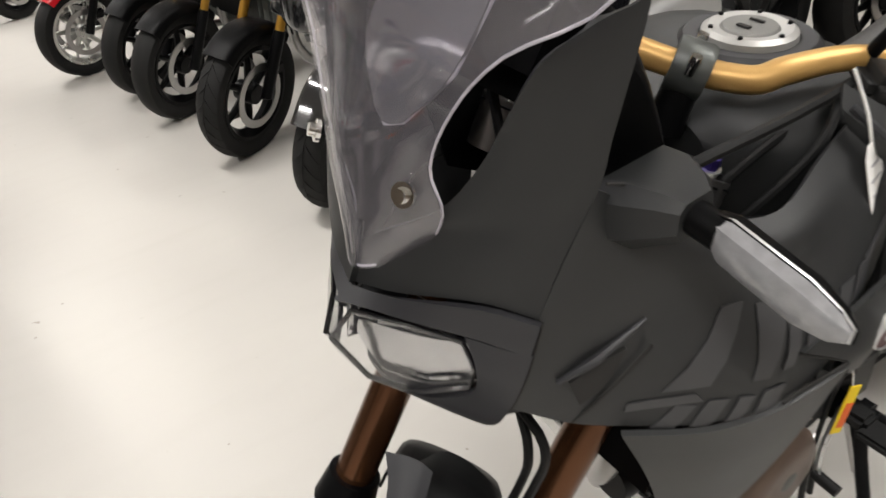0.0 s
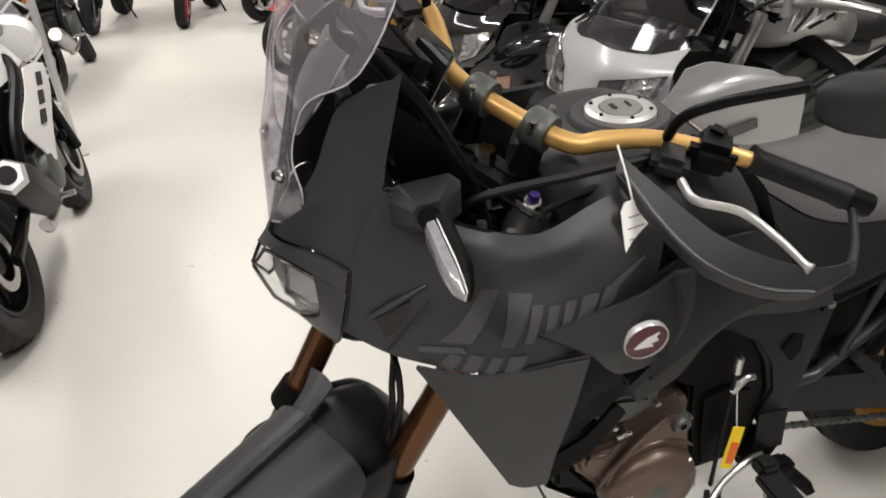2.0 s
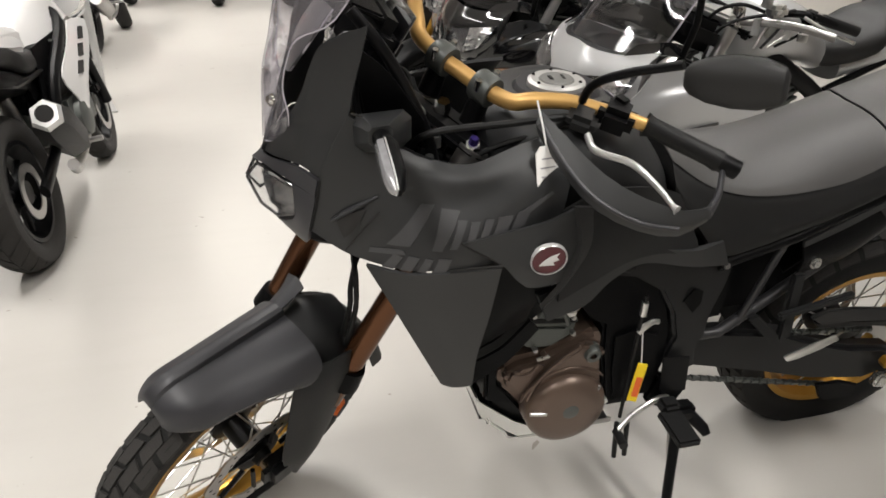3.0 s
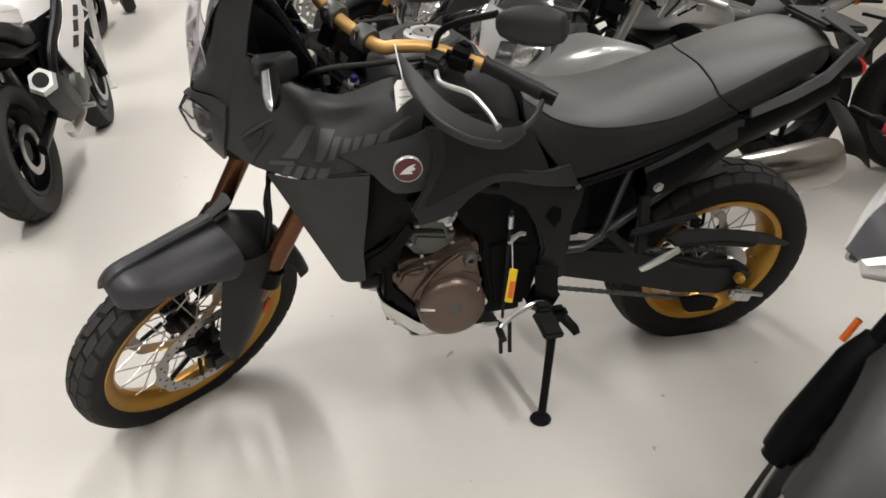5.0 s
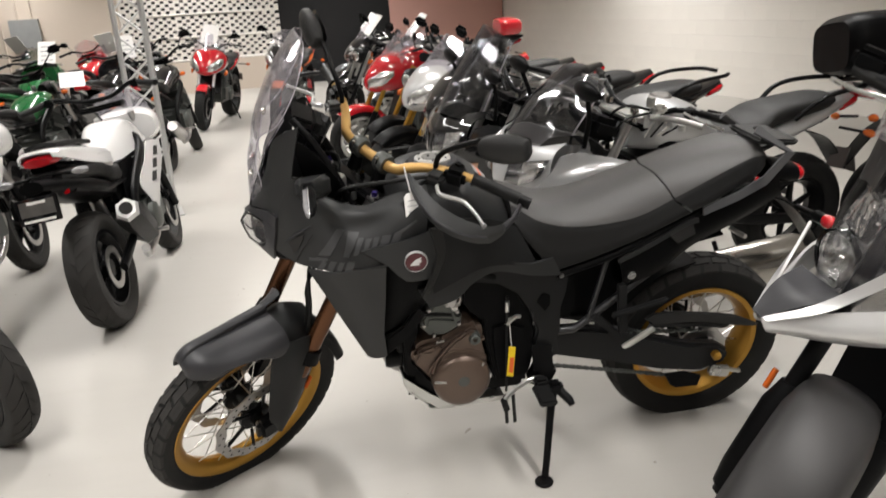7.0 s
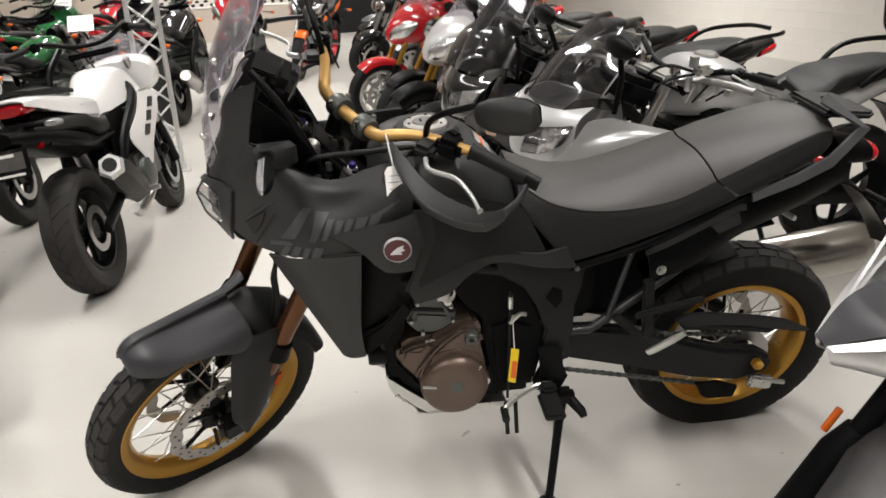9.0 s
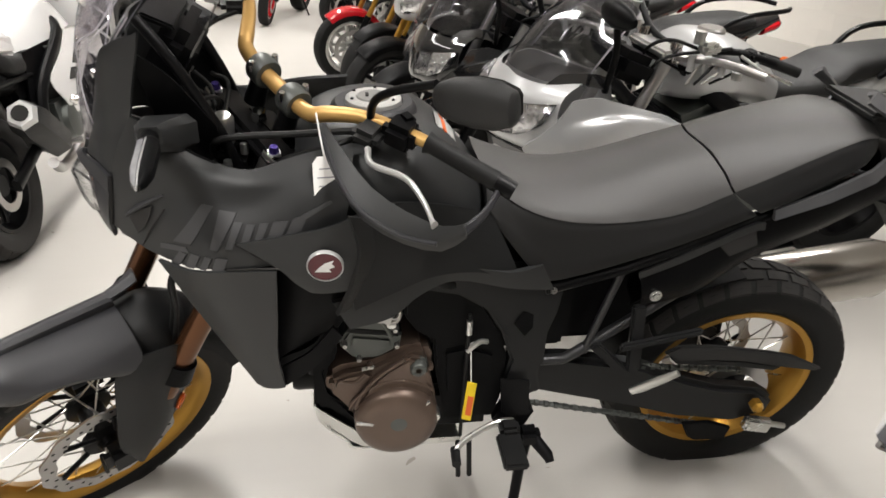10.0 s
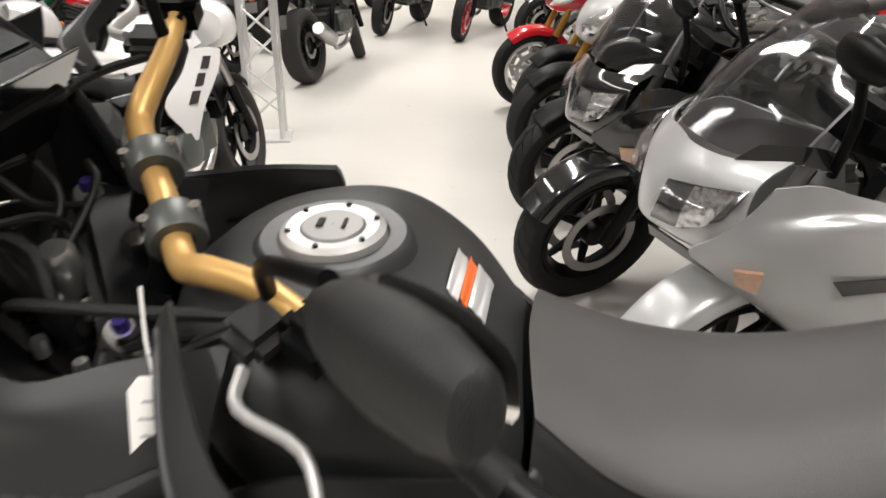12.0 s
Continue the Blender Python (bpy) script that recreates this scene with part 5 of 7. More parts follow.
part("gear_lever", tube([(.995, -.128, .330), (.955, -.140, .338), (.905, -.152, .322), (.868, -.168, .304), (.858, -.180, .298)], [.013, .010, .0085, .0085, .010], 10, 3, flat=.7), "alloy", hero, "polished gear lever")
part("gear_rubber", tube([(.858, -.170, .298), (.856, -.215, .296)], .0105, 10), "rubber", hero)
part("gear_linkage", tube([(.872, -.150, .318), (.876, -.148, .655)], .0042, 8), "rubber", hero)
part("linkage_joint", tube([(.876, -.150, .606), (.876, -.150, .640)], .007, 10), "alloy", hero)
for x in (.868, .894):
    part("cable_tail", tube([(x, -.150, .300), (x + .004, -.160, .200)], .0060, 8), "rubber", hero)
part("cable_clip", join(box(.884, -.148, .572, .026, .008, .018, .004, pose(0, 0, 0, 0, -30, 0)), tube([(.874, -.150, .560), (.900, -.148, .582), (.918, -.146, .580)], .006, 8, 3)), "alloy", hero, "silver cable clip")
part("stand_bracket", join(box(1.000, -.105, .335, .080, .05, .085, .014, pose(0, 0, 0, 0, 25, 0)), box(1.030, -.150, .305, .055, .045, .045, .012), tube([(1.040, -.150, .300), (1.072, -.185, .272), (1.076, -.198, .262)], [.016, .014, .010], 10)), "black_metal", hero, "black stand bracket")
part("side_stand", tube([(1.025, -.150, .300), (1.010, -.180, .230), (.975, -.255, .085), (.968, -.268, .055)], [.016, .0125, .0115, .012], 12, 3), "black_metal", hero, "black side stand, folded out")
part("stand_foot", lathe([(.001, .007), (.026, .006), (.030, 0), (.028, -.006), (.001, -.007)], 20, "z", (0, 0, 0)), "black_metal", hero, m=Matrix.Translation((.962, -.278, .042)) @ Matrix.Rotation(radians(-LEAN), 4, "X"))
part("stand_spring", tube([(1.015, -.130, .300), (1.000, -.185, .200)], .007, 8), "steel", hero)

# --- badges, labels, decals -------------------------------------------------------
side = dense(SIDE)
shroud = dense([[(.520, -.258, .868), (.585, -.268, .882), (.648, -.256, .905)], [(.532, -.250, .830), (.585, -.258, .828), (.640, -.250, .840)], [(.556, -.236, .785), (.592, -.242, .772), (.626, -.238, .800)]])
for sy in (-1, 1):
    c = Vector((.593, yy(sy, .2830, .87), .872))
    B = Matrix.Translation(c) @ pose(0, 0, 0, sy * -6, 0, sy * 4)
    bd = part("badge", lathe([(.001, sy * .004), (.028, sy * .003), (.0295, 0), (.0295, -sy * .004)], 36), "badge_red", hero, "round red badge", m=B)
    part("badge_ring", lathe([(.0290, sy * .004), (.0300, sy * .0048), (.0312, sy * .003), (.0312, -sy * .004)], 36), "light_silver", bd, m=B)
    wing = [(-.017, -.009), (-.011, -.001), (.000, .009), (.015, .015), (.011, .008), (.016, .002), (.006, -.003), (.010, -.009)]
    wp = [Vector((x, sy * .0058, z)) for x, z in wing]
    part("badge_emblem", plate(wp if sy > 0 else wp[::-1], .0012), "white_paint", bd, m=B)
# grey slanting decals, upper and lower row
def slant(x, z, w, h, lean_x, taper=1.0):
    return [(x, z), (x + w, z), (x + w + lean_x * h, z + h), (x + lean_x * h + w * (1 - taper), z + h)]


DECALS = [[(.338, .890), (.372, .896), (.414, .962), (.394, .962)], [(.404, .896), (.418, .897), (.452, .956), (.424, .958)], [(.430, .901), (.442, .902), (.462, .944), (.448, .944)], [(.454, .905), (.466, .906), (.482, .942), (.468, .942)], [(.476, .909), (.488, .910), (.504, .944), (.490, .944)],
          [(.498, .914), (.522, .918), (.536, .946), (.512, .946)], [(.530, .921), (.556, .927), (.568, .952), (.544, .950)], [(.562, .944), (.610, .968), (.606, .972), (.558, .953)],
          [(.312, .868), (.366, .880), (.362, .888), (.314, .878)], [(.330, .848), (.346, .850), (.362, .876), (.348, .876)], [(.356, .852), (.372, .853), (.386, .880), (.370, .880)], [(.382, .856), (.394, .857), (.406, .881), (.394, .881)], [(.404, .859), (.424, .861), (.434, .885), (.414, .884)]]
for q in DECALS:
    for sy in (-1, 1):
        cloud = side if sy < 0 else [Vector((p.x, 2 * mid(p.z) - p.y, p.z)) for p in side]
        part("decal", strip(cloud, q, 1, sy * .0022, 3, 3), "decal", hero)
TG = pose(.882, -.172, .440, 0, 4, -22)
part("warning_tag", box(0, 0, 0, .021, .002, .110, .001, TG), "yellow", hero, "yellow and red warning tag on a string")
part("warning_panel", box(.001, -.0016, -.012, .013, .0012, .056, 0, TG), "label_red", hero)
part("tag_string", tube([(.882, -.152, .570), (.883, -.158, .540), (.884, -.170, .490)], .0012, 6), "paper", hero)
# key tag hung from the clutch cable
TAGP = Vector((.600, -.220, 1.006))
tagm = Matrix.Translation(TAGP) @ pose(0, 0, 0, -20, 4, 14) @ Matrix.Scale(1.2, 4)
kt = thing("price_tag", pose(0, 0, 0, LEAN, 0, 0), "white paper price tag tied to a cable with string", "tag")
o = [(-.016, -.030), (.016, -.030), (.018, -.027), (.018, .020), (.011, .029), (-.011, .029), (-.018, .020), (-.018, -.027)]
part("card", plate([Vector((x, 0, z)) for x, z in o][::-1], .0012), "paper", kt, m=tagm)
for z, w in ((.012, .018), (.0, .024), (-.012, .022), (-.022, .026)):
    part("print_line", box(0, -.0012, z, w, .0006, .0018, 0), "ink", kt, m=tagm)
part("string", tube([TAGP + Vector((0, .010, .026)), TAGP + Vector((-.006, .020, .060)), TAGP + Vector((-.012, .040, .098))], .0016, 6, 3), "paper", kt)
# ---------------------------------------------------------------- parked motorcycles
def wheel_profile(r, w, dish=0.6):
    """Tyre section, closed, from the bead round the tread and back."""
    rb = r - w * 0.62 - 0.012
    return [(rb, -w * 0.30), (rb + 0.012, -w * 0.40), (r - w * 0.36, -w * 0.50), (r - w * 0.17, -w * 0.47), (r - w * 0.05, -w * 0.30), (r, 0),
            (r - w * 0.05, w * 0.30), (r - w * 0.17, w * 0.47), (r - w * 0.36, w * 0.50), (rb + 0.012, w * 0.40), (rb, w * 0.30)], rb


def cast_wheel(name, parent, c, r, w, rim_mat, tyre_mat, spokes, disc, M4, front, tread=False):
    prof, rb = wheel_profile(r, w)
    T = M4 @ Matrix.Translation(c)
    bm = lathe([(rb + .004, -w * .38), (rb + .004, -w * .30), (rb - .02, -w * .24), (rb - .028, 0), (rb - .02, w * .24), (rb + .004, w * .30), (rb + .004, w * .38), (rb - .012, w * .38), (rb - .04, 0), (rb - .012, -w * .38)], 44, closed=True)
    wh = part(name, bm, rim_mat, parent, m=T)
    part("hub", lathe([(0.001, -.05), (.045, -.05), (.05, -.03), (.05, .03), (.045, .05), (.001, .05)], 20), rim_mat, wh, m=T)
    for s in range(spokes):
        a = 2 * math.pi * s / spokes + 0.3
        b = a + 0.16
        part("wheel_spoke", tube([(0.04 * math.cos(a), 0, .04 * math.sin(a)), ((rb - .03) * math.cos(b), 0, (rb - .03) * math.sin(b))], [.020, .013], 8), rim_mat, wh, m=T)
    part("tyre", lathe(prof, 56), tyre_mat, wh, m=T)
    if tread:
        tb, n, ys = bmesh.new(), 26, [0.02, .14, .26, .37, .455]
        for k in range(n):
            for sy in (-1, 1):
                lo, hi = [], []
                for f in ys:
                    drop = w * (.17 * (f / .47) ** 2)
                    for s in (-.43, .43):
                        a = 2 * math.pi * (k + s + (.5 if sy > 0 else 0) + 2.1 * f) / n
                        lo.append(tb.verts.new(((r - drop - .004) * math.cos(a), sy * f * w, (r - drop - .004) * math.sin(a))))
                        hi.append(tb.verts.new(((r - drop + .0035) * math.cos(a), sy * f * w, (r - drop + .0035) * math.sin(a))))
                for i in range(0, 2 * len(ys) - 2, 2):
                    tb.faces.new((hi[i], hi[i + 1], hi[i + 3], hi[i + 2]))
                    tb.faces.new((lo[i], hi[i], hi[i + 2], lo[i + 2]))
                    tb.faces.new((lo[i + 1], lo[i + 3], hi[i + 3], hi[i + 1]))
                tb.faces.new((lo[0], lo[1], hi[1], hi[0]))
                tb.faces.new((lo[-2], hi[-2], hi[-1], lo[-1]))
        part("tread", tb, tyre_mat, wh, m=T, angle=25)["kind"] = "stuff"
    for sy in ((-1, 1) if front else (1,)):
        if disc:
            dd = lathe([(disc, sy * .062), (disc, sy * .067), (disc - .035, sy * .067), (disc - .035, sy * .062)], 40, closed=True)
            part("brake_disc", dd, "steel", wh, m=T)
    return wh


def motorcycle(m, label, paint="gloss_black", paint2=None, fairing="full", screen="screen", case="black_plastic", L=1.45, rf=0.30, rr=0.315, wf=0.12, wr=0.17, rim="black_metal", fork="steel",
               steer=22, tyre="tyre", tank_h=1.0, seat_h=0.82, tail=1.0, muffler="steel", topcase=False, rack=False, bars="black_metal", tag=False, group="parked motorcycles", exhaust_side=1, spokes=6, lean=7, fender=None, fender_arc=(40, 128), tread=False, mirrors=True, low=False, signals=True):
    paint2 = paint2 or paint
    root = thing("motorcycle", m @ pose(0, 0, 0, lean, 0, 0), label, "motorcycle", group)
    # steering
    rake = radians(25)
    head = Vector((0.10 + 0.9 * math.tan(rake) - 0.06, 0, 0.92))
    ax = Vector((math.sin(rake), 0, math.cos(rake)))
    S = Matrix.Translation(head) @ Matrix.Rotation(radians(steer), 4, ax) @ Matrix.Translation(-head)
    S0 = Matrix.Identity(4)
    cast_wheel("front_wheel", root, (0, 0, rf), rf, wf, rim, tyre, spokes, 0.15, S, True, tread)
    cast_wheel("rear_wheel", root, (L, 0, rr), rr, wr, rim, tyre, spokes, 0.11, S0, False, tread)
    for sy in (-1, 1):
        a = Vector((0.0, sy * 0.10, rf))
        part("fork_leg", tube([a, a + ax * 0.30], .027, 12), "black_metal", root, m=S)
        part("fork_tube", tube([a + ax * 0.28, a + ax * 0.74], .021, 12), fork, root, m=S)
        part("brake_caliper", box(0.10, sy * .085, rf + .10, .09, .04, .06, .012), "black_metal", root, m=S)
    rows = [[Vector((p.x, y, p.z)) for y in (-wf * .62, -wf * .5, 0, wf * .5, wf * .62)] for p in arc(0, rf, rf + .025, *fender_arc, 7)]
    for r in rows:
        for k in (0, 4):
            r[k] = r[k] + (Vector((0, 0, rf)) - Vector((r[k].x, 0, r[k].z))).normalized() * .05
        for k in (1, 3):
            r[k] = r[k] + (Vector((0, 0, rf)) - Vector((r[k].x, 0, r[k].z))).normalized() * .008
    part("front_fender", net(rows, .004), fender or paint2, root, m=S)
    # engine, frame, swing arm
    eng = box(0.72, 0, 0.44, 0.46, 0.34, 0.26, .05, seg=3)
    cyl = box(0.60, 0, 0.66, 0.22, 0.32, 0.26, .03, pose(0, 0, 0, 0, -20, 0))
    for k in range(4):
        part("cooling_fin", box(0.585 + .018 * k, 0, 0.60 + k * .035, 0.26, 0.36, .012, .003, pose(0, 0, 0, 0, -20, 0)), "dark_alloy", root)
    part("engine", eng, "dark_alloy", root)
    part("cylinder", cyl, "dark_alloy", root)
    for sy in (-1, 1):
        part("engine_cover", lathe([(.001, sy * .205), (.06, sy * .205), (.085, sy * .195), (.095, sy * .16)], 24, centre=(0.78, 0, 0.42)), "dark_alloy", root)
        part("frame_beam", tube([(head.x + .04, sy * .05, .88), (0.62, sy * .17, .80), (0.92, sy * .15, .60), (0.98, sy * .13, .38)], .032, 10, 4, flat=.7), "black_metal", root)
        part("swingarm", tube([(0.98, sy * .11, .40), (1.2, sy * .13, .36), (L + .04, sy * .12, rr)], .03, 10, 3, flat=.6), "black_metal", root)
        part("footpeg", tube([(0.98, sy * .17, .36), (0.98, sy * .28, .36)], .012, 8), "steel", root)
        part("subframe_tube", tube([(0.92, sy * .12, .66), (1.25, sy * .12, seat_h - .06), (1.55, sy * .09, seat_h + .02)], .014, 8), "black_metal", root)
    part("radiator", box(0.42, 0, 0.60, 0.05, 0.30, 0.30, .01, pose(0, 0, 0, 0, 18, 0)), "black_metal", root)
    # tank, seat, tail
    part("tank", body([(0.42, 0, tank_h - .13, .07, .07, 2.4), (0.50, 0, tank_h - .10, .15, .11, 2.6), (0.62, 0, tank_h - .10, .18, .115, 2.6), (0.76, 0, tank_h - .13, .16, .105, 2.5), (0.90, 0, seat_h - .03, .10, .07, 2.4)], 24), paint, root)
    part("tank_cap", lathe([(.001, .016), (.04, .016), (.05, .008), (.052, -.01)], 24, "z", (0.62, 0, tank_h + .01)), "steel", root)
    part("seat", body([(0.84, 0, seat_h - .02, .09, .05, 2.6), (0.95, 0, seat_h - .03, .13, .055, 2.8), (1.12, 0, seat_h, .15, .055, 3), (1.22, 0, seat_h + .05, .13, .05, 2.8), (1.5, 0, seat_h + .08, .11, .045, 2.8), (1.6, 0, seat_h + .09, .08, .03, 2.4)], 20), "seat_dark", root)
    part("tail_cowl", body([(1.0, 0, seat_h - .10, .10, .05, 2.6), (1.25, 0, seat_h - .04, .135, .055, 2.6), (1.5, 0, seat_h + .03, .12, .05, 2.4), (1.5 + .26 * tail, 0, seat_h + .09, .05, .03, 2.2)], 20), paint2, root)
    if signals:
        part("tail_light", body([(1.5 + .16 * tail, 0, seat_h + .05, .085, .028, 2.4), (1.5 + .24 * tail, 0, seat_h + .07, .075, .028, 2.4), (1.5 + .275 * tail, 0, seat_h + .08, .05, .016, 2.2)], 16), "red_lens", root)
        part("rear_fender", net([[(1.42, y, seat_h - .04) for y in (-.07, 0, .07)], [(1.62, y, seat_h - .12) for y in (-.07, 0, .07)], [(1.78, y, seat_h - .30) for y in (-.06, 0, .06)]], .006), "black_plastic", root)
        pl = box(1.80, 0, seat_h - .26, .008, .19, .11, .003, pose(0, 0, 0, 0, -20, 0))
        part("number_plate", pl, "plate", root)
    for sy in (-1, 1) if signals else ():
        part("rear_signal_stalk", tube([(1.68, sy * .06, seat_h - .06), (1.72, sy * .17, seat_h - .06)], .008, 8), "rubber", root)
        part("rear_signal", ball((1.73, sy * .20, seat_h - .06), .02, .038, .02), "orange_lens", root)
    # exhaust
    es = exhaust_side
    part("exhaust_pipe", tube([(0.50, es * .06, .62), (0.38, es * .08, .46), (0.48, es * .07, .26), (0.85, es * .10, .22), (1.08, es * .16, .30)], .024, 10, 4), "steel", root)
    d = Vector((.46, es * .05, .18)).normalized()
    p0 = Vector((1.08, es * .165, .31))
    if muffler:
        part("muffler", tube([p0, p0 + d * .05, p0 + d * .36, p0 + d * .42], [.03, .062, .066, .05], 16), muffler, root)
    part("kickstand", tube([(0.90, -.16, .30), (0.96, -.27, .035), (0.99, -.28, .02)], .012, 8), "black_metal", root)
    # bars and mirrors
    top = head + ax * (.01 if low else .12)
    hb = [(top.x + .20, -.36, top.z + .07), (top.x + .06, -.22, top.z + .10), (top.x, -.08, top.z + .05), (top.x, .08, top.z + .05), (top.x + .06, .22, top.z + .10), (top.x + .20, .36, top.z + .07)]
    part("handlebar", tube(hb, .0125, 10, 4), bars, root, m=S)
    part("top_yoke", box(top.x - .01, 0, top.z, .10, .26, .03, .012), "black_metal", root, m=S)
    for sy in (-1, 1):
        part("grip", tube([(top.x + .12, sy * .27, top.z + .09), (top.x + .205, sy * .37, top.z + .07)], .018, 10), "rubber", root, m=S)
        part("lever", tube([(top.x + .04, sy * .24, top.z + .10), (top.x + .06, sy * .33, top.z + .08), (top.x + .12, sy * .40, top.z + .06)], .006, 8, 3), "alloy", root, m=S)
        part("switch_box", box(top.x + .09, sy * .24, top.z + .09, .05, .05, .045, .01), "black_plastic", root, m=S)
        mx = top.x - .05 if fairing != "none" else top.x + .05
        if not mirrors:
            continue
        part("mirror_stalk", tube([(mx + .05, sy * .22, top.z + .10), (mx, sy * .30, top.z + .20)], .006, 8), "black_metal", root, m=S if fairing == "none" else S0)
        part("mirror", box(mx, sy * .335, top.z + .215, .030, .125, .070, .022, pose(0, 0, 0, sy * 10, 10, sy * 12), seg=3), "black_plastic", root, m=S if fairing == "none" else S0)
    part("cable", tube([(top.x + .10, -.2, top.z + .08), (top.x - .12, -.12, top.z + .02), (top.x - .05, .02, top.z - .2)], .006, 6, 5), "rubber", root)
    # front end
    if fairing == "none":
        part("headlight_shell", body([(head.x - .30, 0, .90, .07, .07, 2), (head.x - .24, 0, .90, .10, .095, 2.2), (head.x - .10, 0, .91, .05, .06, 2)], 20), "black_metal", root, m=S)
        part("headlight", ball((head.x - .285, 0, .90), .03, .075, .07), "reflector", root, m=S)
        part("instrument", box(head.x - .10, 0, 1.06, .06, .16, .08, .02, pose(0, 0, 0, 0, 30, 0)), "black_plastic", root, m=S)
        for sy in (-1, 1):
            part("front_signal", ball((head.x - .16, sy * .17, .86), .022, .035, .022), "orange_lens", root, m=S)
            part("signal_stalk", tube([(head.x - .15, sy * .08, .86), (head.x - .16, sy * .15, .86)], .008, 8), "rubber", root, m=S)
    elif fairing in ("full", "half"):
        nx = head.x - .44 if fairing == "full" else head.x - .38
        part("nose_cowl", body([(nx, 0, .80, .03, .04, 2), (nx + .05, 0, .82, .12, .10, 2.3), (nx + .16, 0, .87, .19, .16, 2.4), (nx + .30, 0, .90, .23, .17, 2.6), (nx + .42, 0, .90, .23, .13, 2.8)], 26), paint, root)
        for sy in (-1, 1):
            part("headlight", body([(nx + .015, sy * .05, .80, .03, .03, 2), (nx + .05, sy * .09, .825, .045, .055, 2.2), (nx + .14, sy * .145, .87, .06, .065, 2.2), (nx + .22, sy * .19, .91, .03, .03, 2)], 16), "reflector", root)
            part("headlight_lens", body([(nx + .008, sy * .05, .80, .032, .034, 2), (nx + .044, sy * .092, .826, .05, .06, 2.2), (nx + .135, sy * .15, .872, .066, .070, 2.2), (nx + .22, sy * .196, .91, .034, .034, 2)], 16), "clear_lens", root)
            part("front_signal", body([(nx + .24, sy * .225, .74, .01, .02, 2), (nx + .29, sy * .235, .75, .018, .034, 2), (nx + .36, sy * .235, .76, .01, .015, 2)], 12), "orange_lens", root)
        sc = [[(nx + .13, y, .985 - abs(y) * .45) for y in (-.20, -.12, 0, .12, .20)], [(nx + .24, y, 1.13 - abs(y) * .35) for y in (-.21, -.13, 0, .13, .21)], [(nx + .36, y, 1.26 - abs(y) * .4) for y in (-.17, -.11, 0, .11, .17)]]
        part("windscreen", net([[Vector(p) + Vector((abs(p[1]) * .5, 0, 0)) for p in r] for r in sc], .004), screen, root)
        part("dashboard", box(nx + .34, 0, .98, .12, .22, .09, .03, pose(0, 0, 0, 0, 25, 0)), "black_plastic", root)
        if fairing == "full":
            for sy in (-1, 1):
                rows = [[(nx + .16, sy * .20, .90), (nx + .36, sy * .27, .92), (nx + .56, sy * .26, .86), (nx + .74, sy * .22, .80)],
                        [(nx + .16, sy * .20, .76), (nx + .36, sy * .285, .76), (nx + .56, sy * .275, .72), (nx + .76, sy * .24, .68)],
                        [(nx + .24, sy * .18, .60), (nx + .38, sy * .25, .56), (nx + .58, sy * .25, .52), (nx + .80, sy * .22, .50)],
                        [(nx + .36, sy * .12, .42), (nx + .46, sy * .17, .34), (nx + .66, sy * .18, .30), (nx + .90, sy * .15, .28)]]
                part("side_fairing", net([[Vector(p) for p in r] for r in rows], .005), paint, root)
    if topcase:
        part("rack", box(1.62, 0, seat_h + .13, .30, .22, .02, .008), "black_metal", root)
        k = 1.0 if case == "black_plastic" else .62
        part("top_case", body([(1.46, 0, seat_h + .14 + .16 * k, .17 * k, .13 * k, 4), (1.52, 0, seat_h + .14 + .16 * k, .24 * k, .15 * k, 4), (1.52 + .26 * k, 0, seat_h + .14 + .16 * k, .24 * k, .15 * k, 4), (1.52 + .34 * k, 0, seat_h + .14 + .15 * k, .20 * k, .12 * k, 4)], 28), case, root)
    if rack:
        for sy in (-1, 1):
            part("grab_rail", tube([(1.30, sy * .14, seat_h + .04), (1.45, sy * .16, seat_h + .14), (1.70, sy * .13, seat_h + .16), (1.80, sy * .05, seat_h + .15)], .012, 8, 4), "black_metal", root)
    if tag:
        part("price_sheet", box(head.x + .0, 0, 1.25, .006, .22, .30, 0, pose(0, 0, 0, 0, 40, 0)), "paper", root)
    return root


def panel(root, name, rows, material, thick=0.005, label="", pair=True):
    part(name, net([[Vector(p) for p in r] for r in rows], thick), material, root, label)
    if pair:
        part(name, net([[Vector((p[0], -p[1], p[2])) for p in r] for r in rows], thick), material, root, label)


def across(rows):
    """Half rows from one side to the middle, mirrored to full rows."""
    return [[Vector(p) for p in r] + [Vector((p[0], -p[1], p[2])) for p in r[-2::-1]] for r in rows]


def moved(rows, dx, dz=0.0):
    return [[(p[0] + dx, p[1], p[2] + dz) for p in r] for r in rows]


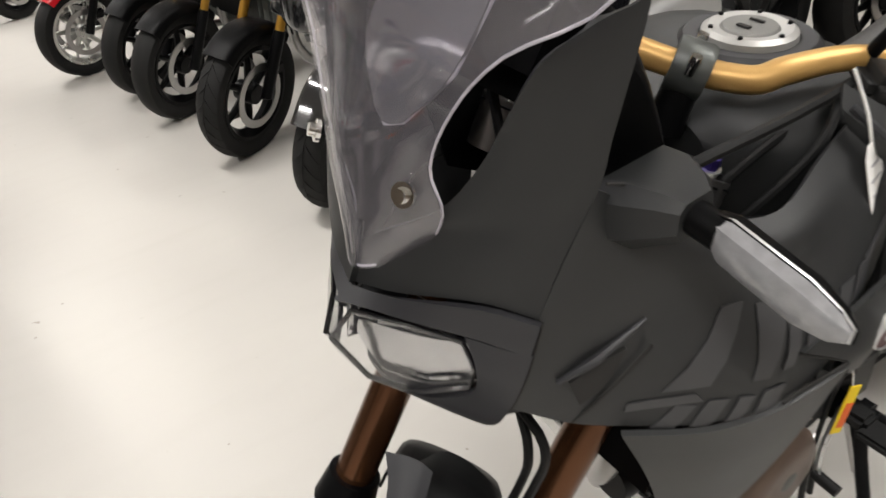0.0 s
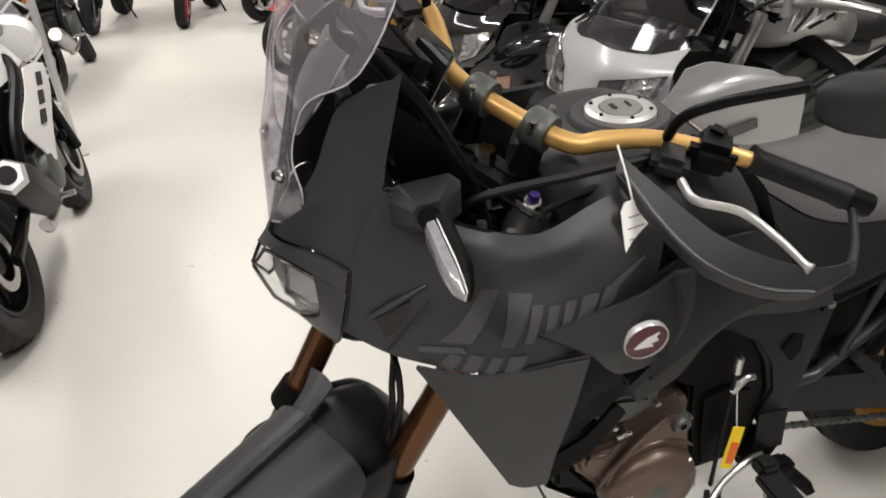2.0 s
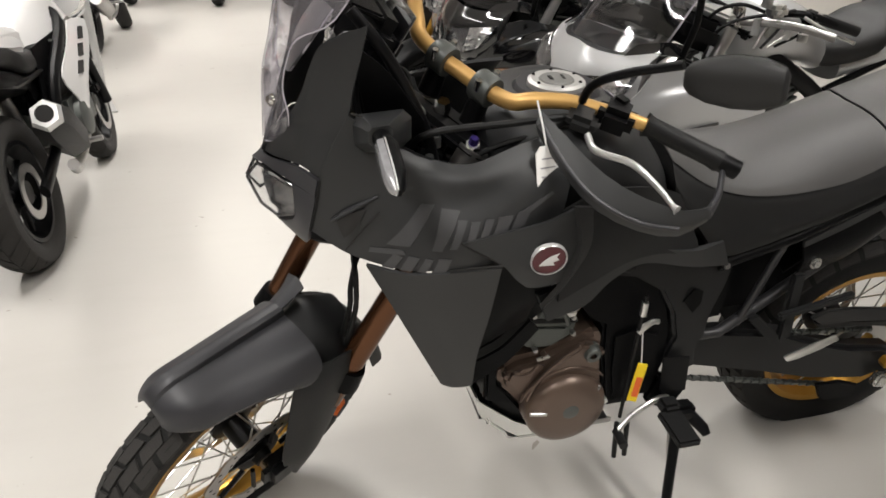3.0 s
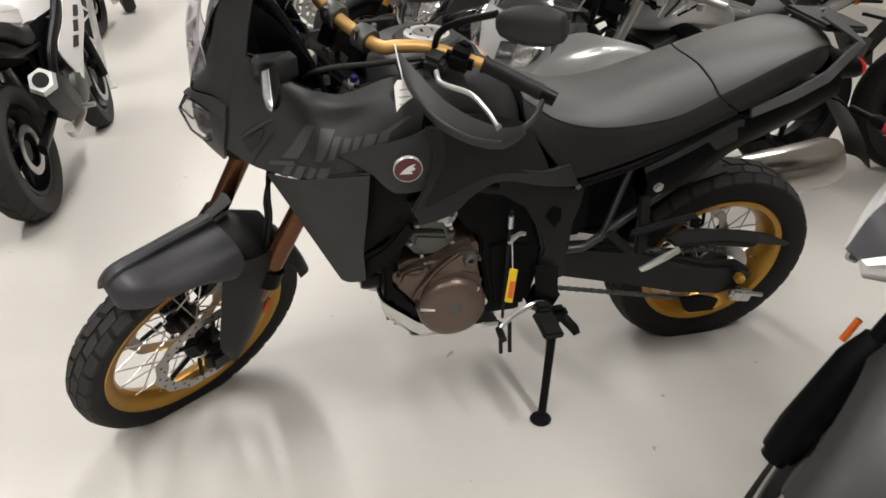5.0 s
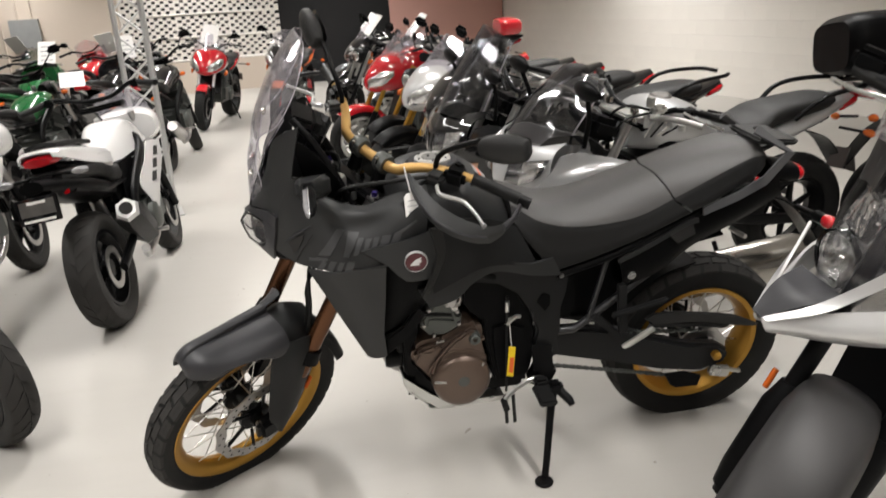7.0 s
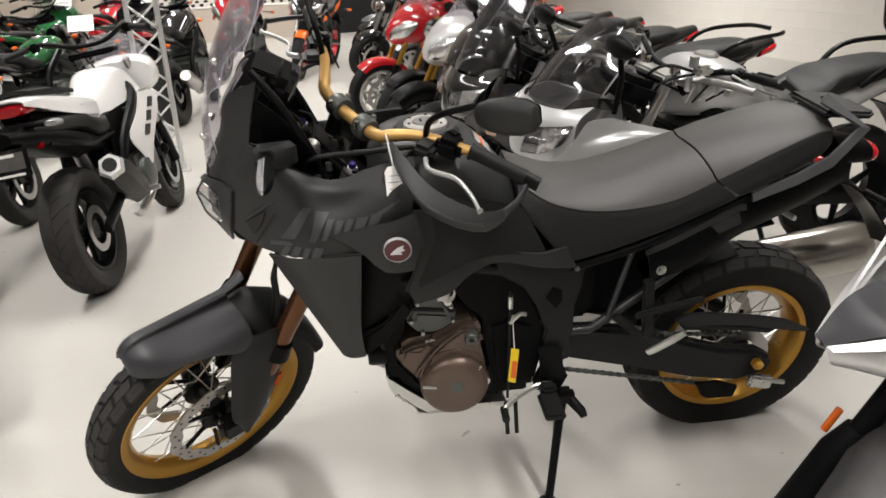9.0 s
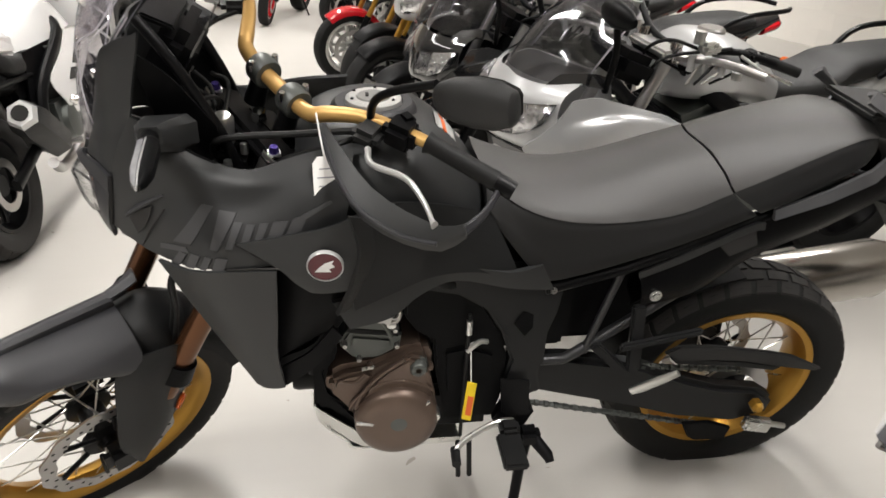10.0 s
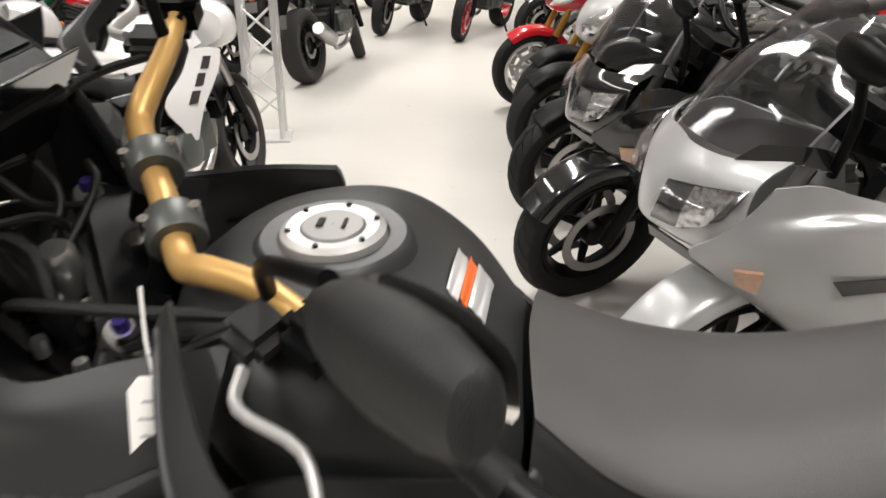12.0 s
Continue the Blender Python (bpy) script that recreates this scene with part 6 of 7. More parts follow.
def tourer(m, label, paint, dx=0.0, tall=0.0, drop=0.0, steer=20, fender=None, screen="screen_dark", **more):
    """A sport tourer with a full fairing, twin headlights and a dark screen."""
    def shift(rows, dx):
        return moved(rows, dx, -drop)

    root = motorcycle(m, label, paint, fairing="custom", steer=steer, fender=fender or paint, L=1.48, tank_h=1.0, fender_arc=(10, 150), tread=True, mirrors=False, low=True, **more)
    part("nose_cowl", net(across(shift([[(-.02, -.225, .672), (-.10, -.165, .688), (-.165, -.07, .696), (-.185, 0, .700)], [(-.06, -.245, .742), (-.135, -.178, .735), (-.180, -.075, .722), (-.197, 0, .716)], [(-.055, -.246, .872), (-.110, -.185, .855), (-.166, -.09, .832), (-.180, 0, .820)], [(.02, -.222, .920), (-.075, -.165, .905), (-.128, -.08, .905), (-.135, 0, .912)]], dx)), .005), paint, root)
    top, bot = shift([[(-.174, -.085, .826), (-.130, -.178, .850), (-.070, -.246, .868)], [(-.192, -.060, .722), (-.156, -.168, .748), (-.104, -.232, .800)]], dx)
    mid = [tuple((Vector(a) + Vector(b)) / 2 + Vector((-.014, -.012, 0))) for a, b in zip(top, bot)]
    lens = [tuple(Vector(q) + Vector((-.012, -.014, 0))) for q in mid]
    bowl = [tuple(Vector(q) + Vector((.010, .006, 0))) for q in mid]
    panel(root, "headlight_bowl", [top, bowl, bot], "gloss_black")
    lerp = lambda u, v, k, o: tuple(Vector(u).lerp(Vector(v), k) + Vector(o))
    out = (-.004, -.006, 0)
    panel(root, "headlight_reflector", [[lerp(top[0], top[1], .75, out), lerp(top[1], top[2], .45, out), lerp(top[1], top[2], .8, out)], [lerp(bowl[0], bowl[1], .75, out), lerp(bowl[1], bowl[2], .4, out), lerp(bowl[1], bowl[2], .75, out)], [lerp(bot[0], bot[1], .8, out), lerp(bot[1], bot[2], .35, out), lerp(bot[1], bot[2], .6, out)]], "reflector", .004, "bright headlight reflector")
    panel(root, "headlight_lens", [top, lens, bot], "clear_lens", .003, "clear headlight lens")
    panel(root, "nose_slit", shift([[(-.188, -.045, .694), (-.120, -.160, .682), (-.070, -.205, .660)], [(-.180, -.045, .668), (-.112, -.160, .655), (-.062, -.200, .640)]], dx), "gloss_black", .006)
    panel(root, "side_fairing", shift([[(-.02, -.250, .880), (.06, -.262, .890), (.16, -.262, .860), (.34, -.240, .800)], [(-.06, -.248, .820), (.04, -.264, .830), (.18, -.278, .830), (.38, -.260, .780)], [(-.110, -.234, .765), (.02, -.278, .797), (.18, -.306, .822), (.42, -.290, .772)], [(-.152, -.206, .716), (-.02, -.272, .748), (.16, -.304, .768), (.44, -.296, .718)], [(-.10, -.215, .672), (.00, -.255, .665), (.16, -.290, .680), (.46, -.288, .620)], [(-.03, -.200, .615), (.06, -.245, .575), (.20, -.275, .555), (.50, -.27, .500)], [(.10, -.165, .500), (.22, -.215, .430), (.40, -.235, .370), (.66, -.215, .340)]], dx), paint, .006, "painted side fairing")
    panel(root, "fairing_vent", shift([[(.12, -.302, .690), (.24, -.306, .700)], [(.15, -.300, .655), (.25, -.304, .668)]], dx), "gloss_black", .004)
    panel(root, "side_signal", shift([[(-.065, -.246, .692), (-.010, -.268, .694)], [(-.050, -.240, .652), (-.010, -.262, .642)]], dx), "amber_clear", .010)
    panel(root, "screen_base", shift([[(-.080, -.172, .910), (.03, -.230, .918), (.10, -.240, .905)], [(-.030, -.165, .938), (.06, -.212, .950), (.13, -.218, .930)]], dx), "gloss_black", .006)
    ws = shift([[(.03, -.205, .918), (-.07, -.140, .908), (-.128, 0, .917)], [(.115, -.190, 1.02 + tall * .4), (.02, -.120, 1.045 + tall * .4), (-.020, 0, 1.055 + tall * .4)], [(.235, -.135, 1.115 + tall), (.165, -.085, 1.180 + tall), (.145, 0, 1.195 + tall)]], dx)
    part("windscreen", net(across(ws), .004, 6, 6), screen, root, "dark smoked windscreen")
    # pale tubes painted as the highlight streaks down both screen edges
    for sy in (-1, 1):
        part("screen_rim_glint", tube([Vector((r[0][0], sy * r[0][1], r[0][2])) for r in ws], .0035, 6, 6), "screen_edge", root)
    for sy in (-1, 1):
        part("mirror_arm", tube([(dx + .10, sy * .225, .895), (dx + .09, sy * .270, 1.02), (dx + .06, sy * .300, 1.12)], .011, 10, 3), "black_plastic", root)
        part("mirror", loft([[Vector((dx + .05 + d * math.cos(a), sy * (.315 + q), 1.155 + h * math.sin(a))) for a in [2 * math.pi * i / 16 for i in range(16)]] for q, h, d in ((-.095, .010, .008), (-.070, .032, .020), (-.01, .040, .026), (.055, .030, .020), (.090, .012, .008))]), "black_plastic", root, "black mirror housing")
    part("dashboard", box(dx + .26, 0, .93, .16, .30, .10, .03, pose(0, 0, 0, 0, 20, 0)), "black_plastic", root)
    for sy in (-1, 1):
        part("master_cylinder", join(box(dx + .46, sy * .22, 1.02, .07, .05, .04, .012), tube([(dx + .43, sy * .20, 1.03), (dx + .43, sy * .20, 1.07)], .018, 12)), "alloy", root)
        part("fork_top", lathe([(.001, .05), (.018, .05), (.022, .04), (.022, -.02)], 16, "z", (dx + .42, sy * .10, .96)), "chrome", root)
        part("brake_line", tube([(dx + .44, sy * .20, 1.01), (dx + .33, sy * .18, 1.04), (dx + .30, sy * .10, .98), (dx + .33, sy * .06, .86)], .006, 8, 5), "rubber", root)
        part("clip_on_bar", tube([(dx + .42, sy * .12, .96), (dx + .50, sy * .26, .98), (dx + .58, sy * .37, .965)], .013, 10, 3), "steel", root)
    for k in range(4):
        part("reservoir", tube([(dx + .44 + .035 * k, -.17 - .035 * k, .93), (dx + .44 + .035 * k, -.17 - .035 * k, .985 - .01 * k)], .013 + .004 * (k % 2), 12), "alloy" if k % 2 else "light_silver", root)
        part("hose", tube([(dx + .40 + .03 * k, -.22, .90), (dx + .46 + .03 * k, -.20 - .02 * k, .96), (dx + .56, -.16 + .03 * k, .93)], .005, 6, 4), "rubber" if k % 2 else "steel", root)
    part("ignition_plate", box(dx + .41, 0, .965, .09, .24, .03, .01), "alloy", root)
    return root


def stacked_adventure(m, label):
    """White and grey adventure bike with a beak and two large headlights."""
    root = motorcycle(m, label, "light_silver", fairing="custom", steer=42, rf=.325, fender="dark_grey_paint", tank_h=1.08, seat_h=.86, rack=True, fork="black_metal", tread=True)
    chassis = set(root.children)
    part("beak", net(across([[(-.124, -.016, .797), (-.127, 0, .800)], [(-.050, -.060, .838), (-.055, 0, .832)], [(.030, -.092, .850), (.055, 0, .828)]]), .006), "matte_grey", root, "dark grey beak")
    panel(root, "upper_wing", [[(-.122, -.016, .799), (-.048, -.066, .842), (.020, -.108, .905), (.060, -.132, .945)], [(-.118, -.030, .795), (-.040, -.090, .836), (.035, -.126, .893), (.072, -.146, .930)]], "light_silver", .006, "white painted edge strip")
    panel(root, "lower_wing", [[(-.126, -.014, .800), (.0, -.100, .840), (.10, -.165, .868), (.24, -.215, .895)], [(-.116, -.022, .776), (.0, -.128, .800), (.11, -.195, .826), (.25, -.245, .850)], [(-.095, -.018, .765), (.01, -.112, .775), (.12, -.180, .790), (.26, -.230, .810)]], "light_silver", .006, "white painted wing panel")
    top, mid, bot = [(.115, -.012, 1.050), (.140, -.065, 1.045), (.195, -.135, 1.020)], [(.050, -.012, .930), (.078, -.090, .905), (.165, -.168, .915)], [(.052, -.012, .828), (.070, -.090, .800), (.140, -.155, .815)]
    back = [tuple(Vector(q) + Vector((.130, 0, 0))) for q in mid]
    panel(root, "headlight_bowl", [top, back, bot], "bowl_chrome")
    for sy in (-1, 1):
        dish = lathe([(.002, .034), (.034, .028), (.058, .010), (.068, -.006), (.070, -.010)], 28, "x", (.118, sy * .080, .864))
        part("headlight_reflector", dish, "reflector", root, "round chrome headlight reflector")
        part("headlight_ring", lathe([(.066, -.012), (.074, -.014), (.076, .0), (.070, .004)], 28, "x", (.118, sy * .080, .864), closed=True), "gloss_black", root)
        part("headlight_bulb", ball((.130, sy * .080, .864), .016, .014, .014), "chrome", root)
        part("upper_reflector", net([[Vector((.150, sy * .020, 1.035)), Vector((.180, sy * .095, 1.025))], [Vector((.125, sy * .022, .990)), Vector((.160, sy * .125, .980))], [Vector((.110, sy * .025, .940)), Vector((.150, sy * .135, .935))]], .004), "reflector", root)
    panel(root, "headlight_lens", [top, mid, bot], "clear_lens", .004, "large clear headlight lens")
    panel(root, "upper_cowl", [[(.112, -.010, 1.056), (.142, -.068, 1.052), (.190, -.145, 1.035), (.360, -.215, 1.040)], [(.150, -.008, 1.150), (.175, -.085, 1.150), (.230, -.150, 1.130), (.40, -.19, 1.09)]], "dark_grey_paint")
    panel(root, "side_fairing", [[(.185, -.150, 1.040), (.34, -.235, 1.05), (.56, -.23, 1.02)], [(.165, -.175, .940), (.32, -.275, .950), (.58, -.27, .930)], [(.140, -.165, .840), (.30, -.270, .85), (.58, -.27, .83)]], "dark_grey_paint", .006)
    part("windscreen", net(across([[(.22, -.170, 1.120), (.16, -.09, 1.145), (.135, 0, 1.150)], [(.28, -.185, 1.26), (.22, -.10, 1.28), (.20, 0, 1.285)], [(.34, -.150, 1.38), (.30, -.09, 1.42), (.285, 0, 1.43)]]), .004), "screen", root, "clear windscreen")
    for ob in root.children:                # the nose sits well behind the front tyre
        if ob not in chassis:
            ob.data.transform(Matrix.Translation((.147, 0, 0)))
    rows = [[Vector((p.x, y, p.z)) for y in (-.100, -.075, 0, .075, .100)] for p in arc(0, .325, .375, 12, 138, 8)]
    for i, r in enumerate(rows):
        for k in (0, 4):
            r[k] = r[k] + (Vector((0, 0, .325)) - Vector((r[k].x, 0, r[k].z))).normalized() * .085
        for k in (1, 3):
            r[k] = r[k] + (Vector((0, 0, .325)) - Vector((r[k].x, 0, r[k].z))).normalized() * .018
    rake = radians(25)
    head, ax = Vector((0.04 + 0.9 * math.tan(rake), 0, 0.92)), Vector((math.sin(rake), 0, math.cos(rake)))
    S = Matrix.Translation(head) @ Matrix.Rotation(radians(42), 4, ax) @ Matrix.Translation(-head)
    part("fender_shell", net(rows, .005), "dark_grey_paint", root, "dark grey front fender", m=S)
    for sy in (-1, 1):
        leg = Vector((0, sy * .10, .325))
        part("fork_guard", tube([leg + ax * .02, leg + ax * .08, leg + ax * .26, leg + ax * .32], [.036, .042, .042, .028], 14), "black_plastic", root, m=S)
        q = leg + ax * .28 + Vector((0, sy * .046, 0))
        part("fork_reflector", tube([q, q + ax * .05], .007, 8), "orange_lens", root, "orange side reflector", m=S)
    return root


def white_sport(m, label):
    """White sport bike with slotted side panels, seen from behind."""
    root = motorcycle(m, label, "black_plastic", "black_plastic", fairing="custom", steer=4, L=1.33, rf=.29, rr=.30, wf=.11, wr=.15, tank_h=.80, seat_h=.74, muffler=None, lean=8, fender="black_plastic", rim="black_metal", tyre="tyre_dusty", tread=True, signals=False, mirrors=False)
    part("tank_cover", net(across([[(.36, -.12, .80), (.36, -.07, .88), (.36, 0, .90)], [(.48, -.165, .80), (.50, -.105, .925), (.50, 0, .945)], [(.64, -.150, .77), (.66, -.095, .925), (.66, 0, .950)], [(.80, -.105, .72), (.80, -.065, .850), (.80, 0, .880)], [(.90, -.085, .72), (.92, -.055, .800), (.92, 0, .815)]]), .006), "white_paint", root, "white tank cover with faceted edges", angle=24)
    panel(root, "side_panel", [[(.40, .225, .765), (.50, .218, .790), (.62, .205, .800)], [(.48, .232, .680), (.60, .225, .700), (.74, .205, .715)], [(.66, .225, .560), (.76, .215, .575), (.90, .190, .615)], [(.74, .205, .440), (.77, .205, .450), (.81, .200, .480)], [(.79, .195, .350), (.80, .195, .352), (.81, .195, .360)]], "white_paint", .006, "white slotted side panel")
    for k in range(3):
        x0, z0 = .545 + .075 * k, .752 - .060 * k
        # dark patches laid on the panel, coloured as the shade in its slots
        panel(root, "panel_slot", [[(x0 - .035, .232 - .002 * k, z0), (x0 + .020, .228 - .003 * k, z0 + .008)], [(x0 + .015, .232 - .003 * k, z0 - .045), (x0 + .070, .226 - .004 * k, z0 - .038)]], "gap_shade", .004)
    panel(root, "inner_panel", [[(.52, .165, .780), (.94, .130, .760)], [(.62, .150, .480), (1.00, .120, .560)]], "black_plastic", .006)
    part("nose_cowl", body([(-.06, 0, .80, .03, .03, 2), (.0, 0, .82, .13, .08, 2.3), (.14, 0, .86, .20, .12, 2.4), (.30, 0, .86, .21, .09, 2.6)], 22), "white_paint", root)
    part("windscreen", net(across([[(.06, -.15, .90), (.0, 0, .92)], [(.16, -.15, 1.0), (.11, 0, 1.03)], [(.26, -.12, 1.08), (.22, 0, 1.11)]]), .004), "screen", root)
    part("tail_cover", net(across([[(.98, -.112, .775), (.98, -.095, .845), (.98, 0, .855)], [(1.15, -.122, .800), (1.15, -.102, .878), (1.15, 0, .900)], [(1.36, -.112, .850), (1.36, -.092, .920), (1.36, 0, .940)], [(1.54, -.100, .905), (1.54, -.088, .948), (1.54, 0, .958)], [(1.60, -.070, .928), (1.60, -.060, .946), (1.60, 0, .952)]]), .006), "white_paint", root, "white tail cover", angle=24)
    panel(root, "tail_panel", [[(.98, .118, .830), (1.09, .122, .845), (1.19, .124, .855)], [(1.00, .112, .750), (1.09, .114, .750), (1.16, .114, .765)], [(1.04, .100, .675), (1.09, .102, .680), (1.14, .104, .700)]], "white_paint", .006, "white side panel below the seat")
    part("pillion_seat", net(across([[(1.12, -.085, .905), (1.12, 0, .915)], [(1.30, -.085, .938), (1.30, 0, .952)], [(1.52, -.070, .962), (1.52, 0, .972)]]), .018), "seat_dark", root, "black pillion seat")
    part("tail_lens", body([(1.50, 0, .918, .092, .026, 2.6), (1.57, 0, .916, .086, .028, 2.6), (1.61, 0, .914, .060, .018, 2.4)], 18), "red_lens", root, "red tail lens")
    part("undertail", body([(1.02, 0, .745, .085, .060, 3), (1.25, 0, .790, .090, .060, 3), (1.50, 0, .860, .080, .035, 3), (1.56, 0, .880, .060, .018, 2.6)], 20), "black_plastic", root, "black undertail")
    part("plate_hanger", net(V([(1.50, -.050, .850), (1.50, .050, .850)], [(1.64, -.050, .835), (1.64, .050, .835)], [(1.73, -.060, .760), (1.73, .060, .760)], [(1.76, -.060, .700), (1.76, .060, .700)]), .008), "black_plastic", root)
    part("lower_reflector", box(1.70, 0, .812, .020, .085, .030, .006), "red_lens", root, "red reflector over the plate")
    PL = pose(1.765, 0, .735, 0, -14, 0)
    pf = part("plate_frame", box(0, 0, 0, .010, .185, .115, .004), "gloss_black", root, "black number plate frame", m=PL)
    part("plate_face", box(.006, 0, .010, .003, .150, .066, 0), "plate", pf, m=PL)
    part("plate_bar", box(.0065, 0, -.044, .003, .135, .010, 0), "paper", pf, m=PL)
    part("plate_bar", box(.0085, 0, .034, .002, .080, .012, 0), "paper", pf, m=PL)
    for sy in (-1, 1):
        part("signal_arm", tube([(1.60, sy * .05, .850), (1.61, sy * .13, .845)], .009, 8), "black_plastic", root)
        part("rear_signal", body([(1.59, sy * .165, .845, .020, .010, 2), (1.61, sy * .168, .846, .040, .017, 2.2), (1.63, sy * .165, .846, .026, .010, 2)], 14), "signal_lens", root, "clear rear signal")
    part("side_reflector", box(1.60, .075, .770, .020, .030, .034, .006), "red_lens", root)
    d = Vector((.36, .05, .22)).normalized()
    p0 = Vector((.94, .155, .345))
    part("muffler_can", tube([p0, p0 + d * .05, p0 + d * .36, p0 + d * .42], [.040, .074, .080, .066], 6), "grained_plastic", root, "black angular muffler")
    part("muffler_tip", tube([p0 + d * .415, p0 + d * .45], [.066, .054], 6), "light_silver", root, "pale muffler tip")
    part("muffler_bore", tube([p0 + d * .448, p0 + d * .454], [.034, .034], 12), "gap_shade", root)
    part("inner_fender", net(across([[(1.00, -.095, .480), (1.00, 0, .520)], [(1.08, -.100, .640), (1.08, 0, .660)], [(1.26, -.095, .715), (1.26, 0, .740)]]), .010), "black_plastic", root)
    part("battery_cover", box(.98, 0, .66, .20, .20, .22, .03), "black_plastic", root)
    part("shock_spring", tube([(1.02, 0, .38), (1.10, 0, .62)], .035, 14), "steel", root)
    return root


def at(x, y, turn):
    """Front tyre on the floor at (x, y); turn: degrees of the way from its front to its rear."""
    return pose(x, y, 0, 0, 0, turn)


# row along the right-hand wall
tourer(at(1.31, 1.045, 10), "silver sport-touring motorcycle with dark screen beside the black one", "silver_paint", steer=22, rack=True)
tourer(at(1.05, 1.93, 9), "gloss black sport-touring motorcycle with tall dark screen", "gloss_black", dx=.10, tall=.16, steer=24, rack=True)
motorcycle(at(.99, 2.72, 10), "black motorcycle with gold fork and clear headlight", "gloss_black", fairing="half", fork="gold_fork", steer=20, fender="black_plastic", screen="screen_dark", tread=True)
motorcycle(at(.94, 3.53, 10), "white and grey adventure motorcycle with gold fork", "light_silver", "gloss_black", fairing="half", fork="gold_fork", tank_h=1.06, steer=18, fender="black_plastic")
motorcycle(at(.93, 4.19, 10), "black naked motorcycle with gold fork", "gloss_black", fairing="none", fork="gold_fork", fender="black_plastic")
motorcycle(at(.76, 5.00, 12), "red adventure-touring motorcycle with gold fork", "red_paint", fairing="half", fork="gold_fork", tank_h=1.08, steer=8, spokes=10, fender="red_paint", rim="alloy")
motorcycle(at(1.12, 6.58, 12), "grey touring motorcycle with red top case", "grey_paint", fairing="half", topcase=True, seat_h=.92, case="red_paint", spokes=12, rim="alloy", tag=True)
motorcycle(at(.75, 7.9, 12), "black cruiser motorcycle with tall mirrors and price sheet", "gloss_black", fairing="none", tag=True)
motorcycle(at(.80, 9.2, 12), "black touring motorcycle with price sheet near the far wall", "gloss_black", fairing="half", tag=True)
motorcycle(at(.90, 10.6, 12), "dark grey motorcycle with price sheet near the far wall", "grey_paint", fairing="none", tag=True)
motorcycle(at(4.75, .75, 168), "silver touring motorcycle with black top case near the wall", "light_silver", fairing="half", seat_h=.855, tank_h=1.05, topcase=True, rack=True, spokes=10)
# beside the camera
stacked_adventure(at(1.250, -0.794, 0), "white and grey adventure motorcycle with large twin headlights")
# across the aisle
white_sport(at(-0.665, 2.92, 267.3), "white sport motorcycle with slotted side panel and red tail light")
white_sport(at(-1.50, 2.78, 267), "white sport motorcycle with black seat across the aisle")
motorcycle(at(-0.93, 0.53, 172), "black motorcycle with dusty worn front tyre", "gloss_black", fairing="none", steer=-34, tyre="tyre_dusty", fender="black_plastic", tread=True)
motorcycle(at(-1.00, 6.97, 264), "black naked motorcycle with twin chrome mufflers", "gloss_black", fairing="none", muffler="steel", L=1.36, tyre="tyre_dusty")
motorcycle(at(-1.15, 8.55, 80), "red sport motorcycle with half fairing and price sheet", "red_paint", fairing="half", steer=5, tag=True)
motorcycle(at(-0.15, 8.20, 75), "black and orange motorcycle with red wheels", "gloss_black", "orange_paint", fairing="half", rim="red_paint", steer=8)
# crowd on the left
CROWD = [(-1.55, 4.3, "green_paint", "none"), (-2.35, 4.1, "green_paint", "half"), (-3.1, 3.9, "blue_paint", "half"), (-3.9, 3.8, "gloss_black", "full"), (-1.45, 5.9, "gloss_black", "half"), (-2.2, 5.8, "green_paint", "half"), (-2.9, 5.7, "green_paint", "none"), (-3.7, 5.5, "red_paint", "none"),
         (-1.5, 7.6, "grey_paint", "none"), (-2.3, 7.4, "red_paint", "half"), (-3.1, 7.3, "gloss_black", "none"), (-4.0, 7.1, "green_paint", "full"), (-4.8, 5.4, "gloss_black", "none"), (-2.15, 2.45, "white_paint", "full"), (-3.0, 2.3, "blue_paint", "full")]
WORDS = {"green_paint": "green and black", "gloss_black": "gloss black", "blue_paint": "dark blue", "red_paint": "red", "grey_paint": "dark grey", "white_paint": "white"}
KINDS = {"none": "naked motorcycle with bare handlebar", "half": "motorcycle with half fairing", "full": "sport motorcycle with full fairing"}
for i, (x, y, paint, kind) in enumerate(CROWD):
    motorcycle(at(1.12 * x - .22, 2.55 + (y - 2.3) * 1.7, 262 + 5 * math.sin(i * 2.3)), WORDS[paint] + " " + KINDS[kind] + " in the crowded row", paint, "gloss_black" if kind == "none" else None, fairing=kind, steer=10 * math.sin(i * 1.7), tag=i % 3 == 1, fender="black_plastic", lean=9, tank_h=.90 + .05 * math.sin(i * 3.1), seat_h=.74, mirrors=i % 3 == 0)


# printed price sheets standing on tanks in the crowd
for x, y, z, turn, tip in ((-1.74, 5.15, .95, 14, 24), (-2.85, 4.9, 1.02, -14, 62), (-1.80, 7.8, 1.05, 20, 70), (-2.70, 7.7, 1.05, -8, 66), (-3.60, 7.5, 1.05, 12, 60)):
    sh = thing("price_sheet", pose(x, y, z, tip, 0, turn), "white printed price sheet propped on a motorcycle tank", "sheet", "price sheets")
    part("sheet", box(0, .14, 0, .21, .28, .003, 0), "paper", sh)
    for k in range(4):
        part("print_line", box(0, .05 + .055 * k, .0024, .15 - .02 * (k % 2), .010, .001, 0), "ink", sh)


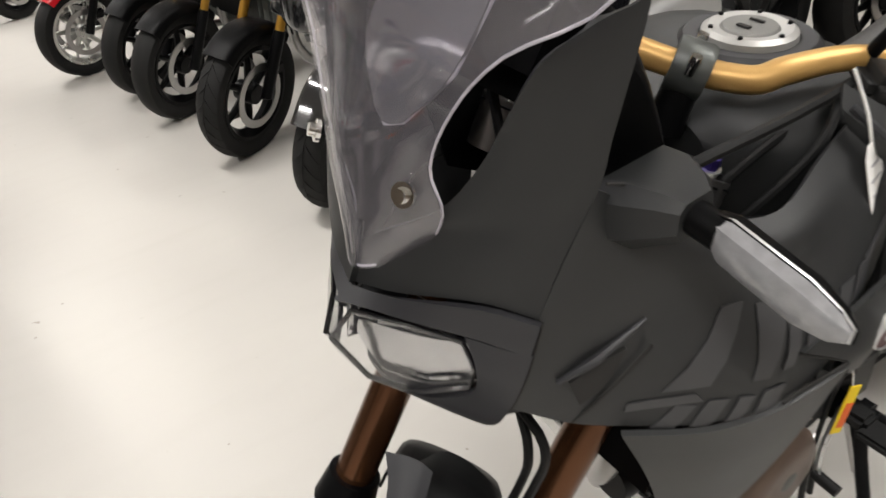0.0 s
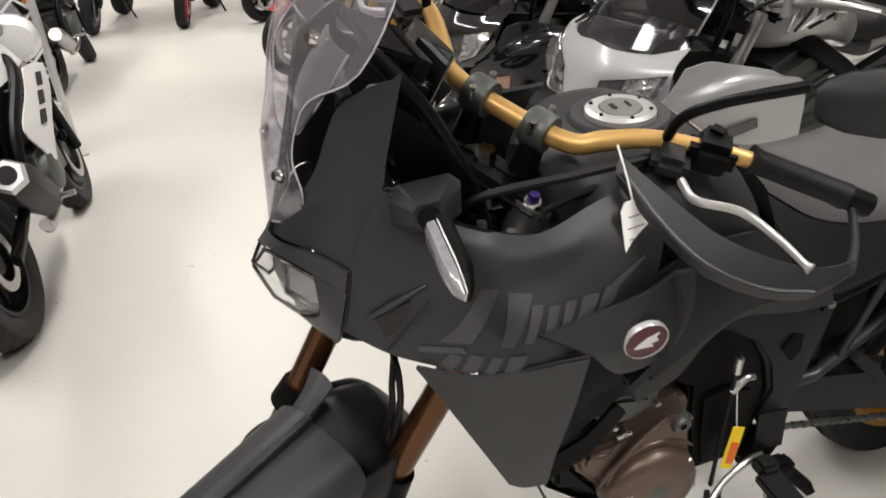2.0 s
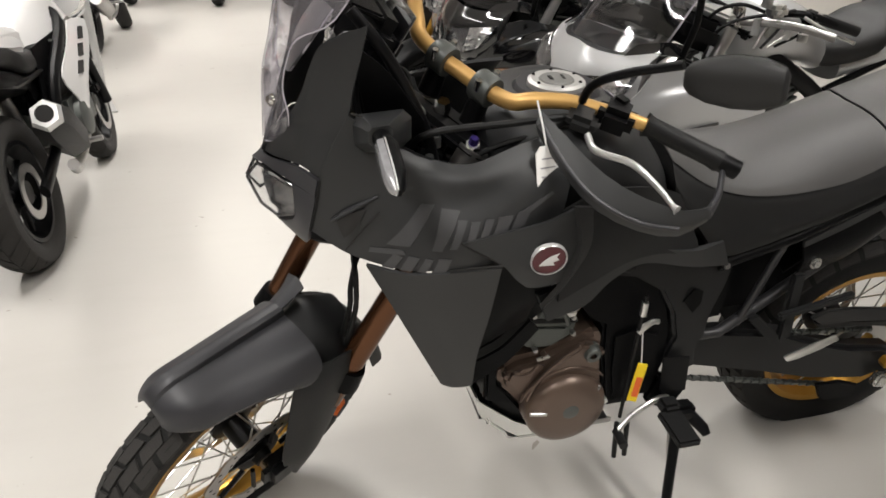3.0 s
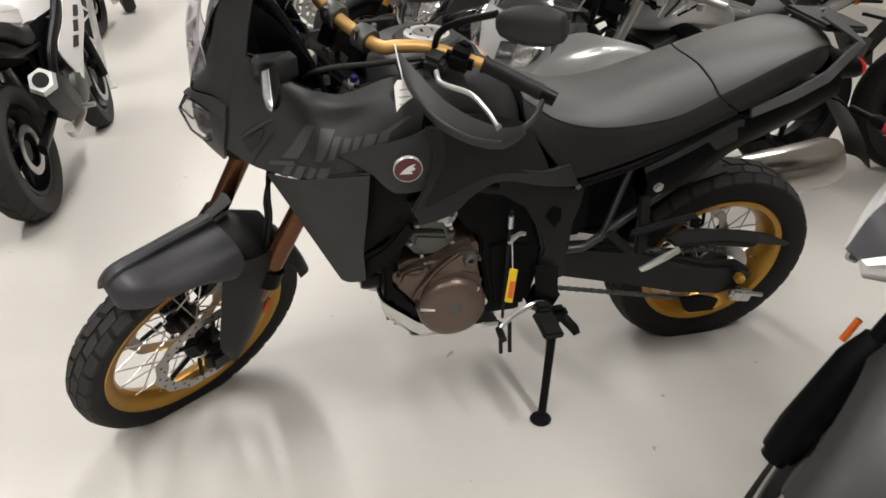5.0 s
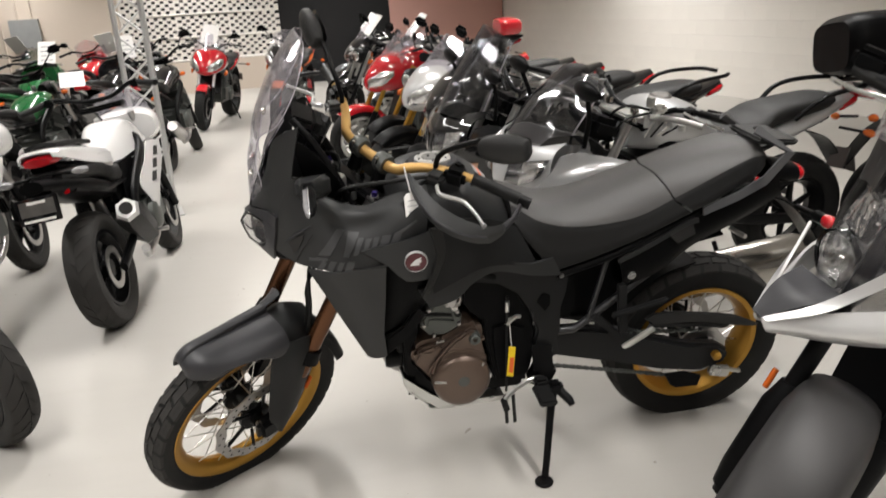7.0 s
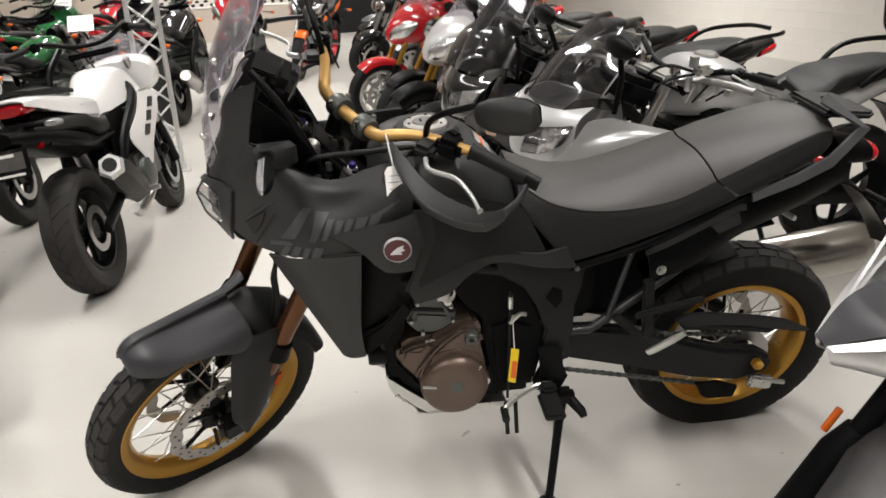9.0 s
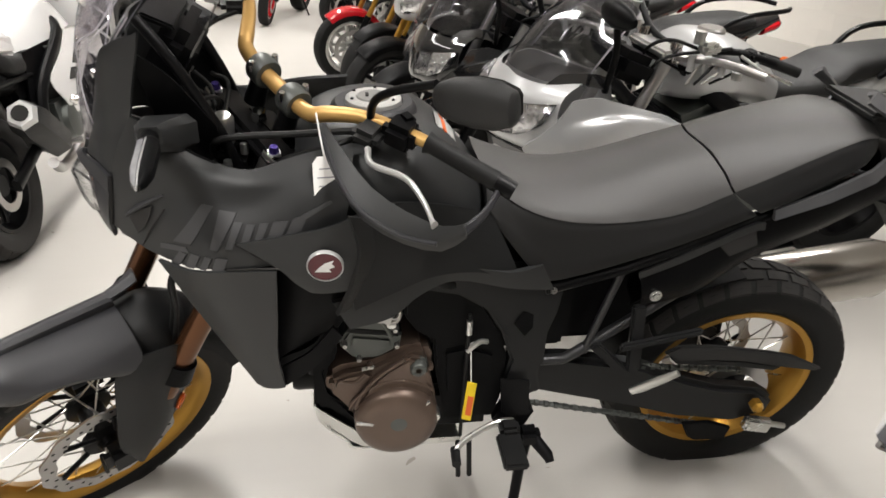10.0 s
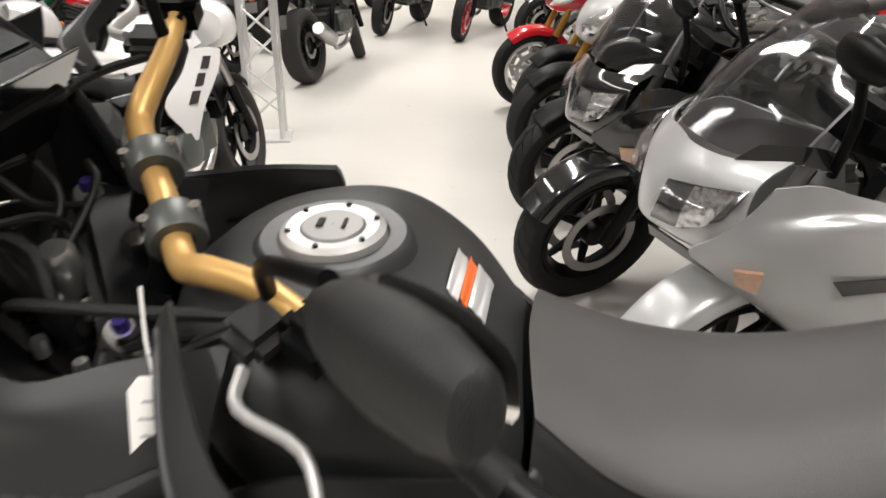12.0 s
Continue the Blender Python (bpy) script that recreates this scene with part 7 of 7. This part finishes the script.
# aluminium truss column
def truss(x, y, s=0.17, h=CEIL):
    root = thing("truss_column", pose(x, y, 0, 0, 0, 14), "aluminium box truss column standing on the floor", "truss")
    legs = [(-s / 2, -s / 2), (s / 2, -s / 2), (s / 2, s / 2), (-s / 2, s / 2)]
    for lx, ly in legs:
        part("leg", tube([(lx, ly, .012), (lx, ly, h - .01)], .0175, 14), "truss_alloy", root)
    for k in range(4):
        a, b = Vector((*legs[k], 0)), Vector((*legs[(k + 1) % 4], 0))
        for j in range(9):
            z0, z1 = .12 + j * .36, .12 + (j + .5) * .36
            part("brace", tube([a + Vector((0, 0, z0)), b + Vector((0, 0, z1))], .008, 8), "truss_alloy", root)
            part("brace", tube([b + Vector((0, 0, z1)), a + Vector((0, 0, z1 + .18))], .008, 8), "truss_alloy", root)
    part("base_plate", box(0, 0, .006, s + .10, s + .10, .012, .003), "truss_alloy", root)
    return root


truss(-0.90, 3.88, 0.20)

# wall fittings
def on_far(name, x0, x1, z0, z1, depth, material, label, category, bev=.006):
    b = box((x0 + x1) / 2, -depth / 2, (z0 + z1) / 2, x1 - x0, depth, z1 - z0, bev)
    b.transform(FAR)
    return tagged(part(name, b, material), label, category)


on_far("electrical_box", -4.05, -3.55, 1.10, 1.62, .16, "grey_box", "grey metal electrical box on the beige wall", "electrical box")
for x in (-4.20, -3.90, -3.66):
    b = tube([(x, -.03, 1.62 if x > -4.1 else 0.0), (x, -.03, CEIL)], .017, 10)
    b.transform(FAR)
    tagged(part("conduit", b, "wall_beige"), "painted steel conduit running up the wall", "conduit", "wall conduits")

# ceiling light fittings
for lx, ly in LAMP_ROWS:
    f = thing("light_fitting", pose(lx, ly, CEIL, 0, 0, 9), "white strip light fitting on the ceiling", "light", "ceiling lights")
    part("housing", box(0, 0, -.06, .22, 2.4, .11, .01), "white_paint", f)

# painted block courses of the right-hand wall
block_mesh = box(0, 0, 0, .3992, .012, .1992, .0012, seg=1)
finish(block_mesh)
bme = bpy.data.meshes.new("block")
block_mesh.to_mesh(bme)
block_mesh.free()
bme.materials.append(M["wall_block"])
for r in range(10):
    for c in range(29):
        o = new("block", bme)
        o.parent = wall
        o.matrix_basis = RW @ pose(-.4 - .4 * c - (.2 if r % 2 else 0), 0.004, .1 + .2 * r)
